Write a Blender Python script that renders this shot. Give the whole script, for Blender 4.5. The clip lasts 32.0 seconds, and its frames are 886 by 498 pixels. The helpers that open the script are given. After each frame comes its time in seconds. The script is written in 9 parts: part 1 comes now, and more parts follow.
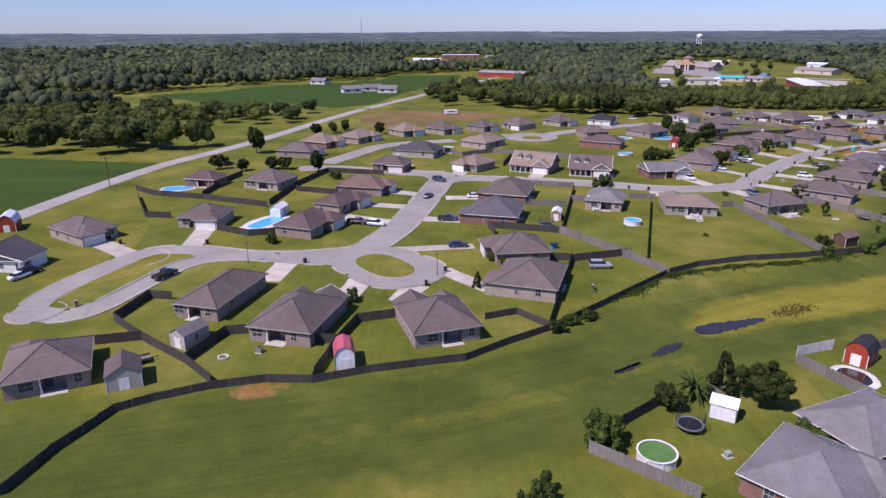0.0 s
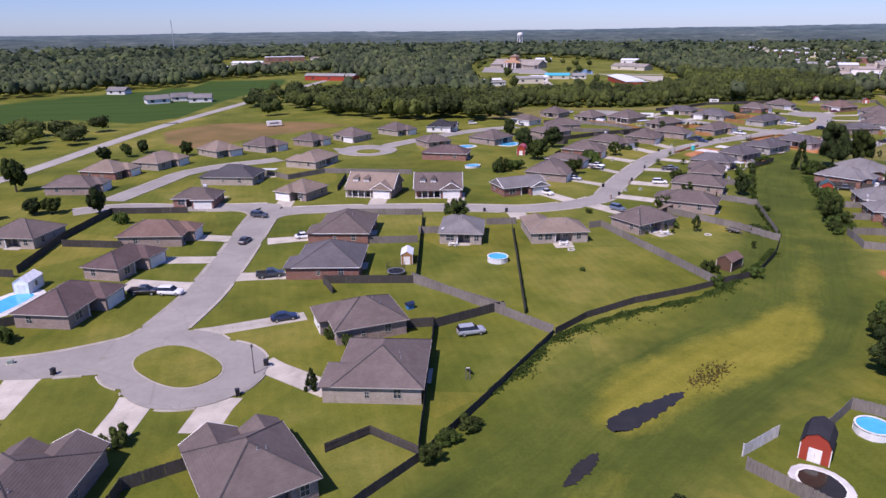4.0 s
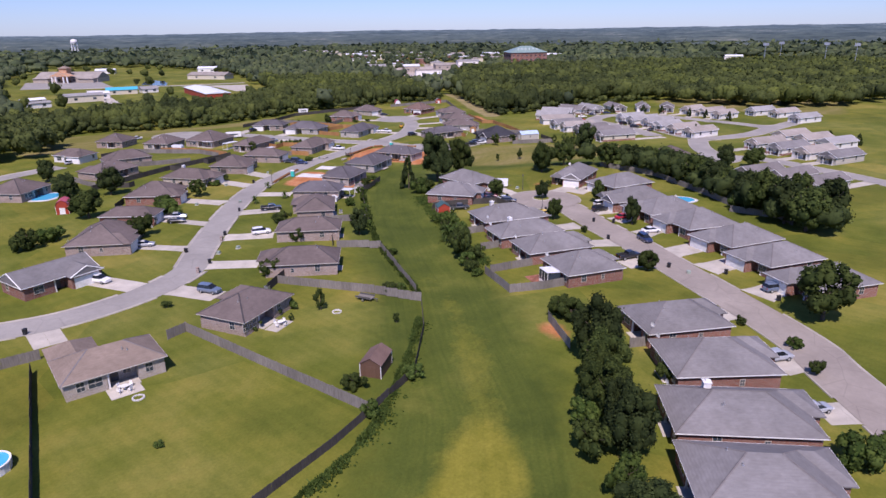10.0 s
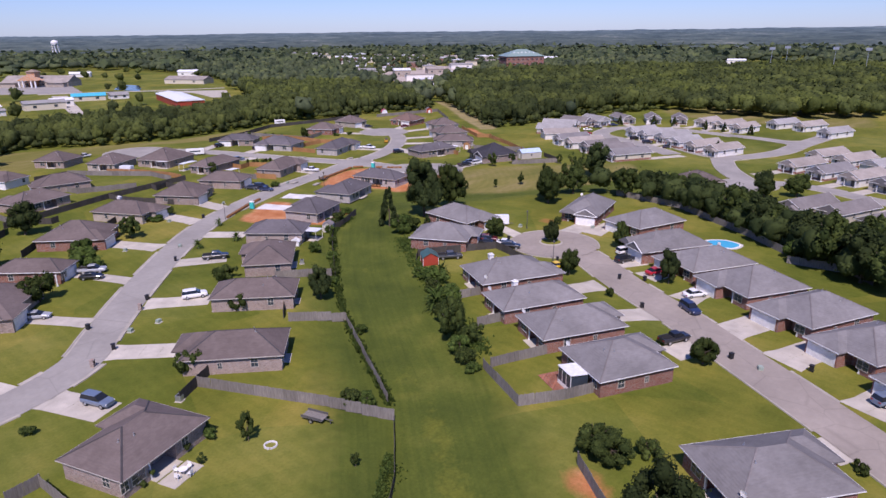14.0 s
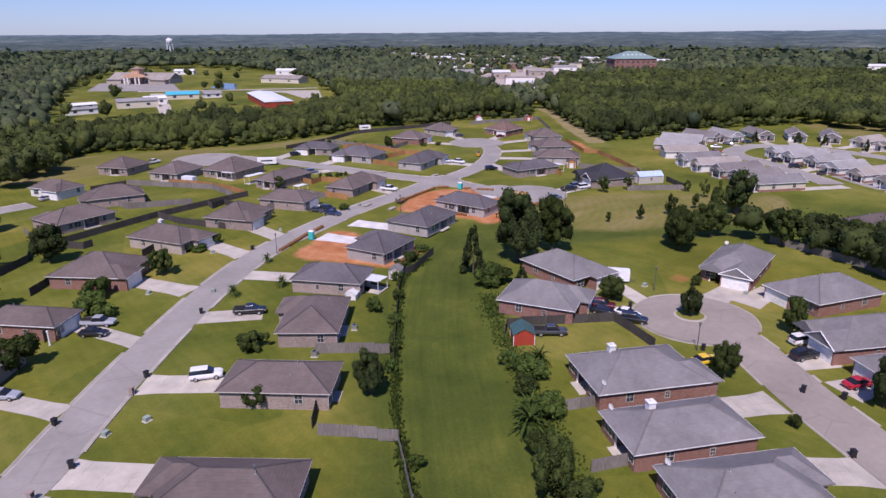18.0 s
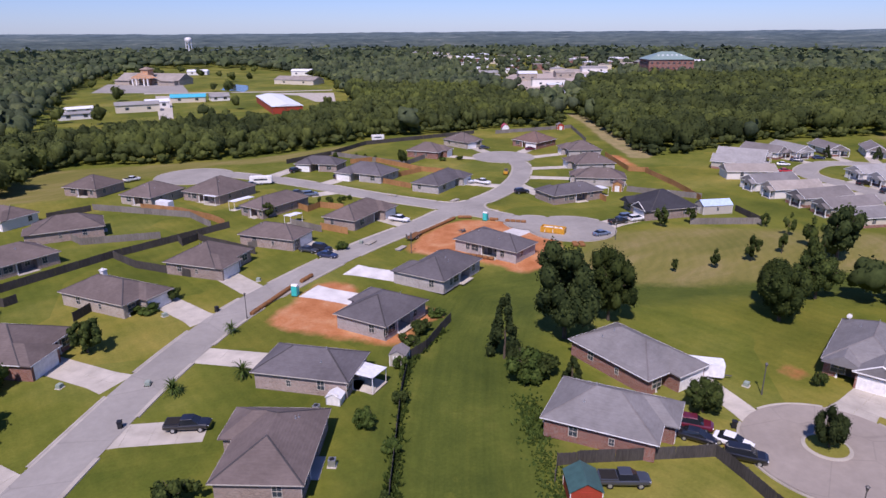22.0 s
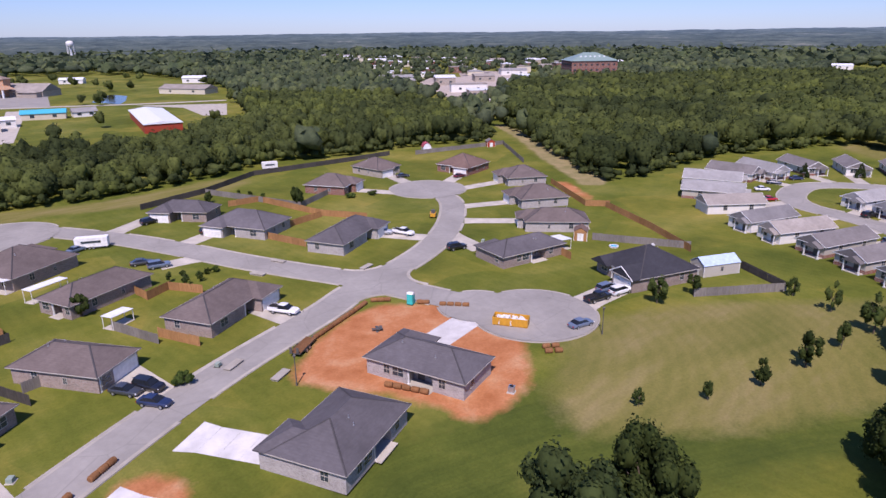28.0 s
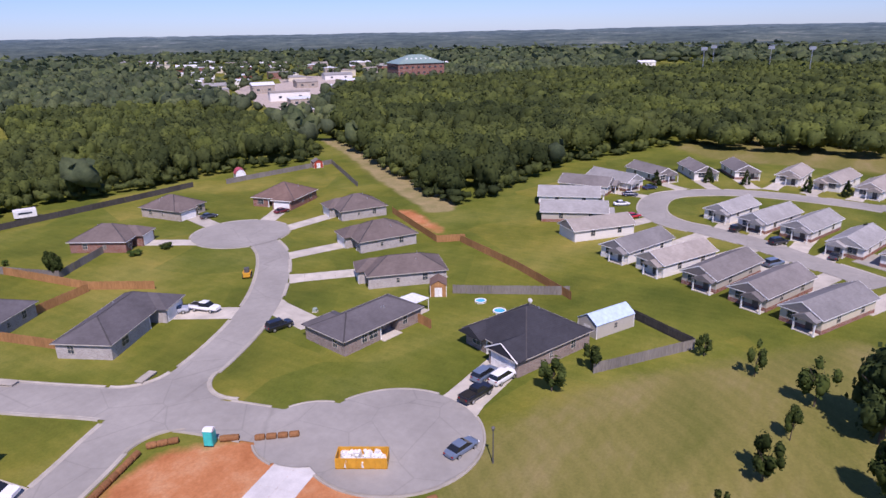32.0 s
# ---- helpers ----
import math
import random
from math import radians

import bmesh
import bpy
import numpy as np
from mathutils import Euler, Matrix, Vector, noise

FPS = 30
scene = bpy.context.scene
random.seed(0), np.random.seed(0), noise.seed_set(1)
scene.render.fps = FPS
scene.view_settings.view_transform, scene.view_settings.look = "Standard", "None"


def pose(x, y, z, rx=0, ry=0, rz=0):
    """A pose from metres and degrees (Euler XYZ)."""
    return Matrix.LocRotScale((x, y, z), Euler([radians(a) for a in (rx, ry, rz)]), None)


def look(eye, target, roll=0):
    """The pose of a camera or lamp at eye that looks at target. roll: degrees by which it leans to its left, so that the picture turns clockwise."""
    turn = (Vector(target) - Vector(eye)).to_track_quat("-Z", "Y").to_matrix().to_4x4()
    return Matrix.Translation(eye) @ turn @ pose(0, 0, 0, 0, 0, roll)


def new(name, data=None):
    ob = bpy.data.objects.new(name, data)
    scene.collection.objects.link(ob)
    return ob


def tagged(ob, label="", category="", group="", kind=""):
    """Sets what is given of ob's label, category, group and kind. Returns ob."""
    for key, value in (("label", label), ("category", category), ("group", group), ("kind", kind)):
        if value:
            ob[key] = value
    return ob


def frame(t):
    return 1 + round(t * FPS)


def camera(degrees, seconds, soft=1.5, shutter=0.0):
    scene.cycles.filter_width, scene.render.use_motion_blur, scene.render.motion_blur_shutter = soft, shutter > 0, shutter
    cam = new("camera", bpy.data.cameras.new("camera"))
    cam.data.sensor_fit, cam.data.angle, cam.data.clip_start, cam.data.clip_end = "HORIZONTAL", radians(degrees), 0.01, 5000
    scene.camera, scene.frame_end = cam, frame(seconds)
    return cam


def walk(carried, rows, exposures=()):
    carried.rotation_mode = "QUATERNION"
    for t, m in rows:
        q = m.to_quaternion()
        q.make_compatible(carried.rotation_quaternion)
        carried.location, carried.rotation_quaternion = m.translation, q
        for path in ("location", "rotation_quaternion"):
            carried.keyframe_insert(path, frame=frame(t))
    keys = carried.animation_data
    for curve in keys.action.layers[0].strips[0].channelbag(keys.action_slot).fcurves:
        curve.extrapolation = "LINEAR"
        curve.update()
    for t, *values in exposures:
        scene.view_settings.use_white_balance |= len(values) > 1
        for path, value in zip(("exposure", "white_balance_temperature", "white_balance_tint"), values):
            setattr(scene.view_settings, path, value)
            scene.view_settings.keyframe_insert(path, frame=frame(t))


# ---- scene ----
import itertools

cam = camera(68.3, 32.0)
PATH = [
    (0, (0.73, -0.052, 48.321), (0.713, 1.843, 47.681), -0.1),
    (0.5, (0.961, 4.591, 48.333), (0.953, 6.485, 47.693), -0.1),
    (1, (1.208, 9.057, 48.303), (1.211, 10.953, 47.664), -0.1),
    (1.5, (1.609, 13.549, 48.237), (1.623, 15.445, 47.601), -0.2),
    (2, (1.943, 18.202, 48.158), (2.003, 20.097, 47.522), -0.2),
    (2.5, (2.425, 22.854, 48.1), (2.574, 24.745, 47.465), -0.4),
    (3, (3.044, 27.365, 48.153), (3.303, 29.243, 47.517), -0.4),
    (3.5, (4.044, 31.92, 48.248), (4.401, 33.781, 47.609), -0.5),
    (5.5, (10.218, 49.508, 48.101), (10.92, 51.266, 47.456), -0.3),
    (6, (12.252, 53.616, 48.045), (13.027, 55.344, 47.402), -0.4),
    (6.5, (14.651, 57.58, 47.993), (15.506, 59.27, 47.351), -0.5),
    (7, (17.21, 61.638, 47.85), (18.165, 63.274, 47.208), -0.5),
    (7.5, (19.901, 65.367, 47.72), (20.953, 66.943, 47.08), -0.5),
    (8, (22.609, 68.76, 47.733), (23.746, 70.275, 47.093), -0.6),
    (8.5, (26.028, 72.263, 47.762), (27.26, 73.703, 47.122), -0.6),
    (9, (29.682, 75.584, 47.844), (30.995, 76.949, 47.204), -0.6),
    (9.5, (33.234, 78.574, 47.874), (34.61, 79.877, 47.235), -0.7),
    (10, (36.669, 81.551, 48.113), (38.075, 82.821, 47.473), -0.7),
    (10.5, (40.184, 84.557, 48.216), (41.603, 85.813, 47.579), -0.6),
    (11, (43.664, 87.475, 48.293), (45.084, 88.731, 47.655), -0.6),
    (11.5, (47.414, 90.725, 48.334), (48.836, 91.98, 47.699), -0.5),
    (12, (51.342, 93.781, 48.508), (52.763, 95.036, 47.872), -0.5),
    (12.5, (55.152, 96.676, 48.555), (56.57, 97.935, 47.92), -0.6),
    (13, (58.946, 99.828, 48.697), (60.365, 101.086, 48.061), -0.6),
    (13.5, (62.783, 102.967, 48.837), (64.202, 104.225, 48.2), -0.5),
    (14, (66.093, 105.813, 48.902), (67.513, 107.069, 48.266), -0.5),
    (14.5, (69.358, 108.964, 48.886), (70.783, 110.218, 48.254), -0.3),
    (16.5, (84.319, 123.108, 47.996), (85.695, 124.414, 47.364), -0.3),
    (17, (87.571, 126.12, 47.998), (88.904, 127.47, 47.365), -0.3),
    (17.5, (90.9, 129.37, 48.062), (92.179, 130.77, 47.427), -0.4),
    (18, (94.024, 132.834, 47.992), (95.247, 134.284, 47.359), -0.2),
    (18.5, (97.249, 136.7, 47.911), (98.429, 138.186, 47.278), -0.2),
    (19, (100.441, 140.298, 47.812), (101.612, 141.79, 47.179), -0.1),
    (19.5, (103.253, 143.72, 47.817), (104.426, 145.212, 47.185), -0.2),
    (20, (106.003, 146.965, 47.781), (107.176, 148.456, 47.15), -0.1),
    (20.5, (108.919, 150.512, 47.715), (110.094, 152.003, 47.084), -0.2),
    (21, (111.983, 154.111, 47.701), (113.156, 155.602, 47.069), -0.2),
    (21.5, (115.105, 157.944, 47.724), (116.279, 159.434, 47.091), -0.2),
    (22, (118.246, 161.669, 47.672), (119.42, 163.159, 47.037), -0.2),
    (22.5, (121.213, 165.319, 47.603), (122.388, 166.809, 46.968), -0.2),
    (23, (123.917, 168.661, 47.344), (125.093, 170.15, 46.712), -0.3),
    (23.5, (126.936, 172.269, 47.305), (128.113, 173.758, 46.673), -0.3),
    (24, (130.011, 175.828, 47.344), (131.187, 177.317, 46.711), -0.2),
    (24.5, (132.852, 179.335, 47.404), (134.03, 180.823, 46.771), -0.2),
    (26.5, (145.347, 193.209, 47.32), (146.553, 194.674, 46.69), -0.4),
    (27, (148.456, 196.842, 47.319), (149.69, 198.284, 46.688), -0.4),
    (27.5, (151.777, 200.232, 47.394), (153.066, 201.624, 46.761), -0.3),
    (28, (155.437, 203.586, 47.403), (156.789, 204.916, 46.77), -0.5),
    (28.5, (158.881, 206.583, 47.322), (160.28, 207.865, 46.691), -0.5),
    (29, (162.201, 209.505, 47.249), (163.606, 210.78, 46.618), -0.5),
    (29.5, (165.791, 212.432, 47.271), (167.195, 213.709, 46.64), -0.5),
    (30, (169.308, 215.629, 47.334), (170.714, 216.903, 46.703), -0.4),
    (30.5, (173.026, 218.557, 47.277), (174.431, 219.834, 46.649), -0.4),
    (31, (176.819, 221.326, 47.31), (178.274, 222.544, 46.681), -0.6),
    (31.5, (180.838, 223.828, 47.492), (182.399, 224.909, 46.863), -0.9),
    (32, (184.948, 225.974, 47.578), (186.592, 226.92, 46.943), -1.1),
]
walk(cam, [(t, look(eye, target, roll)) for t, eye, target, roll in PATH], [(0, 0.16, 6300, 32), (7, 0.22, 6300, 32), (13, 0.16, 6300, 32), (18, 0.08, 6300, 32), (23, 0.12, 6300, 32), (28, 0.2, 6300, 32), (32, 0.2, 6300, 32)])

# ---- light ----
SUN_AZ, SUN_EL = math.atan2(-0.62, -0.79), radians(54)
world = bpy.data.worlds.new("sky")
scene.world = world
world.use_nodes = True
wn = world.node_tree
sky = wn.nodes.new("ShaderNodeTexSky")
sky.sky_type, sky.sun_disc = "NISHITA", False
sky.sun_elevation, sky.sun_rotation = SUN_EL, math.pi / 2 - SUN_AZ
sky.altitude, sky.air_density, sky.dust_density, sky.ozone_density = 0, 1.0, 0.12, 3.4
tone = wn.nodes.new("ShaderNodeMix")
tone.data_type, tone.blend_type = "RGBA", "MULTIPLY"
tone.inputs[0].default_value = 1.0
tone.inputs[7].default_value = (0.65, 0.86, 1.32, 1)
wn.links.new(sky.outputs[0], tone.inputs[6])
wn.links.new(tone.outputs[2], wn.nodes["Background"].inputs[0])
wn.nodes["Background"].inputs[1].default_value = 0.086
sun = new("sun", bpy.data.lights.new("sun", "SUN"))
sun.data.energy, sun.data.angle, sun.data.color = 4.4, radians(0.55), (1.0, 0.955, 0.88)
sun.matrix_world = look((math.cos(SUN_AZ) * math.cos(SUN_EL) * 300, math.sin(SUN_AZ) * math.cos(SUN_EL) * 300, math.sin(SUN_EL) * 300), (0, 0, 0))
scene.view_settings.exposure = 0.0


# ---- materials ----
class Mat:
    """A small builder for node materials."""

    def __init__(self, name, rough=0.8, metal=0.0, spec=0.3):
        self.m = bpy.data.materials.new(name)
        self.m.use_nodes = True
        self.t = self.m.node_tree
        self.b = self.t.nodes["Principled BSDF"]
        self.b.inputs["Roughness"].default_value = rough
        self.b.inputs["Metallic"].default_value = metal
        self.b.inputs["Specular IOR Level"].default_value = spec
        self.tc = self.t.nodes.new("ShaderNodeTexCoord")
        self.geo = self.t.nodes.new("ShaderNodeNewGeometry")

    def node(self, kind, **values):
        n = self.t.nodes.new(kind)
        for k, v in values.items():
            n.inputs[k.replace("_", " ")].default_value = v
        return n

    def link(self, a, b):
        self.t.links.new(a, b)

    def noise(self, scale, detail=4.0, where="world", rough=0.55, stretch=None):
        n = self.node("ShaderNodeTexNoise", Scale=scale, Detail=detail, Roughness=rough)
        src = self.geo.outputs["Position"] if where == "world" else self.tc.outputs["Object"]
        if stretch:
            mp = self.t.nodes.new("ShaderNodeMapping")
            mp.inputs["Scale"].default_value = stretch[:3]
            if len(stretch) > 3:
                mp.inputs["Rotation"].default_value = (0, 0, radians(stretch[3]))
            self.link(src, mp.inputs[0])
            src = mp.outputs[0]
        self.link(src, n.inputs["Vector"])
        return n.outputs["Fac"]

    def ramp(self, fac, *stops):
        r = self.t.nodes.new("ShaderNodeValToRGB")
        e = r.color_ramp.elements
        while len(e) < len(stops):
            e.new(0.5)
        for el, (pos, col) in zip(e, stops):
            el.position, el.color = pos, (*col, 1)
        self.link(fac, r.inputs[0])
        return r.outputs[0]

    def mix(self, fac, a, b, mode="MIX"):
        n = self.t.nodes.new("ShaderNodeMix")
        n.data_type, n.blend_type = "RGBA", mode
        for value, socket in ((fac, n.inputs[0]), (a, n.inputs[6]), (b, n.inputs[7])):
            if isinstance(value, (int, float)):
                socket.default_value = value
            elif isinstance(value, tuple):
                socket.default_value = (*value, 1)
            else:
                self.link(value, socket)
        return n.outputs[2]

    def math(self, op, a, b=0.0):
        n = self.t.nodes.new("ShaderNodeMath")
        n.operation = op
        for value, socket in ((a, n.inputs[0]), (b, n.inputs[1])):
            if isinstance(value, (int, float)):
                socket.default_value = value
            else:
                self.link(value, socket)
        return n.outputs[0]

    def attr(self, name):
        n = self.t.nodes.new("ShaderNodeAttribute")
        n.attribute_name = name
        return n.outputs["Fac"]

    def vary(self, colour, amount=0.25, island=False):
        """The colour made lighter or darker from object to object (or piece to piece)."""
        if island:
            r = self.geo.outputs["Random Per Island"]
        else:
            r = self.t.nodes.new("ShaderNodeObjectInfo").outputs["Random"]
        k = self.math("MULTIPLY_ADD", r, 2 * amount)
        k.node.inputs[2].default_value = 1 - amount
        hs = self.t.nodes.new("ShaderNodeHueSaturation")
        self.link(k, hs.inputs["Value"])
        self.link(colour, hs.inputs["Color"])
        return hs.outputs[0]

    def bump(self, height, strength=0.3, distance=0.05):
        n = self.node("ShaderNodeBump", Strength=strength, Distance=distance)
        self.link(height, n.inputs["Height"])
        self.link(n.outputs[0], self.b.inputs["Normal"])

    def done(self, colour):
        if isinstance(colour, tuple):
            self.b.inputs["Base Color"].default_value = (*colour, 1)
        else:
            self.link(colour, self.b.inputs["Base Color"])
        return self.m


def scaled(c, k):
    return tuple(min(1, v * k) for v in c)


def plain(name, c, rough=0.6, metal=0.0, spec=0.3, dirt=0.18, scale=1.5):
    m = Mat(name, rough, metal, spec)
    n = m.noise(scale, 5, "object")
    col = m.ramp(n, (0.3, scaled(c, 1 - dirt)), (0.7, scaled(c, 1 + dirt * 0.5)))
    return m.done(m.vary(col, 0.06))


def shingle(name, c):
    m = Mat(name, 0.92, 0, 0.15)
    big = m.noise(0.16, 4, "world")
    col = m.ramp(big, (0.3, scaled(c, 0.84)), (0.7, scaled(c, 1.14)))
    tabs = m.noise(1.3, 3, "world", 0.6, (1.0, 1.0, 7.0))
    col = m.mix(0.32, col, m.ramp(tabs, (0.35, (0.62, 0.62, 0.62)), (0.65, (1.0, 1.0, 1.0))), "MULTIPLY")
    streak = m.noise(0.9, 4, "world", 0.6)
    col = m.mix(0.3, col, m.ramp(streak, (0.4, (0.72, 0.70, 0.68)), (0.6, (1.05, 1.05, 1.05))), "MULTIPLY")
    wave = m.node("ShaderNodeTexWave", Scale=1.9, Distortion=1.2, Detail=2.0)
    wave.bands_direction = "Z"
    m.link(m.geo.outputs["Position"], wave.inputs["Vector"])
    m.bump(wave.outputs["Fac"], 0.35, 0.03)
    return m.done(m.vary(col, 0.09))


def brick(name, c, mortar, spread=0.35):
    m = Mat(name, 0.88, 0, 0.2)
    b = m.node("ShaderNodeTexBrick", Scale=1.0, Mortar_Size=0.012, Brick_Width=0.24, Row_Height=0.085, Bias=0.0)
    b.inputs["Color1"].default_value = (*scaled(c, 1 - spread), 1)
    b.inputs["Color2"].default_value = (*scaled(c, 1 + spread), 1)
    b.inputs["Mortar"].default_value = (*mortar, 1)
    comb = m.t.nodes.new("ShaderNodeCombineXYZ")
    sep = m.t.nodes.new("ShaderNodeSeparateXYZ")
    m.link(m.tc.outputs["Object"], sep.inputs[0])
    m.link(m.math("ADD", sep.outputs[0], sep.outputs[1]), comb.inputs[0])
    m.link(sep.outputs[2], comb.inputs[1])
    m.link(comb.outputs[0], b.inputs["Vector"])
    n = m.noise(0.7, 4, "object")
    col = m.mix(0.5, b.outputs["Color"], m.ramp(n, (0.3, (0.7, 0.68, 0.66)), (0.7, (1.08, 1.08, 1.08))), "MULTIPLY")
    m.bump(b.outputs["Fac"], 0.25, 0.01)
    return m.done(m.vary(col, 0.1))


def siding(name, c):
    m = Mat(name, 0.55, 0, 0.3)
    w = m.node("ShaderNodeTexWave", Scale=1.6, Distortion=0.0)
    w.wave_profile, w.bands_direction = "SAW", "Z"
    m.link(m.tc.outputs["Object"], w.inputs["Vector"])
    col = m.mix(0.35, c, m.ramp(w.outputs["Fac"], (0.0, (0.55, 0.55, 0.55)), (0.2, (1, 1, 1))), "MULTIPLY")
    col = m.mix(0.25, col, m.ramp(m.noise(0.8, 4, "object"), (0.35, (0.8, 0.79, 0.76)), (0.65, (1, 1, 1))), "MULTIPLY")
    m.bump(w.outputs["Fac"], 0.3, 0.02)
    return m.done(m.vary(col, 0.06))


ROOFS = {
    "brown": shingle("roof_brown", (0.152, 0.123, 0.112)),
    "maroon": shingle("roof_maroon", (0.128, 0.091, 0.087)),
    "redbrown": shingle("roof_redbrown", (0.183, 0.123, 0.101)),
    "tan": shingle("roof_tan", (0.250, 0.197, 0.157)),
    "grey": shingle("roof_grey", (0.205, 0.197, 0.194)),
    "slate": shingle("roof_slate", (0.124, 0.115, 0.121)),
    "dark": shingle("roof_dark", (0.088, 0.084, 0.092)),
    "black": shingle("roof_black", (0.043, 0.043, 0.050)),
    "lgrey": shingle("roof_light_grey", (0.315, 0.308, 0.298)),
    "dgrey": shingle("roof_dark_grey", (0.201, 0.185, 0.177)),
    "ltan": shingle("roof_light_tan", (0.325, 0.292, 0.258)),
}
WALLS = {
    "pink": brick("brick_pink", (0.30, 0.22, 0.185), (0.36, 0.33, 0.30)),
    "tan": brick("brick_tan", (0.37, 0.31, 0.25), (0.42, 0.39, 0.35), 0.2),
    "red": brick("brick_red", (0.24, 0.085, 0.055), (0.30, 0.25, 0.22), 0.3),
    "grey": brick("brick_grey", (0.36, 0.33, 0.31), (0.44, 0.42, 0.40), 0.25),
    "white": siding("siding_white", (0.74, 0.72, 0.68)),
    "siding": siding("siding_grey_tan", (0.46, 0.43, 0.37)),
    "cream": siding("siding_cream", (0.62, 0.56, 0.44)),
}
white = plain("white_paint", (0.78, 0.77, 0.74), 0.5)
trim_tan = plain("tan_trim", (0.50, 0.46, 0.40), 0.55)
dark_trim = plain("dark_trim", (0.10, 0.095, 0.09), 0.5)
metal = plain("galvanised_metal", (0.50, 0.51, 0.52), 0.4, 0.7)
white_metal = plain("white_sheet_metal", (0.80, 0.81, 0.82), 0.35, 0.0, 0.5)
black_plastic = plain("black_plastic", (0.022, 0.022, 0.025), 0.5)
rubber = plain("rubber", (0.02, 0.02, 0.02), 0.85)
# near-black that paints the shade inside pickup beds and drain slots
hollow_dark = plain("hollow_shade", (0.02, 0.018, 0.016), 0.9)


def glass(name, c=(0.03, 0.04, 0.05), rough=0.06):
    m = Mat(name, rough, 0.0, 0.6)
    return m.done(m.mix(m.noise(0.6, 2, "object"), c, scaled(c, 1.8)))


pane_glass = glass("window_glass")
car_glass = glass("car_glass", (0.012, 0.014, 0.017))


def paint(name, c):
    m = Mat(name, 0.28, 0.0, 0.5)
    m.b.inputs["Coat Weight"].default_value = 0.7
    m.b.inputs["Coat Roughness"].default_value = 0.08
    return m.done(m.mix(m.noise(1.2, 3, "object"), scaled(c, 0.9), scaled(c, 1.06)))


CAR_PAINT = {
    "silver": paint("paint_silver", (0.36, 0.38, 0.41)),
    "white": paint("paint_white", (0.80, 0.80, 0.79)),
    "black": paint("paint_black", (0.014, 0.014, 0.016)),
    "dark": paint("paint_dark", (0.05, 0.055, 0.065)),
    "navy": paint("paint_navy", (0.022, 0.034, 0.085)),
    "blue": paint("paint_blue", (0.13, 0.17, 0.24)),
    "red": paint("paint_red", (0.45, 0.02, 0.03)),
    "maroon": paint("paint_maroon", (0.12, 0.012, 0.022)),
    "yellow": paint("paint_yellow", (0.80, 0.52, 0.02)),
}
def wood(name, c, spread=0.25):
    m = Mat(name, 0.9, 0, 0.15)
    g = m.noise(2.0, 5, "world", 0.6, (3.0, 3.0, 0.4))
    col = m.ramp(g, (0.3, scaled(c, 0.7)), (0.7, scaled(c, 1.2)))
    col = m.mix(0.5, col, m.ramp(m.noise(0.12, 3), (0.35, (0.72, 0.72, 0.72)), (0.65, (1.1, 1.1, 1.1))), "MULTIPLY")
    return m.done(m.vary(m.vary(col, spread, True), 0.12))


FENCE_WOOD = {
    "dark": wood("fence_dark", (0.085, 0.078, 0.070)),
    "grey": wood("fence_grey", (0.24, 0.22, 0.195)),
    "orange": wood("fence_orange", (0.42, 0.22, 0.09)),
    "white": wood("fence_white", (0.66, 0.66, 0.64), 0.1),
}


def concrete(name, c):
    m = Mat(name, 0.9, 0, 0.2)
    col = m.ramp(m.noise(0.35, 6), (0.3, scaled(c, 0.78)), (0.7, scaled(c, 1.1)))
    col = m.mix(0.35, col, m.ramp(m.noise(6, 4), (0.4, (0.82, 0.82, 0.82)), (0.6, (1.03, 1.03, 1.03))), "MULTIPLY")
    m.bump(m.noise(25, 3), 0.15, 0.01)
    return m.done(m.vary(col, 0.09))


drive_mat = concrete("driveway_concrete", (0.49, 0.45, 0.38))
new_drive = concrete("fresh_concrete", (0.64, 0.62, 0.59))
kerb_mat = concrete("kerb_concrete", (0.41, 0.375, 0.315))


def asphalt(name, c):
    m = Mat(name, 0.9, 0, 0.25)
    col = m.ramp(m.noise(0.09, 5), (0.3, scaled(c, 0.86)), (0.7, scaled(c, 1.14)))
    col = m.mix(0.4, col, m.ramp(m.noise(0.8, 6, "world", 0.7), (0.35, (0.78, 0.78, 0.78)), (0.65, (1.08, 1.08, 1.08))), "MULTIPLY")
    crack = m.node("ShaderNodeTexVoronoi", Scale=0.11)
    crack.feature = "DISTANCE_TO_EDGE"
    m.link(m.geo.outputs["Position"], crack.inputs["Vector"])
    col = m.mix(0.28, col, m.ramp(crack.outputs[0], (0.0, (0.45, 0.45, 0.45)), (0.012, (1, 1, 1))), "MULTIPLY")
    m.bump(m.noise(18, 3), 0.25, 0.02)
    return m.done(col)


road_mat = asphalt("asphalt_grey", (0.300, 0.282, 0.252))
road_tan = asphalt("asphalt_tan", (0.300, 0.262, 0.222))
county_mat = asphalt("asphalt_light", (0.35, 0.33, 0.295))

# ground: mown lawn, with rough grass, dry grass, bare soil, crops where the masks say so
g = Mat("ground_cover", 0.95, 0, 0.12)
n_big = g.noise(0.028, 5, "world", 0.6)
n_mid = g.noise(0.16, 6, "world", 0.65)
n_fine = g.noise(2.4, 5, "world", 0.7)
lawn = g.ramp(n_big, (0.36, (0.098, 0.115, 0.016)), (0.5, (0.138, 0.151, 0.022)), (0.66, (0.210, 0.200, 0.044)))
lawn = g.mix(0.6, lawn, g.ramp(n_mid, (0.34, (0.66, 0.76, 0.66)), (0.5, (0.97, 0.98, 0.95)), (0.68, (1.32, 1.16, 1.25))), "MULTIPLY")
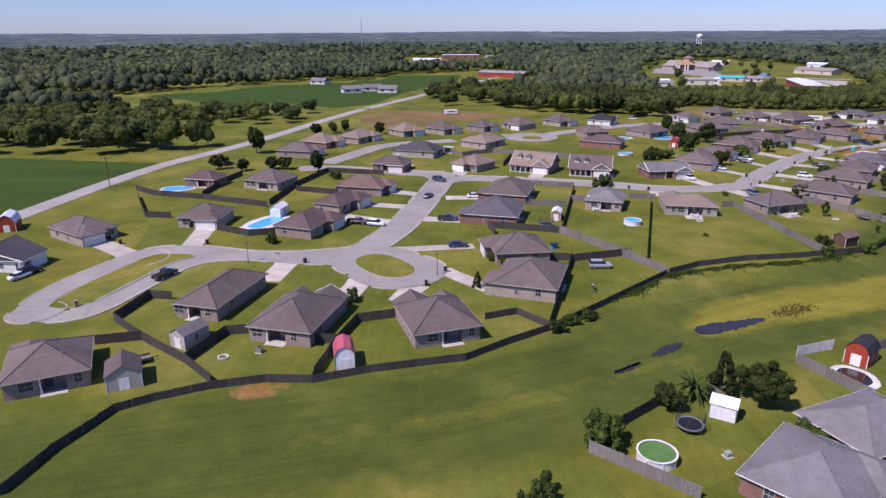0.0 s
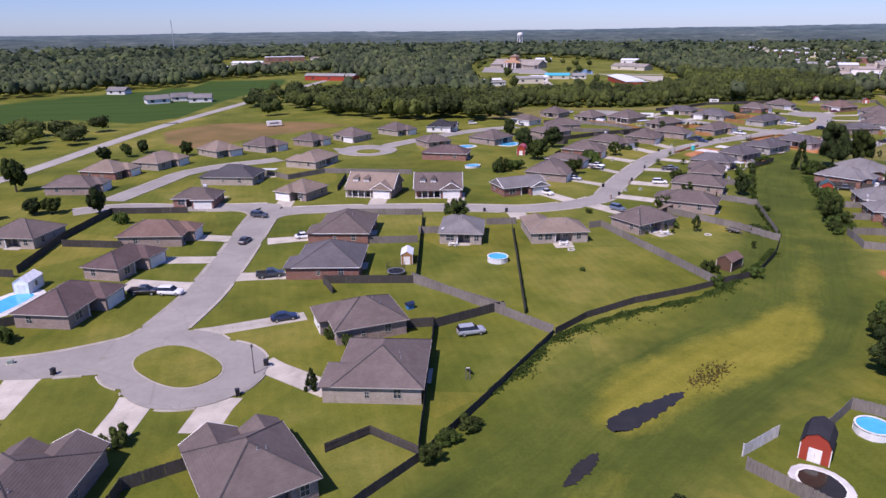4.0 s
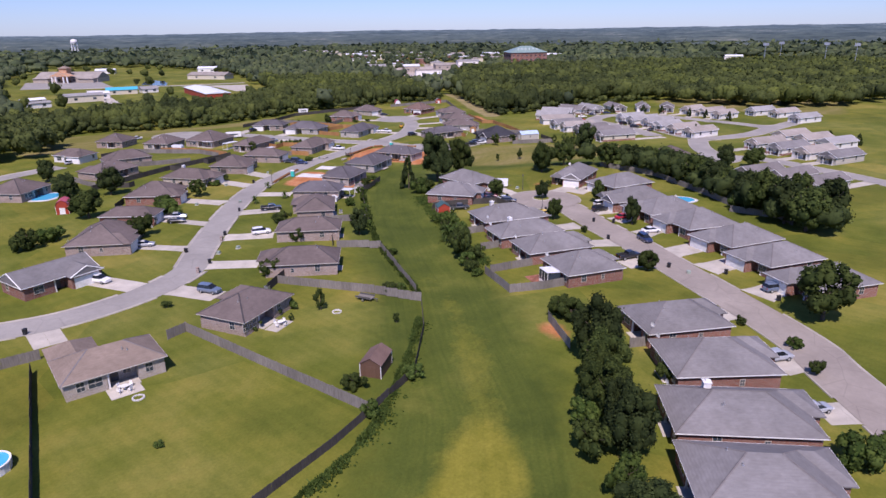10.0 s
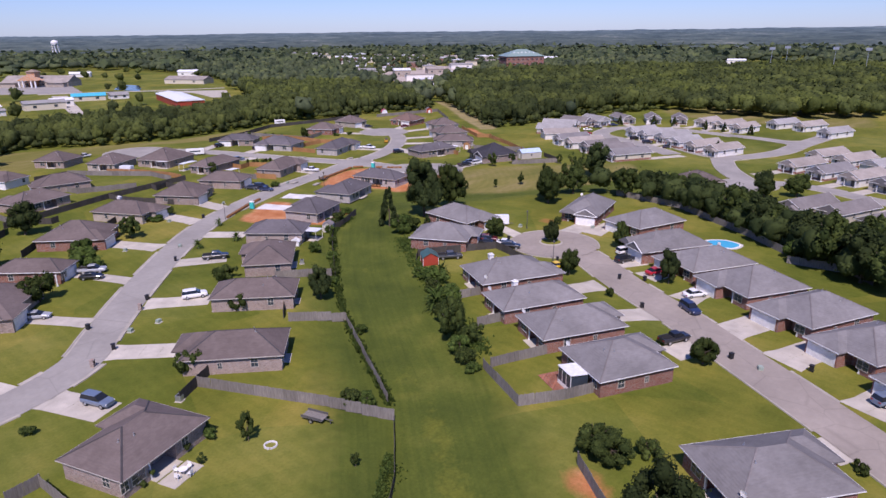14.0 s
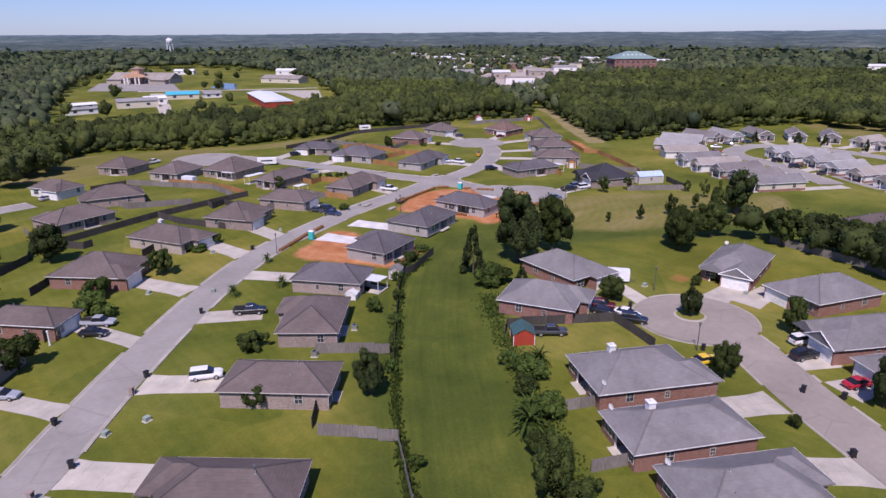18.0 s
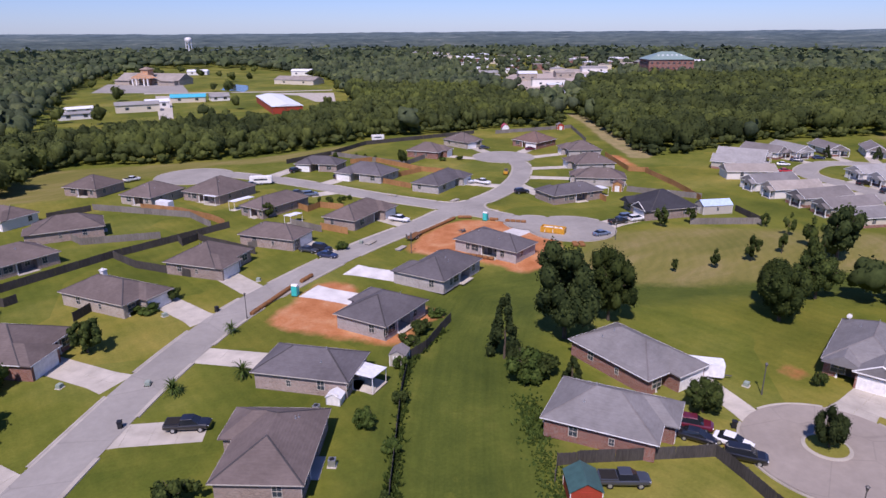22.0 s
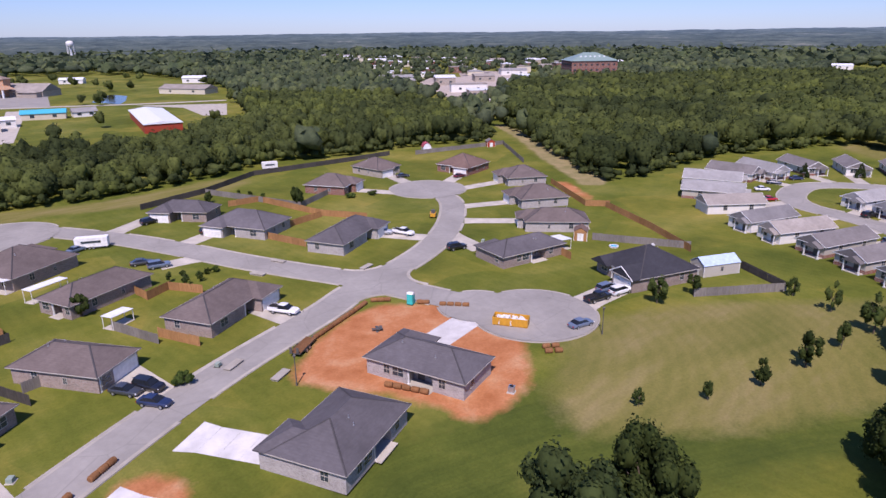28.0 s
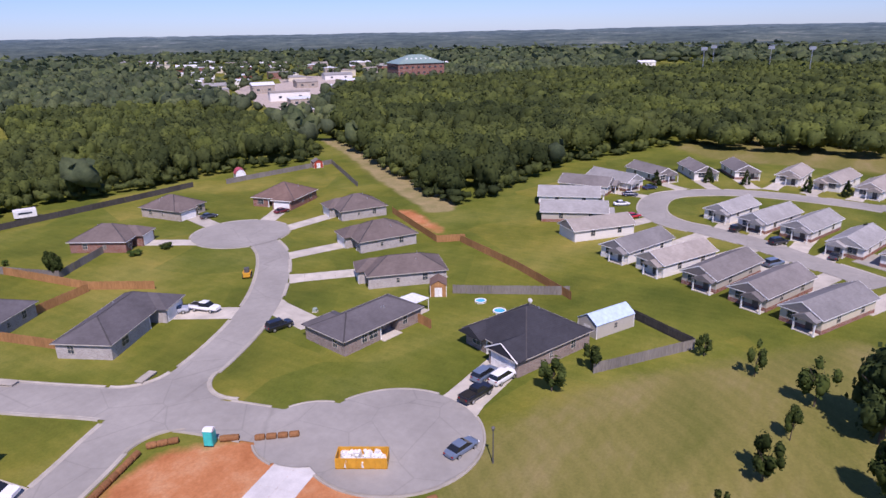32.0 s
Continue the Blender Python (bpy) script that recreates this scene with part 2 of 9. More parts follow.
# each garden is kept a little differently
lot = g.node("ShaderNodeTexVoronoi", Scale=0.042)
g.link(g.geo.outputs["Position"], lot.inputs["Vector"])
lot_tone = g.t.nodes.new("ShaderNodeSeparateColor")
g.link(lot.outputs["Color"], lot_tone.inputs[0])
lawn = g.mix(0.75, lawn, g.ramp(lot_tone.outputs[0], (0.0, (0.76, 0.84, 0.80)), (0.5, (1.0, 1.0, 1.0)), (1.0, (1.25, 1.10, 1.15))), "MULTIPLY")
# thin dry spots and darker clover
spot = g.noise(0.55, 7, "world", 0.72)
lawn = g.mix(0.5, lawn, g.ramp(spot, (0.30, (0.70, 0.82, 0.72)), (0.46, (1.0, 1.0, 1.0)), (0.62, (1.0, 1.0, 1.0)), (0.74, (1.55, 1.28, 1.5))), "MULTIPLY")
mow = g.node("ShaderNodeTexWave", Scale=0.16, Distortion=2.5, Detail=2.0)
g.link(g.geo.outputs["Position"], mow.inputs["Vector"])
lawn = g.mix(0.16, lawn, g.ramp(mow.outputs["Fac"], (0.3, (0.78, 0.85, 0.7)), (0.7, (1.15, 1.12, 1.1))), "MULTIPLY")
# grass of the swale: streaks run along it
run = g.t.nodes.new("ShaderNodeCombineXYZ")
g.link(g.math("MULTIPLY", g.attr("across"), 0.42), run.inputs[0])
g.link(g.math("MULTIPLY", g.attr("along"), 0.022), run.inputs[1])
rut = g.node("ShaderNodeTexNoise", Scale=1.0, Detail=5.0, Roughness=0.6)
g.link(run.outputs[0], rut.inputs["Vector"])
tall = g.ramp(g.noise(0.07, 6, "world", 0.65), (0.28, (0.050, 0.072, 0.012)), (0.55, (0.084, 0.108, 0.017)), (0.75, (0.142, 0.150, 0.028)))
tall = g.mix(0.32, tall, g.ramp(rut.outputs["Fac"], (0.30, (0.52, 0.56, 0.56)), (0.45, (0.95, 0.95, 0.95)), (0.7, (1.22, 1.12, 1.05))), "MULTIPLY")
fine_run = g.t.nodes.new("ShaderNodeCombineXYZ")
g.link(g.math("MULTIPLY", g.attr("across"), 1.5), fine_run.inputs[0])
g.link(g.math("MULTIPLY", g.attr("along"), 0.06), fine_run.inputs[1])
track = g.node("ShaderNodeTexNoise", Scale=1.0, Detail=4.0, Roughness=0.6)
g.link(fine_run.outputs[0], track.inputs["Vector"])
tall = g.mix(0.22, tall, g.ramp(track.outputs["Fac"], (0.34, (0.60, 0.64, 0.62)), (0.5, (1.0, 1.0, 1.0)), (0.66, (1.45, 1.28, 1.35))), "MULTIPLY")
gold = g.ramp(g.noise(0.2, 6, "world", 0.7), (0.3, (0.165, 0.165, 0.020)), (0.7, (0.255, 0.230, 0.036)))
gold = g.mix(0.45, gold, g.ramp(rut.outputs["Fac"], (0.32, (0.62, 0.68, 0.6)), (0.6, (1.1, 1.06, 1.0))), "MULTIPLY")
dry = g.ramp(g.noise(0.05, 6, "world", 0.65, (0.5, 1.6, 1, 38)), (0.30, (0.125, 0.130, 0.028)), (0.5, (0.188, 0.170, 0.048)), (0.70, (0.275, 0.218, 0.100)))
ring = g.node("ShaderNodeTexWave", Scale=0.13, Distortion=5.0, Detail=4.0)
ring.wave_type, ring.rings_direction = "RINGS", "Z"
at = g.t.nodes.new("ShaderNodeMapping")
at.inputs["Location"].default_value = (-225, -268, 0)
g.link(g.geo.outputs["Position"], at.inputs[0])
g.link(at.outputs[0], ring.inputs["Vector"])
dry = g.mix(0.2, dry, g.ramp(ring.outputs["Fac"], (0.25, (0.72, 0.80, 0.66)), (0.75, (1.12, 1.08, 1.12))), "MULTIPLY")
straw = g.ramp(g.noise(0.12, 6, "world", 0.65), (0.35, (0.20, 0.18, 0.07)), (0.65, (0.34, 0.265, 0.135)))
soil = g.ramp(g.noise(0.17, 6, "world", 0.65), (0.3, (0.35, 0.125, 0.045)), (0.5, (0.46, 0.19, 0.08)), (0.75, (0.56, 0.33, 0.18)))
crop = g.ramp(g.noise(0.03, 4, "world", 0.6, (0.4, 2.5, 1, 20)), (0.3, (0.030, 0.068, 0.010)), (0.7, (0.052, 0.092, 0.014)))
bare = g.ramp(g.noise(0.04, 5), (0.3, (0.13, 0.11, 0.035)), (0.7, (0.26, 0.16, 0.07)))
col = lawn
for mask, cover in (("tall", tall), ("gold", gold), ("dry", dry), ("straw", straw), ("crop", crop), ("bare", bare), ("soil", soil)):
    edge = g.math("MULTIPLY_ADD", g.math("SUBTRACT", g.noise(0.3, 5, "world", 0.65), 0.5), 0.6)
    g.link(g.attr(mask), edge.node.inputs[2])
    fac = g.ramp(edge, (0.30, (0, 0, 0)), (0.70, (1, 1, 1)))
    col = g.mix(fac, col, cover)
col = g.mix(0.45, col, g.ramp(n_fine, (0.3, (0.6, 0.6, 0.58)), (0.7, (1.22, 1.22, 1.2))), "MULTIPLY")
g.bump(n_fine, 0.5, 0.12)
ground_mat = g.done(col)


def foliage(name, dark, light, tint=False):
    m = Mat(name, 0.85, 0, 0.08)
    r = m.geo.outputs["Random Per Island"]
    c = m.ramp(r, (0.0, dark), (0.55, tuple((a + b) / 2 for a, b in zip(dark, light))), (1.0, light))
    if tint:
        c = m.mix(m.attr("tint"), c, m.mix(1.0, c, (1.6, 1.5, 1.1), "MULTIPLY"))
        c = m.mix(0.8, c, m.ramp(m.noise(0.018, 4, "world", 0.6), (0.36, (0.50, 0.55, 0.62)), (0.5, (1.0, 1.0, 1.0)), (0.62, (1.25, 1.25, 1.05))), "MULTIPLY")
        c = m.mix(0.6, c, m.ramp(m.noise(0.075, 3, "world", 0.6), (0.36, (0.55, 0.60, 0.66)), (0.5, (1.0, 1.0, 1.0)), (0.64, (1.2, 1.2, 1.05))), "MULTIPLY")
    else:
        c = m.vary(c, 0.22)
    # mottling whose dark spots paint in the shade of gaps between leaf sprays
    spray = m.noise(0.75, 4, "world", 0.7)
    c = m.mix(0.6, c, m.ramp(spray, (0.34, (0.50, 0.52, 0.55)), (0.5, (0.95, 0.95, 0.95)), (0.66, (1.35, 1.3, 1.2))), "MULTIPLY")
    m.done(c)
    # leaves let a third of the light through
    thin = m.t.nodes.new("ShaderNodeBsdfTranslucent")
    m.link(c, thin.inputs[0])
    blend = m.node("ShaderNodeMixShader", Fac=0.36)
    m.link(m.b.outputs[0], blend.inputs[1])
    m.link(thin.outputs[0], blend.inputs[2])
    m.link(blend.outputs[0], m.t.nodes["Material Output"].inputs[0])
    return m.m


leaf_oak = foliage("leaves_oak", (0.028, 0.046, 0.013), (0.088, 0.118, 0.030))
leaf_dark = foliage("leaves_dark", (0.022, 0.036, 0.013), (0.066, 0.090, 0.028))
leaf_shrub = foliage("leaves_shrub", (0.040, 0.074, 0.016), (0.115, 0.165, 0.038))
leaf_wood = foliage("leaves_woodland", (0.056, 0.074, 0.027), (0.096, 0.120, 0.042), True)
# paler, bluer copy of the woodland leaves, with distance haze in its colour
leaf_hazed = foliage("leaves_distance_hazed", (0.066, 0.092, 0.054), (0.108, 0.134, 0.078), True)
fm = Mat("hazed_forest_canopy", 0.9, 0, 0.1)
# blue-grey tones, paler and bluer by "far": distance haze put into the colour
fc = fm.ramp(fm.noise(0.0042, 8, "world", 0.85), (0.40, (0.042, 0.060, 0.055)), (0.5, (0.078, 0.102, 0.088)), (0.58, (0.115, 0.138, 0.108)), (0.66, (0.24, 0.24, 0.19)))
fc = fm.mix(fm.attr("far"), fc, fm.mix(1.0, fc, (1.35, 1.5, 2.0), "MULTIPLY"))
hazed_forest = fm.done(fm.mix(0.6, fc, fm.ramp(fm.noise(0.0016, 4, "world"), (0.35, (0.7, 0.75, 0.8)), (0.65, (1.1, 1.1, 1.1))), "MULTIPLY"))
leaf_tuft = foliage("grass_tufts", (0.10, 0.095, 0.026), (0.20, 0.165, 0.060))
bark = plain("bark", (0.11, 0.085, 0.062), 0.95, dirt=0.35)
hay = wood("straw_roll", (0.22, 0.105, 0.045))
water_pool = Mat("pool_water", 0.06, 0, 0.5)
water_pool = water_pool.done(water_pool.mix(water_pool.noise(0.8, 3), (0.03, 0.36, 0.62), (0.10, 0.50, 0.72)))
water_green = Mat("stagnant_water", 0.1, 0, 0.5)
water_green = water_green.done(water_green.mix(water_green.noise(0.9, 4), (0.06, 0.16, 0.03), (0.13, 0.25, 0.06)))
water_ditch = Mat("ditch_water", 0.12, 0, 0.5)
water_ditch = water_ditch.done(water_ditch.mix(water_ditch.noise(0.5, 4), (0.018, 0.016, 0.012), (0.045, 0.04, 0.03)))
red_paver = brick("brick_paver", (0.30, 0.12, 0.075), (0.28, 0.22, 0.18), 0.25)
red_paint = siding("barn_red", (0.36, 0.055, 0.03))
green_metal = plain("green_roof_metal", (0.07, 0.15, 0.13), 0.4, 0.3)
blue_metal = plain("pale_blue_metal", (0.48, 0.60, 0.78), 0.35, 0.1)
pink_metal = plain("pink_roof_metal", (0.48, 0.10, 0.13), 0.4)
yellow_steel = plain("yellow_steel", (0.60, 0.30, 0.03), 0.5)
teal = plain("teal_plastic", (0.02, 0.42, 0.40), 0.45)
brown_ply = siding("brown_board", (0.13, 0.075, 0.05))
blue_tarp = plain("blue_plastic", (0.04, 0.22, 0.52), 0.4)


# ---- building helpers ----
def box(bm, x0, y0, z0, x1, y1, z1):
    v = [bm.verts.new(p) for p in ((x0, y0, z0), (x1, y0, z0), (x1, y1, z0), (x0, y1, z0), (x0, y0, z1), (x1, y0, z1), (x1, y1, z1), (x0, y1, z1))]
    for f in ((3, 2, 1, 0), (4, 5, 6, 7), (0, 1, 5, 4), (1, 2, 6, 5), (2, 3, 7, 6), (3, 0, 4, 7)):
        bm.faces.new([v[i] for i in f])
    return v


def rod(bm, a, b, r0, r1=None, sides=8):
    a, b = Vector(a), Vector(b)
    r1 = r0 if r1 is None else r1
    q = (b - a).to_track_quat("Z", "Y")
    rings = []
    for p, r in ((a, r0), (b, r1)):
        rings.append([bm.verts.new(p + q @ Vector((math.cos(k * math.tau / sides) * r, math.sin(k * math.tau / sides) * r, 0))) for k in range(sides)])
    for k in range(sides):
        bm.faces.new((rings[0][k], rings[0][(k + 1) % sides], rings[1][(k + 1) % sides], rings[1][k]))
    bm.faces.new(rings[0][::-1])
    bm.faces.new(rings[1])


def prism(bm, pts, z0, z1, cap=True):
    """An upright prism over a counter-clockwise outline."""
    low = [bm.verts.new((x, y, z0)) for x, y in pts]
    top = [bm.verts.new((x, y, z1)) for x, y in pts]
    for i in range(len(pts)):
        j = (i + 1) % len(pts)
        bm.faces.new((low[i], low[j], top[j], top[i]))
    if cap:
        bm.faces.new(top)


def mesh_of(name, bm, material, smooth=False):
    me = bpy.data.meshes.new(name)
    bm.to_mesh(me)
    bm.free()
    me.materials.append(material)
    if smooth:
        for p in me.polygons:
            p.use_smooth = True
    return me


def place(name, me, parent=None, m=None, label=""):
    ob = new(name, me)
    if parent is not None:
        ob.parent = parent
    if m is not None:
        ob.matrix_basis = m
    if label:
        tagged(ob, label)
    return ob


def part(name, bm, material, parent, label="", smooth=False):
    return place(name, mesh_of(name, bm, material, smooth), parent, None, label)


def boxes(*rows):
    bm = bmesh.new()
    for r in rows:
        box(bm, *r)
    return bm


def thing(name, x, y, z, rz, label, category, group="", kind=""):
    ob = new(name)
    ob.empty_display_size = 0.5
    ob.matrix_basis = pose(x, y, z, 0, 0, rz)
    return tagged(ob, label, category, group, kind)


# ---- the lie of the land ----
SWALE = [(-90, 52), (-40, 66), (-20, 71), (1, 76), (17, 83), (32, 91), (51, 104), (66, 111), (83, 118), (95, 128), (108, 144), (127, 166), (152, 202), (168, 221), (181, 235), (196, 246), (214, 240), (240, 226), (290, 190)]


def line_distance(x, y, pts):
    best = np.full(np.shape(x), 1e9)
    for (ax, ay), (bx, by) in zip(pts, pts[1:]):
        dx, dy = bx - ax, by - ay
        t = np.clip(((x - ax) * dx + (y - ay) * dy) / (dx * dx + dy * dy), 0, 1)
        best = np.minimum(best, np.hypot(x - ax - t * dx, y - ay - t * dy))
    return best


def line_course(x, y, pts):
    """Signed distance from a line, and the way along it."""
    best, side, way, run = np.full(np.shape(x), 1e9), np.zeros(np.shape(x)), np.zeros(np.shape(x)), 0.0
    for (ax, ay), (bx, by) in zip(pts, pts[1:]):
        dx, dy = bx - ax, by - ay
        size = math.hypot(dx, dy)
        t = np.clip(((x - ax) * dx + (y - ay) * dy) / size ** 2, 0, 1)
        d = np.hypot(x - ax - t * dx, y - ay - t * dy)
        near = d < best
        best = np.where(near, d, best)
        side = np.where(near, np.sign(dx * (y - ay) - dy * (x - ax)) * d, side)
        way = np.where(near, run + t * size, way)
        run += size
    return side, way


def inside(x, y, pts):
    hit = np.zeros(np.shape(x), bool)
    for (ax, ay), (bx, by) in zip(pts, pts[1:] + pts[:1]):
        cross = (ay > y) != (by > y)
        with np.errstate(divide="ignore", invalid="ignore"):
            hit ^= cross & (x < (bx - ax) * (y - ay) / (by - ay) + ax)
    return hit


def land(x, y):
    """Height of the ground."""
    d = line_distance(x, y, SWALE)
    return -0.75 * np.clip(1 - (d / 13) ** 2, 0, 1)


SOIL = [
    [(199, 278), (208, 285), (221, 289), (228, 288), (234, 280), (236, 272), (233, 261), (222, 252), (210, 250), (207, 264), (203, 269)],
    [(157, 261), (166, 267), (175, 273), (180, 267), (176, 261), (184, 250), (187, 247), (184, 245), (177, 244), (172, 239), (167, 245), (161, 254)],
    [(331, 327), (324, 314), (318, 304), (321, 303), (328, 313), (335, 323)],
    [(-31, 80), (-26, 82.4), (-20, 83.4), (-20, 81.4), (-30, 78.4)],
    [(209, 199), (212, 200), (213, 196), (209, 196)],
    [(121.4, 137.0), (124.0, 138.2), (125.0, 134.4), (121.4, 129.4), (118.8, 130.6)],
]
DRY = [
    [(222, 250), (236, 256), (249, 257), (263, 250), (280, 236), (300, 215), (283, 205), (256, 212), (232, 225), (216, 240)],
    [(434, 439), (393, 383), (353, 333), (344, 312), (334, 314), (359, 350), (406, 408)],
    [(118, 405), (150, 432), (185, 420), (222, 408), (258, 413), (270, 405), (250, 390), (228, 392), (200, 404), (170, 396), (150, 380), (120, 388)],
    [(470, 280), (560, 230), (560, 180), (460, 160), (440, 200), (445, 260)],
]
CROP = [
    [(-119, 165), (-112, 216), (-104, 243), (-180, 256), (-420, 250), (-420, 120)],
    [(-234, 510), (-192, 541), (-162, 587), (-114, 636), (-68, 660), (-60, 726), (17, 736), (5, 633), (-30, 545), (-52, 444), (-72, 425), (-112, 455), (-150, 440)],
]
BARE = [[(-52, 387), (-32, 412), (20, 405), (40, 385), (4, 362), (-31, 332), (-45, 350)]]
GOLD = [[(40.6, 103), (46.3, 110.7), (53.8, 115.1), (64.9, 119.3), (75.1, 121.8), (85.9, 126), (93.4, 128), (93.4, 121.7), (88.2, 115.7), (80.4, 110.4), (68.8, 106.8), (57.8, 104.2), (51.1, 101), (44, 98)]]
FADED = [[(90, 128), (103, 140), (113, 149), (126, 168), (144, 193), (145, 191), (129, 165), (117, 145), (105, 131), (92, 119)]]
PALE = [[(-30, 64), (10, 75), (45, 93), (42, 96), (5, 79), (-32, 67)], [(150, 203), (172, 230), (174, 228), (152, 200)]]
STRAW = [[(430, 426), (402, 384), (348, 317), (339, 310), (334, 316), (362, 352), (394, 389), (425, 431)]]

core_x, core_y = np.arange(-150, 460.1, 2.0), np.arange(10, 440.1, 2.0)
grow = np.cumsum(2.0 * 1.14 ** np.arange(1, 44))
xs = np.concatenate([core_x[0] - grow[::-1], core_x, core_x[-1] + grow])
ys = np.concatenate([core_y[0] - grow[::-1], core_y, core_y[-1] + grow])
gx, gy = np.meshgrid(xs, ys)
nx, ny = len(xs), len(ys)
gz = land(gx, gy)
verts = np.stack([gx.ravel(), gy.ravel(), gz.ravel()], 1)
idx = (np.arange(ny - 1)[:, None] * nx + np.arange(nx - 1)[None, :]).ravel()
quads = np.stack([idx, idx + 1, idx + nx + 1, idx + nx], 1)


def quick_mesh(name, verts, quads, material, sides=4):
    me = bpy.data.meshes.new(name)
    me.vertices.add(len(verts))
    me.vertices.foreach_set("co", np.asarray(verts, np.float32).ravel())
    me.loops.add(len(quads) * sides)
    me.loops.foreach_set("vertex_index", np.asarray(quads, np.int32).ravel())
    me.polygons.add(len(quads))
    me.polygons.foreach_set("loop_start", np.arange(0, len(quads) * sides, sides, dtype=np.int32))
    me.materials.append(material)
    me.update(calc_edges=True)
    return me


def soften(mask, times=1):
    a = mask.astype(np.float32)
    for _ in range(times):
        p = np.pad(a, 1, mode="edge")
        a = (p[:-2, 1:-1] + p[2:, 1:-1] + p[1:-1, :-2] + p[1:-1, 2:] + 2 * a) / 6
    return a


ground_mesh = quick_mesh("ground", verts, quads, ground_mat)
ground_mesh.polygons.foreach_set("use_smooth", np.ones(len(quads), bool))
masks = {
    "tall": np.clip(1.25 - line_distance(gx, gy, SWALE) / 17, 0, 1),
    "gold": soften(sum(inside(gx, gy, p) for p in GOLD) > 0, 3) * 0.9 + soften(sum(inside(gx, gy, p) for p in PALE) > 0, 3) * 0.5 + soften(sum(inside(gx, gy, p) for p in FADED) > 0, 4) * 0.5,
    "dry": soften(sum(inside(gx, gy, p) for p in DRY) > 0, 7) * 0.85,
    "straw": soften(sum(inside(gx, gy, p) for p in STRAW) > 0, 1),
    "crop": soften(sum(inside(gx, gy, p) for p in CROP) > 0, 1),
    "bare": soften(sum(inside(gx, gy, p) for p in BARE) > 0, 2),
    "soil": soften(sum(inside(gx, gy, p) for p in SOIL) > 0, 2),
}
masks["across"], masks["along"] = line_course(gx, gy, SWALE)
for key, value in masks.items():
    ground_mesh.attributes.new(key, "FLOAT", "POINT").data.foreach_set("value", np.ascontiguousarray(value, np.float32).ravel())
tagged(new("ground", ground_mesh), "grass ground with mown lawns, a rough swale and bare orange soil", "ground", kind="structure")

# ---- streets ----
ROADS = {}
DISCS = {}
DRIVES = []
CORNERS = []


def smooth_line(pts, step=2.0):
    """A gentle curve through the points."""
    p = [Vector(q) for q in pts]
    p = [2 * p[0] - p[1]] + p + [2 * p[-1] - p[-2]]
    out = []
    for a, b, c, d in zip(p, p[1:], p[2:], p[3:]):
        n = max(2, int((c - b).length / step))
        for k in range(n):
            t = k / n
            out.append(0.5 * (2 * b + (c - a) * t + (2 * a - 5 * b + 4 * c - d) * t * t + (3 * b - a - 3 * c + d) * t**3))
    out.append(p[-2])
    return [(v.x, v.y) for v in out]


def sides_of(pts):
    n = []
    for i in range(len(pts)):
        a, b = Vector(pts[max(i - 1, 0)]), Vector(pts[min(i + 1, len(pts) - 1)])
        d = (b - a).normalized()
        n.append(Vector((-d.y, d.x)))
    return n


def ribbon(bm, pts, width, z, thick=0.0):
    n = sides_of(pts)
    rows = []
    for p, k in zip(pts, n):
        c = Vector(p)
        rows.append([bm.verts.new((*(c + k * s * width / 2), z)) for s in (-1, -0.33, 0.33, 1)])
    for a, b in zip(rows, rows[1:]):
        for i in range(3):
            bm.faces.new((a[i], a[i + 1], b[i + 1], b[i]))


def disc(bm, x, y, r, z, n=40):
    bm.faces.new([bm.verts.new((x + r * math.cos(k * math.tau / n), y + r * math.sin(k * math.tau / n), z)) for k in range(n)])


def road(name, width, pts, material, kerbs=True):
    ROADS[name] = (width, smooth_line(pts), material, kerbs)


def bulb(name, x, y, r, material):
    DISCS[name] = (x, y, r, material)


def drive(ax, ay, bx, by, w, fresh=False):
    DRIVES.append(((ax, ay), (bx, by), w, fresh))


def on_street(x, y, skip, slack=0.0):
    """Whether a point lies on another street, or on a driveway."""
    for name, (w, pts, _, _) in ROADS.items():
        if name != skip and line_distance(np.array(x), np.array(y), pts) < w / 2 + slack:
            return True
    for name, (cx, cy, r, _) in DISCS.items():
        if name != skip and math.hypot(x - cx, y - cy) < r + slack:
            return True
    if any(inside(np.array(x), np.array(y), outline) for outline, _, _ in CORNERS):
        return True
    return any(line_distance(np.array(x), np.array(y), [a, b]) < w / 2 for a, b, w, _ in DRIVES)


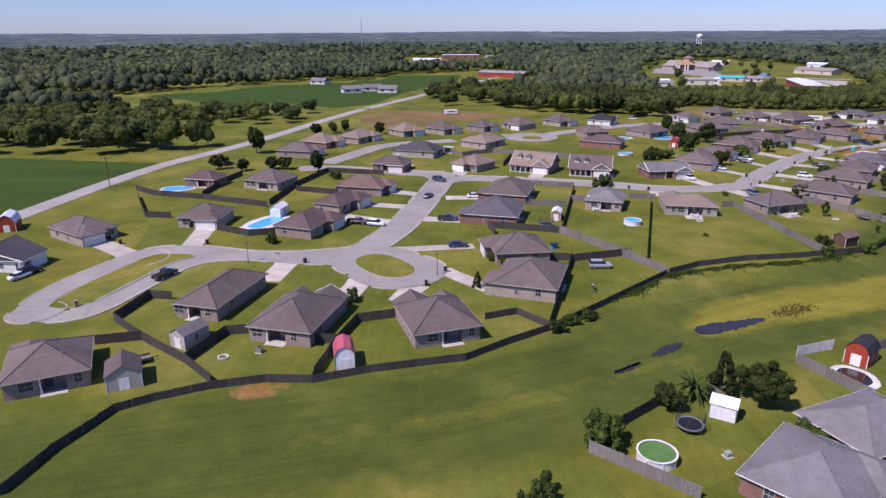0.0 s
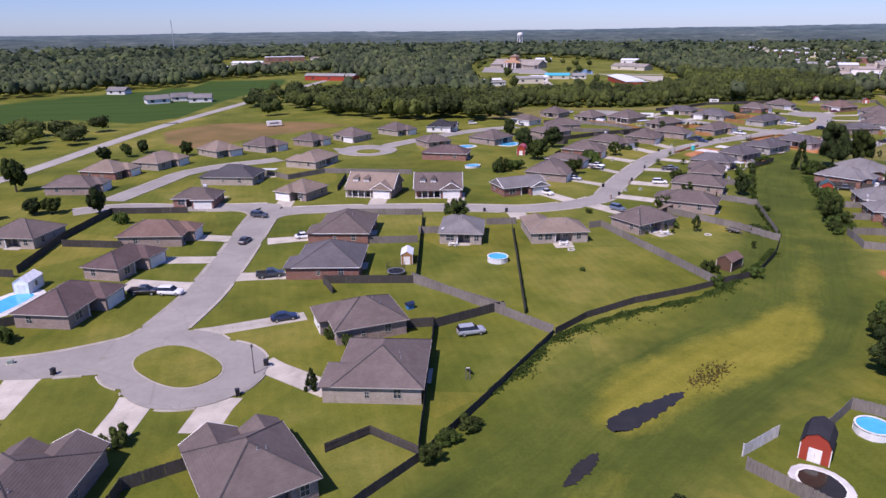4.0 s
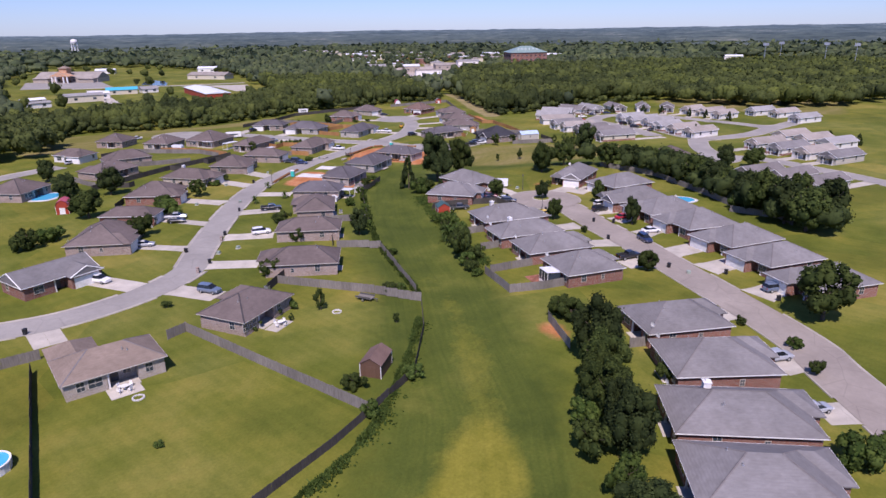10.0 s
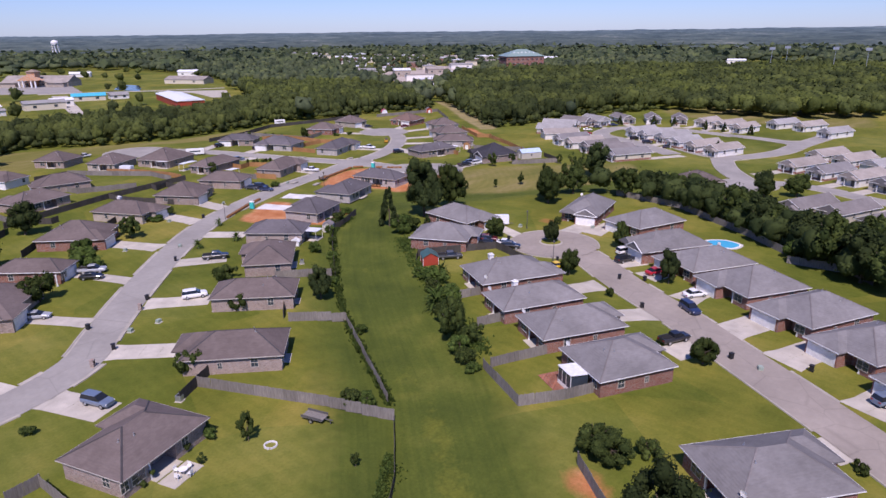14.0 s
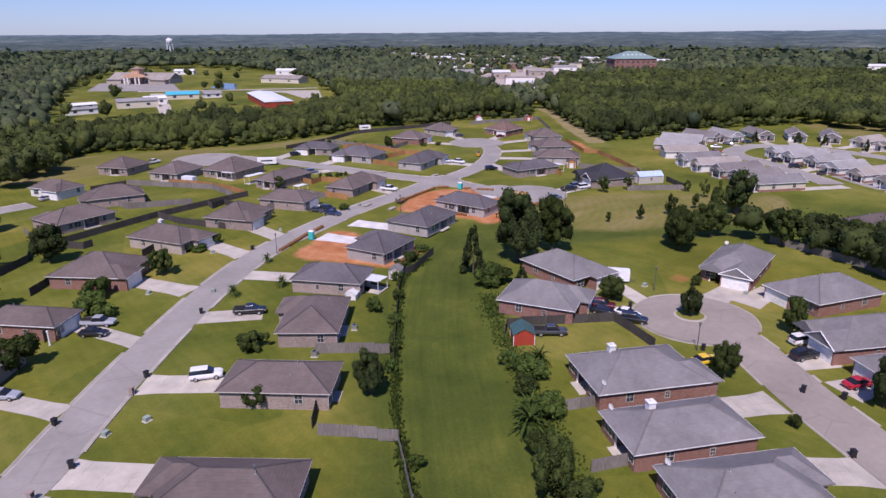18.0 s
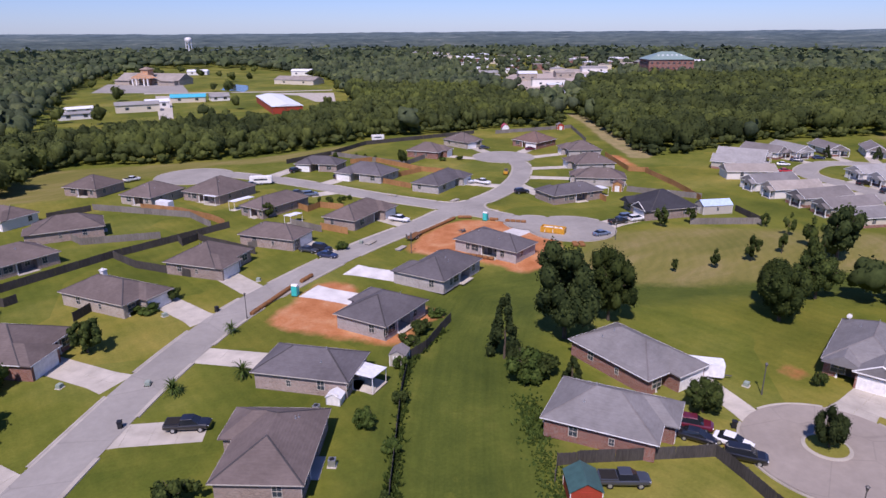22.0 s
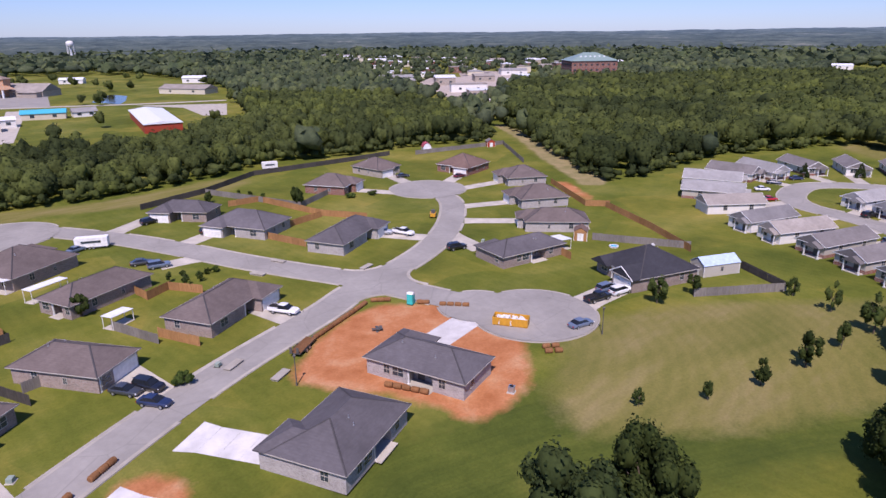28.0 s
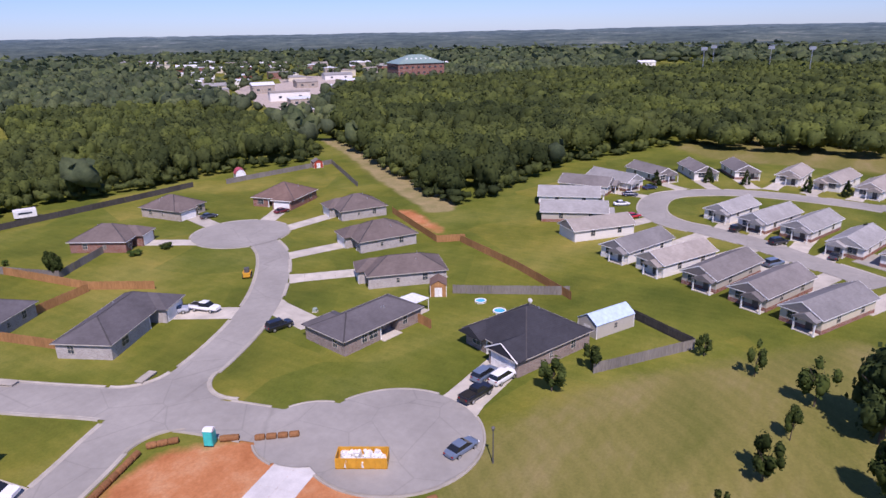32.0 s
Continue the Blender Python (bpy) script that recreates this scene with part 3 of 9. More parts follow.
def street_corners(radius=6.0):
    """Rounded corners where two streets meet: an outline and its kerb line for each."""
    edges = {}
    for name, (w, pts, _, _) in ROADS.items():
        n = sides_of(pts)
        for s in (1, -1):
            edges[name, s] = np.array([(p[0] + k.x * s * w / 2, p[1] + k.y * s * w / 2) for p, k in zip(pts, n)])
    found = []
    for (na, sa), (nb, sb) in itertools.combinations(edges, 2):
        if na == nb or "county_road" in (na, nb):
            continue
        ea, eb = edges[na, sa], edges[nb, sb]
        p, r, q, t = ea[:-1, None], (ea[1:] - ea[:-1])[:, None], eb[None, :-1], (eb[1:] - eb[:-1])[None]
        den = r[..., 0] * t[..., 1] - r[..., 1] * t[..., 0]
        den = np.where(abs(den) < 1e-9, 1e-9, den)
        g0 = q - p
        k = (g0[..., 0] * t[..., 1] - g0[..., 1] * t[..., 0]) / den
        l = (g0[..., 0] * r[..., 1] - g0[..., 1] * r[..., 0]) / den
        for i, j in np.argwhere((k >= 0) & (k < 1) & (l >= 0) & (l < 1)):
            c = Vector(ea[i] + (ea[i + 1] - ea[i]) * k[i, j])
            ways = []
            for e, m, other in ((ea, i, nb), (eb, j, na)):
                d = Vector(e[m + 1] - e[m]).normalized()
                w, line = ROADS[other][0], ROADS[other][1]
                ok = [x for x in (d, -d) if line_distance(np.array(c.x + x.x * 4), np.array(c.y + x.y * 4), line) > w / 2]
                ways.append(ok[0] if len(ok) == 1 else None)
            if None in ways:
                continue
            u, v = ways
            angle = u.angle(v)
            if not radians(40) < angle < radians(140):
                continue
            if any(math.hypot(c.x - x, c.y - y) < rr + 1 for x, y, rr, _ in DISCS.values()):
                continue
            if any(name not in (na, nb) and line_distance(np.array(c.x), np.array(c.y), pts) < w / 2 for name, (w, pts, _, _) in ROADS.items()):
                continue
            d = radius / math.tan(angle / 2)
            mid = c + (u + v).normalized() * radius / math.sin(angle / 2)
            a, b = c + u * d - mid, c + v * d - mid
            turn = a.angle_signed(b)
            arc = [mid + Matrix.Rotation(-turn * f / 10, 2) @ a for f in range(11)]
            if (arc[1] - arc[0]).cross(mid - arc[0]) < 0:
                arc = arc[::-1]
            inner = c - (u + v).normalized() * 1.5
            found.append(([(inner.x, inner.y)] + [(x.x, x.y) for x in arc], [(x.x, x.y) for x in arc], ROADS[na][2]))
    return found


def kerb_run(parent, line):
    """A raised kerb with a gutter strip along a line of points."""
    if len(line) < 2:
        return
    n = sides_of(line)
    bm = bmesh.new()
    rows = []
    for p, k in zip(line, n):
        c = Vector(p)
        rows.append([bm.verts.new((*(c + k * o), z)) for o, z in ((-0.42, -0.02), (-0.42, 0.07), (-0.08, 0.06), (0.06, 0.16), (0.26, 0.16), (0.3, -0.02))])
    for a, b in zip(rows, rows[1:]):
        for i in range(5):
            bm.faces.new((a[i], b[i], b[i + 1], a[i + 1]))
    part("kerb", bm, kerb_mat, parent)


def build_streets():
    level = 0.030
    CORNERS.extend(street_corners())
    for outline, arc, material in CORNERS:
        bm = bmesh.new()
        bm.faces.new([bm.verts.new((x, y, 0.026)) for x, y in outline]).normal_update()
        for f in bm.faces:
            if f.normal.z < 0:
                f.normal_flip()
        ob = tagged(new("street_corner", mesh_of("street_corner", bm, material)), "rounded asphalt street corner with a concrete kerb", "road", kind="structure")
        kerb_run(ob, arc)
    for name, (w, pts, material, kerbs) in ROADS.items():
        bm = bmesh.new()
        ribbon(bm, pts, w, level)
        ob = tagged(new(name, mesh_of(name, bm, material)), "worn grey asphalt residential street with concrete kerbs", "road", kind="structure")
        level += 0.005
        if kerbs:
            n = sides_of(pts)
            for s in (1, -1):
                run = []
                for p, k in zip(pts, n):
                    c = Vector(p) + k * s * (w / 2 + 0.1)
                    if on_street(c.x, c.y, name, 0.3):
                        kerb_run(ob, run if s > 0 else run[::-1])
                        run = []
                    else:
                        run.append((c.x, c.y))
                kerb_run(ob, run if s > 0 else run[::-1])
    for name, (x, y, r, material) in DISCS.items():
        bm = bmesh.new()
        disc(bm, x, y, r, level)
        ob = tagged(new(name, mesh_of(name, bm, material)), "round asphalt turning circle with a concrete kerb", "road", kind="structure")
        level += 0.005
        run = []
        for k in range(73):
            a = k * math.tau / 72
            c = (x + (r + 0.1) * math.cos(a), y + (r + 0.1) * math.sin(a))
            if on_street(*c, name, 0.3):
                kerb_run(ob, run[::-1])
                run = []
            else:
                run.append(c)
        kerb_run(ob, run[::-1])
    for k, (a, b, w, fresh) in enumerate(DRIVES):
        bm = bmesh.new()
        slab_top = 0.014 + 0.003 * (k % 5)
        va, vb = Vector(a), Vector(b)
        d = (vb - va).normalized()
        va, vb = va - d * 1.0, vb + d * 0.4
        s = Vector((-d.y, d.x)) * w / 2
        n = max(1, round((vb - va).length / 3.2))
        for i in range(n):
            p, q = va.lerp(vb, i / n) + d * 0.012, va.lerp(vb, (i + 1) / n) - d * 0.012
            for u, v in ((-1, -0.004), (0.004, 1)):
                flare = 1.18 if i == n - 1 else 1.0
                lo = [p + s * u, q + s * u * flare, q + s * v * flare, p + s * v]
                vs = [bm.verts.new((*c, slab_top)) for c in lo[::-1]]
                low = [bm.verts.new((*c, -0.05)) for c in lo[::-1]]
                bm.faces.new(vs)
                for e in range(4):
                    bm.faces.new((low[e], low[(e + 1) % 4], vs[(e + 1) % 4], vs[e]))
        bmesh.ops.recalc_face_normals(bm, faces=bm.faces)
        tagged(new("driveway", mesh_of("driveway", bm, new_drive if fresh else drive_mat)), "fresh white concrete driveway slab" if fresh else "pale concrete driveway with joints", "driveway", "driveways", "structure")
    return level


# ---- houses ----
def lattice(bm, xs, zs, y0, y1, solid):
    """A flat frame cut from one sheet: the cells of a grid that are solid, with thickness."""
    vert = {}

    def at(i, j, k):
        if (i, j, k) not in vert:
            vert[i, j, k] = bm.verts.new((xs[i], y1 if k else y0, zs[j]))
        return vert[i, j, k]

    ok = lambda i, j: 0 <= i < len(xs) - 1 and 0 <= j < len(zs) - 1 and solid(i, j)
    for i in range(len(xs) - 1):
        for j in range(len(zs) - 1):
            if not ok(i, j):
                continue
            bm.faces.new((at(i, j, 0), at(i + 1, j, 0), at(i + 1, j + 1, 0), at(i, j + 1, 0)))
            for di, dj, p, q in ((-1, 0, (i, j + 1), (i, j)), (1, 0, (i + 1, j), (i + 1, j + 1)), (0, -1, (i, j), (i + 1, j)), (0, 1, (i + 1, j + 1), (i, j + 1))):
                if not ok(i + di, j + dj):
                    bm.faces.new((at(*q, 0), at(*p, 0), at(*p, 1), at(*q, 1)))


def make_window(w, h):
    bm = bmesh.new()
    f = 0.07
    xs = (-w / 2 - f, -w / 2, -0.02, 0.02, w / 2, w / 2 + f)
    zs = (-f, 0, h / 2 - 0.025, h / 2 + 0.025, h, h + f)
    lattice(bm, xs, zs, -0.05, 0.03, lambda i, j: i in (0, 2, 4) or j in (0, 2, 4))
    frame_me = mesh_of("window", bm, trim_tan)
    pane = mesh_of("pane", boxes((-w / 2, -0.015, 0, w / 2, 0.012, h)), pane_glass)
    return frame_me, pane


WIN = make_window(1.0, 1.35)
WIN_WIDE = make_window(1.8, 1.35)
WIN_SMALL = make_window(0.6, 0.9)


def make_garage(w, h=2.1):
    bm = bmesh.new()
    rows, cols = 4, 8 if w > 3 else 4
    xs = [-w / 2 - 0.09] + [-w / 2 + k * w / cols for k in range(cols + 1)] + [w / 2 + 0.09]
    zs = [k * h / rows for k in range(rows + 1)] + [h + 0.09]
    lattice(bm, xs, zs, -0.03, 0.03, lambda i, j: True)
    bm.normal_update()
    panels = [f for f in bm.faces if abs(f.normal.y) > 0.9 and abs(f.calc_center_median().x) < w / 2 and f.calc_center_median().z < h]
    bmesh.ops.inset_individual(bm, faces=panels, thickness=0.07, depth=-0.02)
    return mesh_of("garage_door", bm, white)


GARAGE = make_garage(4.88)
GARAGE_ONE = make_garage(2.7)
DOOR = mesh_of("front_door", boxes((-0.47, 0, 0, 0.47, 0.05, 2.06), (-0.35, -0.02, 0.15, -0.05, 0, 0.85), (0.05, -0.02, 0.15, 0.35, 0, 0.85), (-0.35, -0.02, 1.0, -0.05, 0, 1.85), (0.05, -0.02, 1.0, 0.35, 0, 1.85), (-0.56, -0.03, 0, -0.47, 0.05, 2.15), (0.47, -0.03, 0, 0.56, 0.05, 2.15), (-0.47, -0.03, 2.06, 0.47, 0.05, 2.15)), dark_trim)
POST = mesh_of("porch_post", boxes((-0.11, -0.11, 0, 0.11, 0.11, 2.55), (-0.16, -0.16, 0, 0.16, 0.16, 0.18), (-0.16, -0.16, 2.35, 0.16, 0.16, 2.5)), white)


def _vent():
    bm = bmesh.new()
    rod(bm, (0, 0, -0.3), (0, 0, 0.35), 0.06, sides=8)
    box(bm, -0.13, -0.13, -0.2, 0.13, 0.13, 0.04)
    return mesh_of("roof_vent", bm, metal)


VENT = _vent()


def _dish():
    bm = bmesh.new()
    rod(bm, (0, 0, -0.2), (0, 0, 0.4), 0.03)
    rings = [[bm.verts.new((math.cos(k * math.tau / 14) * r, -0.05 - 0.35 * r * r, 0.55 + math.sin(k * math.tau / 14) * r)) for k in range(14)] for r in (0.12, 0.26, 0.42)]
    for a, b in zip(rings, rings[1:]):
        for k in range(14):
            bm.faces.new((a[k], a[(k + 1) % 14], b[(k + 1) % 14], b[k]))
    bm.faces.new(rings[0])
    rod(bm, (0, -0.05, 0.4), (0, -0.6, 0.5), 0.02)
    return mesh_of("satellite_dish", bm, white)


DISH = _dish()
CHIMNEY = mesh_of("chimney", boxes((-0.45, -0.45, -1.2, 0.45, 0.45, 0.75), (-0.55, -0.55, 0.75, 0.55, 0.55, 0.87), (-0.2, -0.2, 0.87, 0.2, 0.2, 1.1)), white)

EAVE, OVER = 2.6, 0.45
PITCH = {"hip": 0.50, "gables": 0.55, "gable": 0.45, "dormer": 0.62, "cottage": 0.50}


def roof_solid(bm, w, d, z, pitch, ox=0.0, oy=0.0, hip_front=True, hip_back=True, along=None):
    """A hipped or gabled roof over w x d with its eave at z; returns the ridge's ends and the hip lines."""
    along = along or ("x" if w >= d else "y")
    hw, hd = w / 2, d / 2
    t = 0.16
    if along == "x":
        run = hd
        a = (-hw + (run if hip_front else 0), 0)
        b = (hw - (run if hip_back else 0), 0)
    else:
        run = hw
        a = (0, -hd + (run if hip_front else 0))
        b = (0, hd - (run if hip_back else 0))
    rz = z + run * pitch
    c = [(-hw, -hd), (hw, -hd), (hw, hd), (-hw, hd)]
    base = [bm.verts.new((ox + x, oy + y, z - t)) for x, y in c]
    eave = [bm.verts.new((ox + x, oy + y, z)) for x, y in c]
    ra, rb = bm.verts.new((ox + a[0], oy + a[1], rz)), bm.verts.new((ox + b[0], oy + b[1], rz))
    for i in range(4):
        bm.faces.new((base[i], base[(i + 1) % 4], eave[(i + 1) % 4], eave[i]))
    bm.faces.new(base[::-1])
    if along == "x":
        bm.faces.new((eave[0], eave[1], rb, ra))
        bm.faces.new((eave[1], eave[2], rb))
        bm.faces.new((eave[2], eave[3], ra, rb))
        bm.faces.new((eave[3], eave[0], ra))
        hips = [(0, ra), (3, ra), (1, rb), (2, rb)]
    else:
        bm.faces.new((eave[0], eave[1], ra))
        bm.faces.new((eave[1], eave[2], rb, ra))
        bm.faces.new((eave[2], eave[3], rb))
        bm.faces.new((eave[3], eave[0], ra, rb))
        hips = [(0, ra), (1, ra), (2, rb), (3, rb)]
    lines = [(ra.co.copy(), rb.co.copy())]
    for i, r in hips:
        if (r is ra and hip_front) or (r is rb and hip_back):
            lines.append((eave[i].co.copy(), r.co.copy()))
    return rz, lines


def ridge_caps(parent, lines, material):
    for a, b in lines:
        if (b - a).length > 5.6:
            bm = bmesh.new()
            q = (b - a).to_track_quat("Y", "Z")
            w = 0.12
            vs = [bm.verts.new(p + q @ Vector(o)) for p in (a, b) for o in ((-w, 0, 0.0), (0, 0, 0.06), (w, 0, 0.0))]
            bm.faces.new((vs[0], vs[1], vs[4], vs[3]))
            bm.faces.new((vs[1], vs[2], vs[5], vs[4]))
            part("ridge_cap", bm, material, parent)


def fascia(parent, w, d, z, material):
    t, h = 0.03, 0.13
    bm = boxes((-w / 2 - t, -d / 2 - t, z - h, w / 2 + t, -d / 2, z + 0.01), (-w / 2 - t, d / 2, z - h, w / 2 + t, d / 2 + t, z + 0.01), (-w / 2 - t, -d / 2, z - h, -w / 2, d / 2, z + 0.01), (w / 2, -d / 2, z - h, w / 2 + t, d / 2, z + 0.01))
    part("fascia", bm, material, parent)


def window_at(parent, x, y, z, rz, kind=None):
    frame_me, pane = kind or WIN
    ob = place("window", frame_me, parent, pose(x, y, z, 0, 0, rz))
    place("pane", pane, ob)


RIDGE = {k: shingle("ridge_" + k, tuple(v)) for k, v in {"light": (0.19, 0.175, 0.17), "deep": (0.075, 0.070, 0.072)}.items()}
HOUSE_COUNT = [0]


def wing_roof(bm, ww, p, z, pitch, ox, front, gable=False):
    """The roof of a front wing that dies into the main slope; front is the y of the main eave."""
    h = ww / 2
    t = 0.16
    y0 = front - p
    rz = z + h * pitch
    ridge_front = y0 if gable else y0 + h * 0.95
    a = [(ox - h, y0, z), (ox + h, y0, z), (ox + h, front + 0.02, z), (ox - h, front + 0.02, z)]
    e = [bm.verts.new(v) for v in a]
    lo = [bm.verts.new((x, y, zz - t)) for x, y, zz in a]
    r0, r1 = bm.verts.new((ox, ridge_front, rz)), bm.verts.new((ox, front + h, rz + 0.01))
    bm.faces.new((e[0], e[1], r0))
    bm.faces.new((e[1], e[2], r1, r0))
    bm.faces.new((e[3], e[0], r0, r1))
    bm.faces.new((lo[0], lo[1], e[1], e[0]))
    bm.faces.new((lo[1], lo[2], e[2], e[1]))
    bm.faces.new((lo[3], lo[0], e[0], e[3]))
    bm.faces.new(lo[::-1])
    return [(r0.co.copy(), r1.co.copy())] + ([] if gable else [(e[0].co.copy(), r0.co.copy()), (e[1].co.copy(), r0.co.copy())])


ROOF_WORDS = {"brown": "brown-grey", "maroon": "dark maroon-brown", "redbrown": "reddish brown", "tan": "tan", "grey": "grey", "slate": "slate-grey", "dark": "charcoal", "black": "black", "lgrey": "pale grey", "dgrey": "dark grey", "ltan": "pale tan"}
WALL_WORDS = {"pink": "pinkish brick", "tan": "tan brick", "red": "red brick", "grey": "pale grey brick", "white": "white siding", "siding": "grey-tan siding", "cream": "cream siding"}


def house(x, y, rz, w, d, roof, wall, kind, side=1, extras=""):
    """A one-storey house whose front looks along its own -y; side: which end has the garage."""
    HOUSE_COUNT[0] += 1
    rnd = random.Random(HOUSE_COUNT[0])
    shape = {"hip": "hipped", "gables": "gabled", "gable": "gabled", "dormer": "gabled dormer", "cottage": "gabled"}[kind]
    name = "cottage" if kind == "cottage" else "house"
    ob = thing(name, x, y, 0, rz, f"one-storey {WALL_WORDS[wall]} {name} with {ROOF_WORDS[roof]} {shape} shingle roof", "house", "cottages" if kind == "cottage" else "houses of the estate")
    W, R = WALLS[wall], ROOFS[roof]
    hw, hd = w / 2 - OVER, d / 2 - OVER
    z, pitch = EAVE + 0.12, PITCH[kind]
    cap = RIDGE["light" if roof in ("tan", "ltan", "lgrey", "grey") else "deep"]
    trim = white if wall in ("red", "white", "cream", "siding") else trim_tan
    front = -hd
    if kind == "cottage":
        # long gabled body, a small porch gable at the front
        pw = w * 0.46
        bm = bmesh.new()
        prism(bm, [(-hw, -hd), (hw, -hd), (hw, hd), (-hw, hd)], -0.05, z)
        rise = w / 2 * pitch
        for yy in (-hd, hd):
            vs = [bm.verts.new(p) for p in ((-hw, yy, z), (hw, yy, z), (0, yy, z + rise * hw / (w / 2)))]
            bm.faces.new(vs if yy < 0 else vs[::-1])
        part("wall", bm, W, ob)
        part("base_course", boxes((-hw - 0.03, -hd - 0.03, -0.05, hw + 0.03, hd + 0.03, 0.75)), WALLS["red"] if rnd.random() < 0.45 else W, ob)
        bm = bmesh.new()
        _, lines = roof_solid(bm, w, d, z, pitch, hip_front=False, hip_back=False, along="y")
        part("roof", bm, R, ob)
        fascia(ob, w, d, z, white)
        for yy, s in ((-d / 2, -1), (d / 2, 1)):
            bm = bmesh.new()
            for sx in (-1, 1):
                vs = [(sx * w / 2, z - 0.18), (0, z + rise - 0.18), (0, z + rise + 0.02), (sx * w / 2, z + 0.02)]
                f = [bm.verts.new((px, yy, pz)) for px, pz in vs]
                b = [bm.verts.new((px, yy + s * 0.05, pz)) for px, pz in vs]
                bm.faces.new(f)
                bm.faces.new(b[::-1])
                for i in range(4):
                    bm.faces.new((f[i], b[i], b[(i + 1) % 4], f[(i + 1) % 4]))
            bmesh.ops.recalc_face_normals(bm, faces=bm.faces)
            part("barge_board", bm, white, ob)
        for ey, rot in ((-hd, 0), (hd, 180))[:2 if x < 330 else 1]:
            s = 1 if ey > 0 else -1
            ox = -s * side * (hw - pw / 2) * 0.9
            porch = part("porch", boxes((ox - pw / 2, min(ey, ey + s * 1.6), -0.05, ox + pw / 2, max(ey, ey + s * 1.6), 0.12)), drive_mat, ob)
            bm = bmesh.new()
            roof_solid(bm, pw + 0.4, 2.2, z - 0.2, 0.5, ox, ey + s * 0.75, False, False, "y")
            part("porch_roof", bm, R, porch)
            for px in (ox - pw / 2 + 0.12, ox + pw / 2 - 0.12):
                place("porch_post", POST, porch, pose(px, ey + s * 1.5, 0))
            bm = bmesh.new()
            vs = [bm.verts.new((px, ey + s * 1.7, pz)) for px, pz in ((ox - pw / 2, z - 0.3), (ox + pw / 2, z - 0.3), (ox, z - 0.35 + 0.5 * (pw + 0.2) / 2))]
            bm.faces.new(vs)
            part("porch_gable", bm, white, porch)
            place("front_door", DOOR, ob, pose(ox, ey + s * 0.03, 0.12, 0, 0, rot))
            window_at(ob, -ox * 0.9, ey + s * 0.03, 1.0, rot, WIN_WIDE)
        for sx in (-1, 1):
            for yy in (-hd * 0.5, hd * 0.4):
                window_at(ob, sx * (hw + 0.03), yy, 1.05, 90 * sx, WIN)
        return ob

    gw = 6.0 if w > 11.5 else 5.6
    gx0 = side * (hw - gw / 2)
    gp = 5.0 if "w" in extras else 1.7 if w > 9.5 else 0.0
    nw, nd = min(4.2, w * 0.3), 1.9
    nx0 = -side * w * 0.06
    # outline: front porch notch beside the garage, rear patio notch
    fx0, fx1 = (gx0 - side * gw / 2), (gx0 - side * gw / 2 - side * 2.6)
    pts = [(-hw, -hd)]
    lo, hi = sorted((fx0, fx1))
    if hi - lo > 1 and lo > -hw + 0.6 and hi < hw - 0.6:
        pts += [(lo, -hd), (lo, -hd + 1.5), (hi, -hd + 1.5), (hi, -hd)]
    pts += [(hw, -hd), (hw, hd), (nx0 + nw / 2, hd), (nx0 + nw / 2, hd - nd), (nx0 - nw / 2, hd - nd), (nx0 - nw / 2, hd), (-hw, hd)]
    bm = bmesh.new()
    prism(bm, pts, -0.05, z - 0.1)
    if gp:
        prism(bm, [(gx0 - gw / 2, -hd - gp), (gx0 + gw / 2, -hd - gp), (gx0 + gw / 2, -hd + 0.1), (gx0 - gw / 2, -hd + 0.1)], -0.05, z - 0.1)
    rise = min(w, d) / 2 * pitch
    gabled = kind in ("gable", "dormer")
    if gabled:
        for sx in (-1, 1):
            vs = [bm.verts.new((sx * hw, yy, zz)) for yy, zz in ((-hd, z - 0.1), (hd, z - 0.1), (0, z - 0.1 + rise * hd / (d / 2)))]
            bm.faces.new(vs)
    part("wall", bm, W, ob)
    bm = bmesh.new()
    _, lines = roof_solid(bm, w, d, z, pitch, hip_front=not gabled, hip_back=not gabled, along="x" if gabled else None)
    if gp:
        lines += wing_roof(bm, gw + 2 * OVER, gp + OVER - OVER, z, pitch, gx0, -d / 2, kind != "hip")
    if kind == "gables":
        lines += wing_roof(bm, 5.2, 1.0, z, pitch, -side * (hw - 2.4), -d / 2, True)
    part("roof", bm, R, ob)
    ridge_caps(ob, lines, cap)
    fascia(ob, w, d, z, trim)
    if gp:
        part("fascia", boxes((gx0 - gw / 2 - OVER, -d / 2 - gp - 0.03, z - 0.19, gx0 + gw / 2 + OVER, -d / 2 - gp, z + 0.01)), trim, ob)
    if kind in ("gables", "gable", "dormer") and gp:
        bm = bmesh.new()
        k = gw / 2 + OVER - 0.15
        bm.faces.new([bm.verts.new((gx0 + a, -d / 2 - gp + 0.12, b)) for a, b in ((-k, z), (k, z), (0, z + k * pitch))])
        part("gable_panel", bm, WALLS["white"] if kind != "gable" else W, ob)
        bm = bmesh.new()
        for sx in (-1, 1):
            k = gw / 2 + OVER
            a, b = Vector((gx0 + sx * k, -d / 2 - gp - 0.02, z - 0.08)), Vector((gx0, -d / 2 - gp - 0.02, z + k * pitch - 0.08))
            rod(bm, a, b, 0.11, sides=4)
        part("barge_board", bm, white, ob)
    if kind == "gables":
        bm = bmesh.new()
        bm.faces.new([bm.verts.new((-side * (hw - 2.4) + a, -d / 2 - 0.9, b)) for a, b in ((-2.4, z), (2.4, z), (0, z + 2.4 * pitch))])
        part("gable_panel", bm, WALLS["white"], ob)
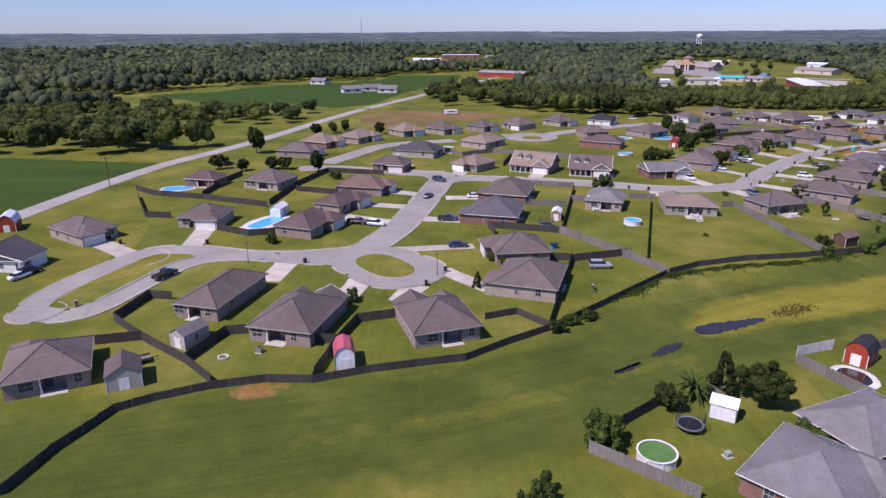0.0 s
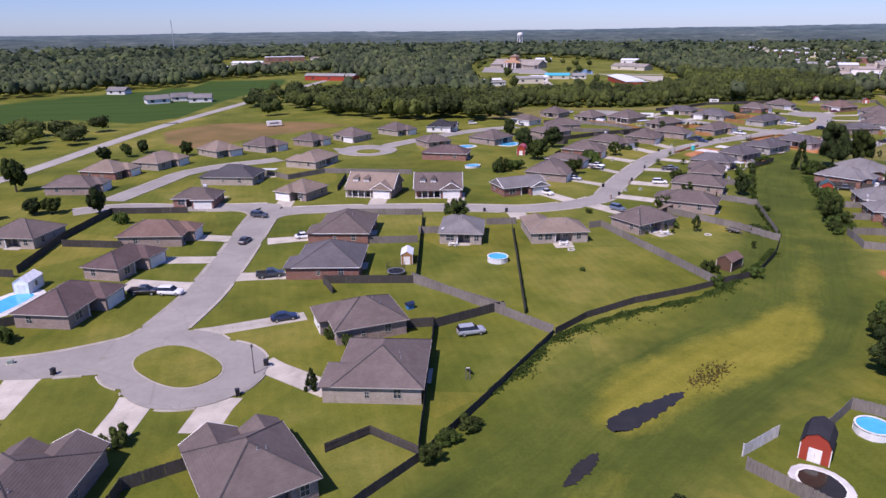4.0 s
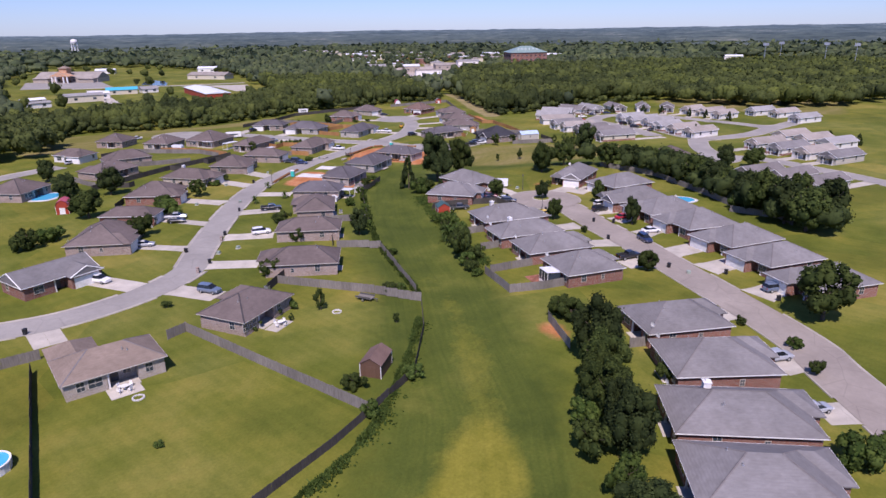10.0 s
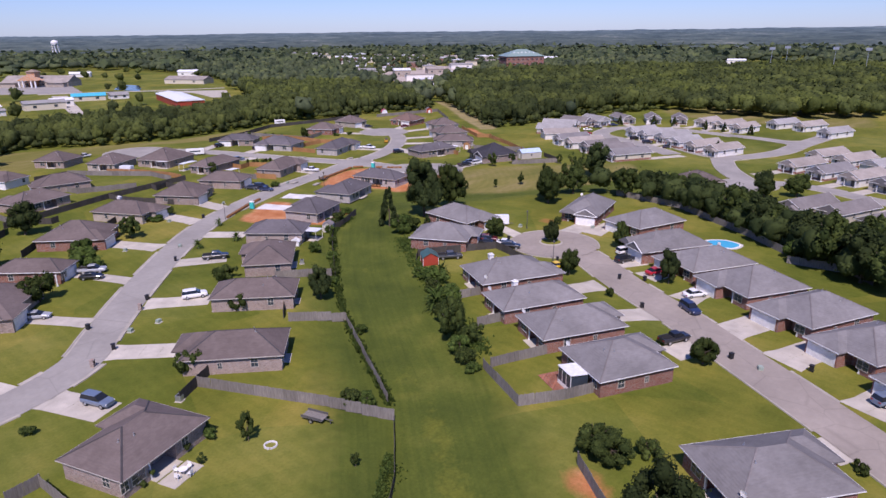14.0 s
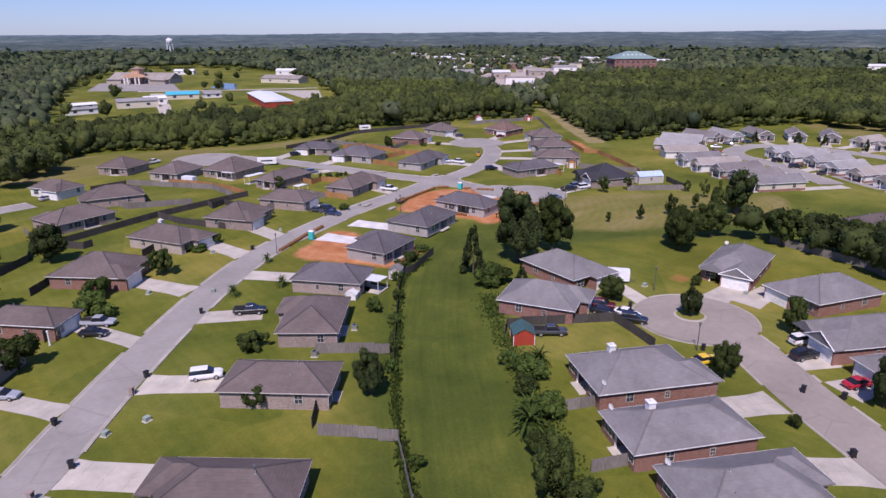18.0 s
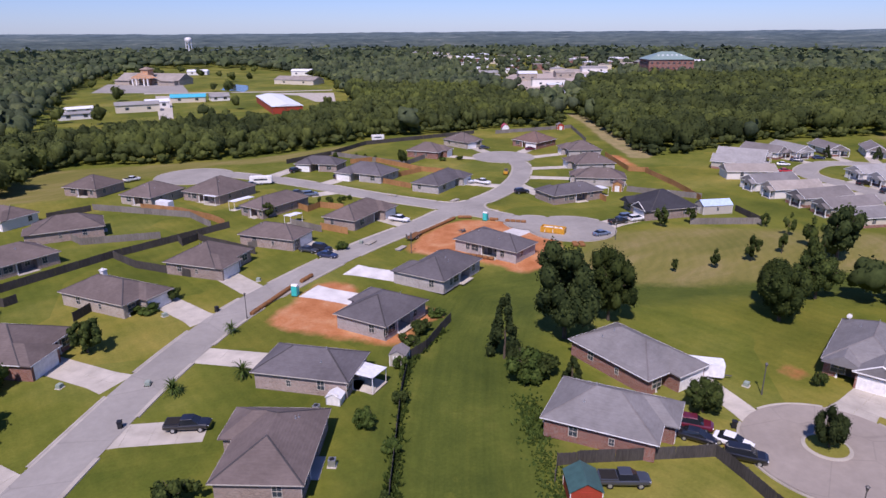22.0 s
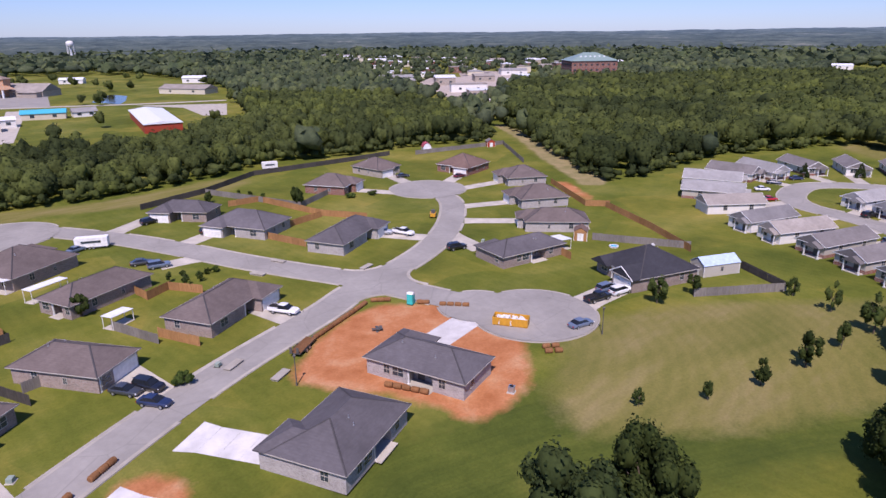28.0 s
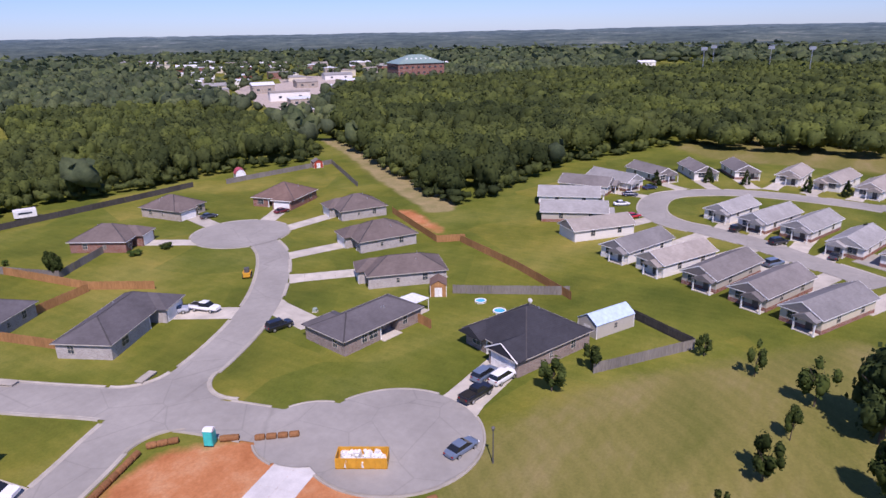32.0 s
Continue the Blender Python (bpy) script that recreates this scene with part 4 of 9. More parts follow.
    if gabled:
        for sx in (-1, 1):
            bm = bmesh.new()
            for sy in (-1, 1):
                rod(bm, (sx * (w / 2 + 0.03), sy * d / 2, z - 0.08), (sx * (w / 2 + 0.03), 0, z + rise - 0.08), 0.12, sides=4)
            part("barge_board", bm, white, ob)
    if kind == "dormer":
        for dx in (-side * w * 0.32, -side * w * 0.10):
            yy = -d / 2 + 2.2
            zb = z + 2.2 * pitch
            dm = part("dormer", boxes((dx - 0.8, yy, zb - 0.3, dx + 0.8, yy + 2.4, zb + 1.1)), WALLS["white"], ob)
            bm = bmesh.new()
            roof_solid(bm, 2.0, 3.0, zb + 1.15, 0.7, dx, yy + 1.2, False, False, "y")
            part("dormer_roof", bm, R, dm)
            frame_me, pane = WIN_SMALL
            fr = place("window", frame_me, dm, pose(dx, yy - 0.03, zb + 0.15))
        bm = bmesh.new()
        x0, x1 = sorted((-side * hw, gx0 - side * gw / 2))
        part("porch", boxes((x0, -hd - 1.9, -0.05, x1, -hd, 0.15)), drive_mat, ob)
        bm = bmesh.new()
        vs = [bm.verts.new(p) for p in ((x0 - 0.3, -d / 2 - 1.9, z - 0.25), (x1, -d / 2 - 1.9, z - 0.25), (x1, -d / 2 + 0.3, z + 0.16), (x0 - 0.3, -d / 2 + 0.3, z + 0.16))]
        bm.faces.new(vs)
        lo2 = [bm.verts.new((v.co.x, v.co.y, v.co.z - 0.14)) for v in vs]
        bm.faces.new(lo2[::-1])
        for i in range(4):
            bm.faces.new((lo2[i], lo2[(i + 1) % 4], vs[(i + 1) % 4], vs[i]))
        part("porch_roof", bm, R, ob)
        for k in range(5):
            place("porch_post", POST, ob, pose(x0 + 0.3 + k * (x1 - x0 - 0.6) / 4, -hd - 1.75, 0))
    # openings
    place("garage_door", GARAGE if gw > 5.5 else GARAGE_ONE, ob, pose(gx0, -hd - gp - 0.03, 0))
    place("front_door", DOOR, ob, pose((lo + hi) / 2, -hd + 1.46, 0.05))
    place("porch_post", POST, ob, pose(hi - 0.2 if side < 0 else lo + 0.2, -hd + 0.1, 0))
    window_at(ob, -side * hw * 0.62, -hd - 0.03, 0.85, 0, WIN_WIDE)
    window_at(ob, nx0 - nw / 2 - 1.5, hd + 0.03, 0.95, 180, WIN)
    window_at(ob, nx0 + nw / 2 + 1.5, hd + 0.03, 0.95, 180, WIN_WIDE)
    if w > 13:
        window_at(ob, nx0 + nw / 2 + 3.4, hd + 0.03, 0.95, 180, WIN)
    for sx in (-1, 1):
        window_at(ob, sx * (hw + 0.03), hd * 0.45, 0.95, 90 * sx, WIN)
        if d > 11:
            window_at(ob, sx * (hw + 0.03), -hd * 0.25, 0.95, 90 * sx, WIN_SMALL)
    window_at(ob, nx0 - nw * 0.22, hd - nd + 0.03, 0.9, 180, WIN)
    place("patio_door", DOOR, ob, pose(nx0 + nw * 0.2, hd - nd + 0.04, 0.05, 0, 0, 180))
    place("porch_post", POST, ob, pose(nx0 + nw / 2 - 0.2, hd - 0.12, 0))
    part("patio_slab", boxes((nx0 - nw / 2, hd - nd, -0.05, nx0 + nw / 2, hd + 0.9, 0.07)), drive_mat, ob)
    for k in range(2):
        vx, vy = rnd.uniform(-0.25, 0.25) * w, d * rnd.uniform(0.1, 0.22)
        zz = z + min((d / 2 - abs(vy)), (w / 2 - abs(vx))) * pitch
        place("roof_vent", VENT, ob, pose(vx, vy, zz))
    if "d" in extras:
        vx, vy = rnd.choice((-1, 1)) * w * 0.4, d * 0.42
        place("satellite_dish", DISH, ob, pose(vx, vy, z + min(d / 2 - abs(vy), w / 2 - abs(vx)) * pitch, 0, 0, 200))
    if "c" in extras:
        place("chimney", CHIMNEY, ob, pose(w * 0.12, d * 0.2, z + (min(w, d) / 2 - d * 0.2 if d <= w else w / 2 - w * 0.12) * pitch + 0.2))
    return ob


# ---- fences ----
def _panel(length, style):
    """A fence panel: upright boards with open joints, and two rails along the back, as one skin."""
    bm = bmesh.new()
    r = random.Random(style)
    h, n = 1.78, 9
    step = length / n
    cols = []
    for k in range(n):
        top = h + (0 if style == "white" else r.uniform(-0.06, 0.04))
        y = r.uniform(-0.008, 0.008)
        cols += [(k * step + 0.012, -0.014 + y, top), ((k + 1) * step - 0.012, -0.014 + y, top)]
        if k < n - 1:
            cols += [((k + 1) * step - 0.008, 0.004, h - 0.07), ((k + 1) * step + 0.008, 0.004, h - 0.07)]
    rings = []
    for x, y, top in cols:
        ring = [(x, y, 0.03)] + [(x, y, top)] + [(x, 0.012, top), (x, 0.012, 0.03)]
        rings.append([bm.verts.new(v) for v in ring])
    m = len(rings[0])
    for a, b in zip(rings, rings[1:]):
        for k in range(m):
            bm.faces.new((a[k], b[k], b[(k + 1) % m], a[(k + 1) % m]))
    bm.faces.new(rings[0][::-1])
    bm.faces.new(rings[-1])
    for z in (0.35, 1.42):
        box(bm, 0.0, 0.012, z, length, 0.05, z + 0.09)
    bmesh.ops.recalc_face_normals(bm, faces=bm.faces)
    return mesh_of("fence_panel", bm, FENCE_WOOD[style])


PANELS = {k: _panel(2.4, k) for k in FENCE_WOOD}
FENCE_POST = {k: mesh_of("fence_post", boxes((-0.055, 0.0, -0.8, 0.055, 0.11, 1.72), (-0.07, -0.015, 1.72, 0.07, 0.125, 1.77)), m) for k, m in FENCE_WOOD.items()}
FENCE_WORDS = {"dark": "dark weathered wooden privacy fence round a yard", "grey": "silver-grey weathered wooden privacy fence", "orange": "new orange-brown wooden privacy fence", "white": "white vinyl privacy fence by a pool"}


def fence(style, pts, tall=1.0):
    x0, y0 = pts[0]
    ob = thing("fence", x0, y0, 0, 0, FENCE_WORDS[style], "fence", "yard fences")
    rnd = random.Random(int(x0 * 7 + y0))
    for (ax, ay), (bx, by) in zip(pts, pts[1:]):
        length = math.hypot(bx - ax, by - ay)
        n = max(1, round(length / 2.4))
        rot = math.degrees(math.atan2(by - ay, bx - ax))
        for k in range(n):
            px, py = ax + (bx - ax) * k / n, ay + (by - ay) * k / n
            pz = float(land(np.array(px), np.array(py)))
            m = pose(px - x0, py - y0, pz - 0.03, rnd.uniform(-1.5, 1.5), rnd.uniform(-0.6, 0.6), rot) @ Matrix.Diagonal((length / n / 2.4, 1, tall, 1))
            place("fence_panel", PANELS[style], ob, m)
            if k % 5 == 0:
                place("fence_post", FENCE_POST[style], ob, pose(px - x0, py - y0, pz, 0, 0, rot) @ Matrix.Diagonal((1, 1, tall, 1)))


# ---- trees ----
def quads_from(c, u, v, s, sx=1.0, sz=1.0, base=(0, 0, 0)):
    c = c * np.array([sx, sx, sz]) + np.asarray(base)
    su, sv = u * s[:, None], v * s[:, None] * 0.8
    vs = np.stack([c - su - sv * 0.6, c + su * 0.7 - sv, c + su + sv * 0.6, c - su * 0.6 + sv], 1).reshape(-1, 3)
    return vs


def ball_grid(n):
    """Points and quads of a cube blown up to a ball, n quads along an edge."""
    pts, quads, seen = [], [], {}
    for axis in range(3):
        for s in (-1, 1):
            ids = {}
            for i in range(n + 1):
                for j in range(n + 1):
                    p = [0, 0, 0]
                    p[axis], p[(axis + 1) % 3], p[(axis + 2) % 3] = n * s, s * (2 * i - n), 2 * j - n
                    key = tuple(p)
                    if key not in seen:
                        seen[key] = len(pts)
                        pts.append(np.tan(np.array(p) / n * 0.7853))
                    ids[i, j] = seen[key]
            quads += [(ids[i, j], ids[i + 1, j], ids[i + 1, j + 1], ids[i, j + 1]) for i in range(n) for j in range(n)]
    p = np.array(pts)
    return p / np.linalg.norm(p, axis=1)[:, None], np.array(quads)


def crown_reach(d, centres, radii, least=0.42):
    """How far a crown of overlapping lumps reaches along each direction, and which way it faces there."""
    best, face = np.full(len(d), least), d.copy()
    for c, r in zip(centres, radii):
        along = d @ c
        gap = r * r - (c @ c - along ** 2)
        hit = along + np.sqrt(np.maximum(gap, 0))
        ok = (gap > 0) & (hit > best)
        best = np.where(ok, hit, best)
        face = np.where(ok[:, None], (d * hit[:, None] - c) / r, face)
    face = face * 0.7 + d * 0.3
    return best, face / np.linalg.norm(face, axis=1)[:, None]


def crown_form(n, leaf, fine, rng, lumps=16, low=0.52, flat=0.52):
    """A lumpy leafy crown of unit radius and height: its inner mass and the leaf sprays that stand off it."""
    a, q = rng.uniform(0, math.tau, lumps), np.sqrt(rng.uniform(0, 1, lumps)) * 0.66
    centres = np.stack([q * np.cos(a), q * np.sin(a), rng.uniform(-0.5, 0.6, lumps) * (1 - 0.7 * q)], 1)
    radii = rng.uniform(0.18, 0.44, lumps)
    d, quads = ball_grid(fine)
    quads = quads[d[quads][:, :, 2].max(1) > -0.8]
    reach, _ = crown_reach(d, centres, radii)
    flat = np.array([1, 1, flat])
    mid = np.array([0, 0, low])
    mass = d * (reach * rng.uniform(0.86, 1.03, len(d)))[:, None] * flat + mid
    e = rng.normal(size=(n, 3))
    e[:, 2] = np.abs(e[:, 2]) - 0.5
    e /= np.linalg.norm(e, axis=1)[:, None]
    reach, out = crown_reach(e, centres, radii)
    c = e * (reach * (rng.uniform(0.95, 1.08, n) + rng.exponential(0.06, n)))[:, None] * flat + mid
    nrm = out + rng.normal(size=(n, 3)) * 0.4
    nrm /= np.linalg.norm(nrm, axis=1)[:, None]
    nrm *= np.sign(np.sum(nrm * out, 1))[:, None]
    u = np.cross(nrm, rng.normal(size=(n, 3)))
    u /= np.linalg.norm(u, axis=1)[:, None]
    return mass, quads, c, u, np.cross(nrm, u), rng.uniform(0.6, 1.3, n) * leaf


def clump_crown(name, clumps, leaves, leaf, material, seed, height, radius, form="round"):
    """One tree's crown: many leafy clumps at the ends of its limbs, uneven, with gaps between them."""
    rng = np.random.default_rng(seed)
    ball, faces = ball_grid(2)
    lobe = rng.normal(size=(6, 3))
    lobe /= np.linalg.norm(lobe, axis=1)[:, None]
    swell = rng.uniform(-0.30, 0.22, 6)
    vs, quads, start = [], [], 0
    for k in range(clumps):
        d = rng.normal(size=3)
        d /= np.linalg.norm(d)
        d[2] = d[2] * 0.9 + 0.12
        out = rng.uniform(0.25, 1.0) ** 0.45
        reach = (1 + float(np.sum(swell * np.clip(lobe @ d, 0, 1) ** 2))) * out
        size = rng.uniform(0.20, 0.36) * (1.15 - 0.35 * out)
        if form == "spire":
            level = (k + 0.5) / clumps
            wide = (1 - level) ** 0.75 * 0.72 + 0.05
            a = rng.uniform(0, math.tau)
            c = np.array([math.cos(a) * wide, math.sin(a) * wide, 0.06 + 0.88 * level])
            size = 0.30 * (1 - 0.6 * level)
            stretch = np.array([1, 1, 0.55])
        elif form == "low":
            c = np.array([d[0] * reach * 0.74, d[1] * reach * 0.74, 0.40 + d[2] * reach * 0.36])
            stretch = np.array([1, 1, 0.85])
        else:
            c = np.array([d[0] * reach * 0.76, d[1] * reach * 0.76, 0.52 + d[2] * reach * 0.42])
            stretch = np.array([1, 1, 0.62])
        core = c + ball * rng.uniform(0.66, 0.90, (len(ball), 1)) * size * stretch
        e = rng.normal(size=(leaves, 3))
        e[:, 2] += 0.35
        e /= np.linalg.norm(e, axis=1)[:, None]
        p = c + e * (size * (rng.uniform(0.62, 1.0, leaves) + rng.exponential(0.06, leaves)))[:, None] * stretch
        nrm = e * 0.9 + rng.normal(size=(leaves, 3)) * 0.42 + np.array([0, 0, 0.25])
        nrm /= np.linalg.norm(nrm, axis=1)[:, None]
        u = np.cross(nrm, rng.normal(size=(leaves, 3)))
        u /= np.linalg.norm(u, axis=1)[:, None]
        spray = quads_from(p, u, np.cross(nrm, u), rng.uniform(0.55, 1.3, leaves) * leaf, radius, height)
        vs += [core * np.array([radius, radius, height]), spray]
        quads += [faces + start, np.arange(len(spray)).reshape(-1, 4) + start + len(core)]
        start += len(core) + len(spray)
    all_v = np.concatenate(vs)
    all_v[:, 2] = np.maximum(all_v[:, 2], 0.02)
    me = quick_mesh(name, all_v, np.concatenate(quads), material)
    return me


CROWNS = {
    "oak": [clump_crown("crown", 46, 135, 0.145, leaf_dark if k % 2 else leaf_oak, 10 + k, 9, 4.5) for k in range(7)],
    "far_oak": [clump_crown("crown", 40, 48, 0.24, leaf_dark if k % 2 else leaf_oak, 70 + k, 9, 4.5) for k in range(4)],
    "cypress": [clump_crown("crown", 30, 80, 0.14, leaf_dark, 30 + k, 8, 2.2, "spire") for k in range(2)],
    "shrub": [clump_crown("crown", 20, 60, 0.12, leaf_shrub if k % 2 else leaf_oak, 40 + k, 3, 2.2, "low") for k in range(4)],
    "sapling": [clump_crown("crown", 16, 42, 0.11, leaf_oak, 50 + k, 4.5, 1.5) for k in range(3)],
}
BASE = {"oak": (9, 4.5), "cypress": (8, 2.2), "shrub": (3, 2.2), "sapling": (4.5, 1.5)}


def _trunk(height, girth, limbs, spread, seed):
    rnd = random.Random(seed)
    bm = bmesh.new()
    rod(bm, (0, 0, -0.3), (0.08, 0.05, height * 0.45), girth, girth * 0.6, 7)
    for k in range(limbs):
        a = k * math.tau / limbs + rnd.uniform(-0.4, 0.4)
        z0 = height * rnd.uniform(0.28, 0.45)
        rod(bm, (0.05, 0.03, z0), (math.cos(a) * spread * 0.6, math.sin(a) * spread * 0.6, height * rnd.uniform(0.6, 0.8)), girth * 0.45, girth * 0.12, 5)
    return mesh_of("trunk", bm, bark)


TRUNKS = {"oak": _trunk(9, 0.3, 7, 4.5, 1), "cypress": _trunk(8, 0.16, 3, 1.0, 2), "shrub": _trunk(3, 0.09, 6, 1.8, 3), "sapling": _trunk(4.5, 0.07, 5, 1.2, 4)}
TREE_WORDS = {"oak": ("broad-leaved tree with a dense dark green crown", "tree"), "cypress": ("narrow upright dark evergreen tree", "tree"), "shrub": ("rounded green garden shrub on the lawn", "shrub"), "sapling": ("young staked tree with a thin crown", "tree")}
TREE_COUNT = [0]


def tree(kind, x, y, h, r):
    TREE_COUNT[0] += 1
    k = TREE_COUNT[0]
    z = float(land(np.array(x), np.array(y)))
    label, cat = TREE_WORDS[kind]
    ob = thing("shrub" if kind == "shrub" else "tree", x, y, z, (k * 77) % 360, label, cat, "garden trees")
    bh, br = BASE[kind]
    lean = 1 + 0.16 * math.sin(k * 2.1)
    m = Matrix.Diagonal((r / br * lean, r / br / lean, h / bh, 1))
    place("trunk", TRUNKS[kind], ob, m)
    near = line_distance(np.array(x), np.array(y), SWALE[:17]) < 48
    forms = CROWNS["far_oak" if kind == "oak" and not near else kind]
    place("crown", forms[k % len(forms)], ob, m)


def _frond():
    """A palm crown: arching fronds of narrow leaflets."""
    rng = random.Random(5)
    bm = bmesh.new()
    for k in range(52):
        a = k * 2.399
        lift = rng.uniform(0.2, 1.25)
        length = rng.uniform(0.75, 1.05)
        p = Vector((0, 0, 0.35))
        d = Vector((math.cos(a) * math.cos(lift), math.sin(a) * math.cos(lift), math.sin(lift)))
        side = Vector((-math.sin(a), math.cos(a), 0))
        for j in range(7):
            q = p + d * length / 7
            w = 0.085 * (1 - j / 8)
            bm.faces.new([bm.verts.new(v) for v in (p - side * w, p + side * w, q + side * w * 0.85, q - side * w * 0.85)])
            p = q
            d = (d + Vector((0, 0, -0.24))).normalized()
    return mesh_of("fronds", bm, leaf_shrub)


FRONDS = _frond()
_pt = bmesh.new()
rod(_pt, (0, 0, -0.1), (0, 0, 0.38), 0.08, 0.06, 8)
PALM_TRUNK = mesh_of("trunk", _pt, bark)


def palm(x, y, h, r):
    ob = thing("palm", x, y, float(land(np.array(x), np.array(y))), (x * 31) % 360, "bushy green palm clump with arching fronds", "palm", "palms")
    m = Matrix.Diagonal((r, r, h * 0.85, 1))
    place("trunk", PALM_TRUNK, ob, m)
    place("fronds", FRONDS, ob, m)


# ---- woodland ----
def woods(name, places, n, leaf, material, label, seed, fine=3):
    """Many tree crowns in one mesh; places: rows of x, y, height, radius."""
    rng = np.random.default_rng(seed)
    forms = [crown_form(n, leaf, fine, rng) for _ in range(9)]
    vs, quads, tint, start = [], [], [], 0
    for k, (x, y, h, r) in enumerate(places):
        mass, q, c, u, v, s = forms[k % 9]
        a = (k * 2.399) % math.tau
        ca, sa = math.cos(a), math.sin(a)
        m = np.array([[ca, sa, 0], [-sa, ca, 0], [0, 0, 1]])
        core = (mass @ m) * np.array([r, r, h]) + np.array([x, y, 0])
        leaves = quads_from(c @ m, u @ m, v @ m, s * (r / 4.5), r, h, (x, y, 0))
        vs += [core, leaves]
        quads += [q + start, np.arange(len(leaves)).reshape(-1, 4) + start + len(core)]
        start += len(core) + len(leaves)
        tint.append(np.full(len(core) + len(leaves), rng.beta(1.4, 2.6)))
    me = quick_mesh(name, np.concatenate(vs), np.concatenate(quads), material)
    me.attributes.new("tint", "FLOAT", "POINT").data.foreach_set("value", np.concatenate(tint).astype(np.float32))
    me.polygons.foreach_set("use_smooth", np.ones(len(me.polygons), bool))
    return tagged(new(name, me), label, "woodland", kind="stuff")


def scatter(poly, gap, seed, h=(9, 15), r=(3.2, 5.2), holes=()):
    """Tree places inside an outline on a jittered grid."""
    rng = np.random.default_rng(seed)
    p = np.array(poly)
    (x0, y0), (x1, y1) = p.min(0), p.max(0)
    gx, gy = np.meshgrid(np.arange(x0, x1, gap), np.arange(y0, y1, gap))
    x, y = gx.ravel() + rng.uniform(-gap, gap, gx.size) * 0.85, gy.ravel() + rng.uniform(-gap, gap, gx.size) * 0.85
    ok = inside(x, y, list(poly))
    for hole in holes:
        ok &= ~inside(x, y, list(hole))
    x, y = x[ok], y[ok]
    drift = 0.5 + 0.5 * np.sin(x * 0.071 + 2.0 * np.sin(y * 0.043)) * np.sin(y * 0.083 + 1.7)
    size = np.clip(0.55 * rng.uniform(0, 1, len(x)) ** 1.3 + 0.5 * drift, 0, 1.1)
    return np.stack([x, y, h[0] + (h[1] - h[0]) * size, r[0] + (r[1] - r[0]) * (0.6 * size + 0.4 * rng.uniform(0, 1, len(x)))], 1)


def island(name, x, y, r, z):
    bm = bmesh.new()
    prism(bm, [(x + r * math.cos(k * math.tau / 32), y + r * math.sin(k * math.tau / 32)) for k in range(32)], 0, z + 0.1)
    ob = tagged(new(name, mesh_of(name, bm, ground_mat)), "grass island in a turning circle", "traffic island", kind="structure")
    bm = bmesh.new()
    n = 32
    rows = [[bm.verts.new((x + q * math.cos(k * math.tau / n), y + q * math.sin(k * math.tau / n), zz)) for k in range(n)] for q, zz in ((r + 0.45, 0), (r + 0.4, z + 0.03), (r + 0.12, z + 0.14), (r - 0.05, z + 0.14))]
    for a, b in zip(rows, rows[1:]):
        for k in range(n):
            bm.faces.new((a[k], a[(k + 1) % n], b[(k + 1) % n], b[k]))
    part("kerb", bm, kerb_mat, ob)


def oval_island(name, x, y, a, b, turn, z):
    """A grass island with the outline of a blunt oval."""
    ca, sa = math.cos(radians(turn)), math.sin(radians(turn))
    line = []
    for k in range(44):
        t = k * math.tau / 44
        u, v = (math.copysign(abs(f) ** 0.8, f) * q for f, q in ((math.cos(t), a), (math.sin(t), b)))
        line.append((x + u * ca - v * sa, y + u * sa + v * ca))
    bm = bmesh.new()
    prism(bm, line, 0, z + 0.1)
    ob = tagged(new(name, mesh_of(name, bm, ground_mat)), "oval grass island in a turning circle", "traffic island", kind="structure")
    kerb_run(ob, line[::-1] + [line[-1]])


def loop_island(z):
    """The long grass island between the two arms of the loop."""
    pts = [(-72.6, 109.4), (-73.1, 113.5), (-72.2, 119.5), (-70.3, 126), (-68.2, 133), (-66.2, 137.6), (-62, 139.2), (-56.2, 138.0), (-59.7, 132.5), (-61.6, 125.5), (-63.8, 117.5), (-66.0, 111.3), (-69.6, 108.7)]
    line = smooth_line(pts + [pts[0]], 1.5)[:-1]
    if sum((b[0] - a[0]) * (b[1] + a[1]) for a, b in zip(line, line[1:] + line[:1])) > 0:
        line = line[::-1]
    bm = bmesh.new()
    prism(bm, line, 0, 0.13)
    ob = tagged(new("loop_island", mesh_of("loop_island", bm, ground_mat)), "long grass island between two arms of a street", "traffic island", kind="structure")
    kerb_run(ob, line[::-1] + [line[-1]])


# ---- vehicles ----
def loft(bm, rows, close=True):
    """Skin over rings of points; each ring is (x, [(y, z), ...])."""
    rings = [[bm.verts.new((x, y, z)) for y, z in ring] for x, ring in rows]
    n = len(rings[0])
    for a, b in zip(rings, rings[1:]):
        for k in range(n):
            bm.faces.new((a[k], a[(k + 1) % n], b[(k + 1) % n], b[k]))
    bm.faces.new(rings[0][::-1])
    bm.faces.new(rings[-1])
    bmesh.ops.recalc_face_normals(bm, faces=bm.faces)


def hull(x, w, z0, z1):
    """A rounded cross-section."""
    h = z1 - z0
    return (x, [(-w * 0.86, z0), (w * 0.86, z0), (w, z0 + h * 0.3), (w * 0.98, z1 - h * 0.25), (w * 0.86, z1), (-w * 0.86, z1), (-w * 0.98, z1 - h * 0.25), (-w, z0 + h * 0.3)])


def cab(x, w0, w1, z0, z1):
    return (x, [(-w0, z0), (w0, z0), (w1, z1), (-w1, z1)])


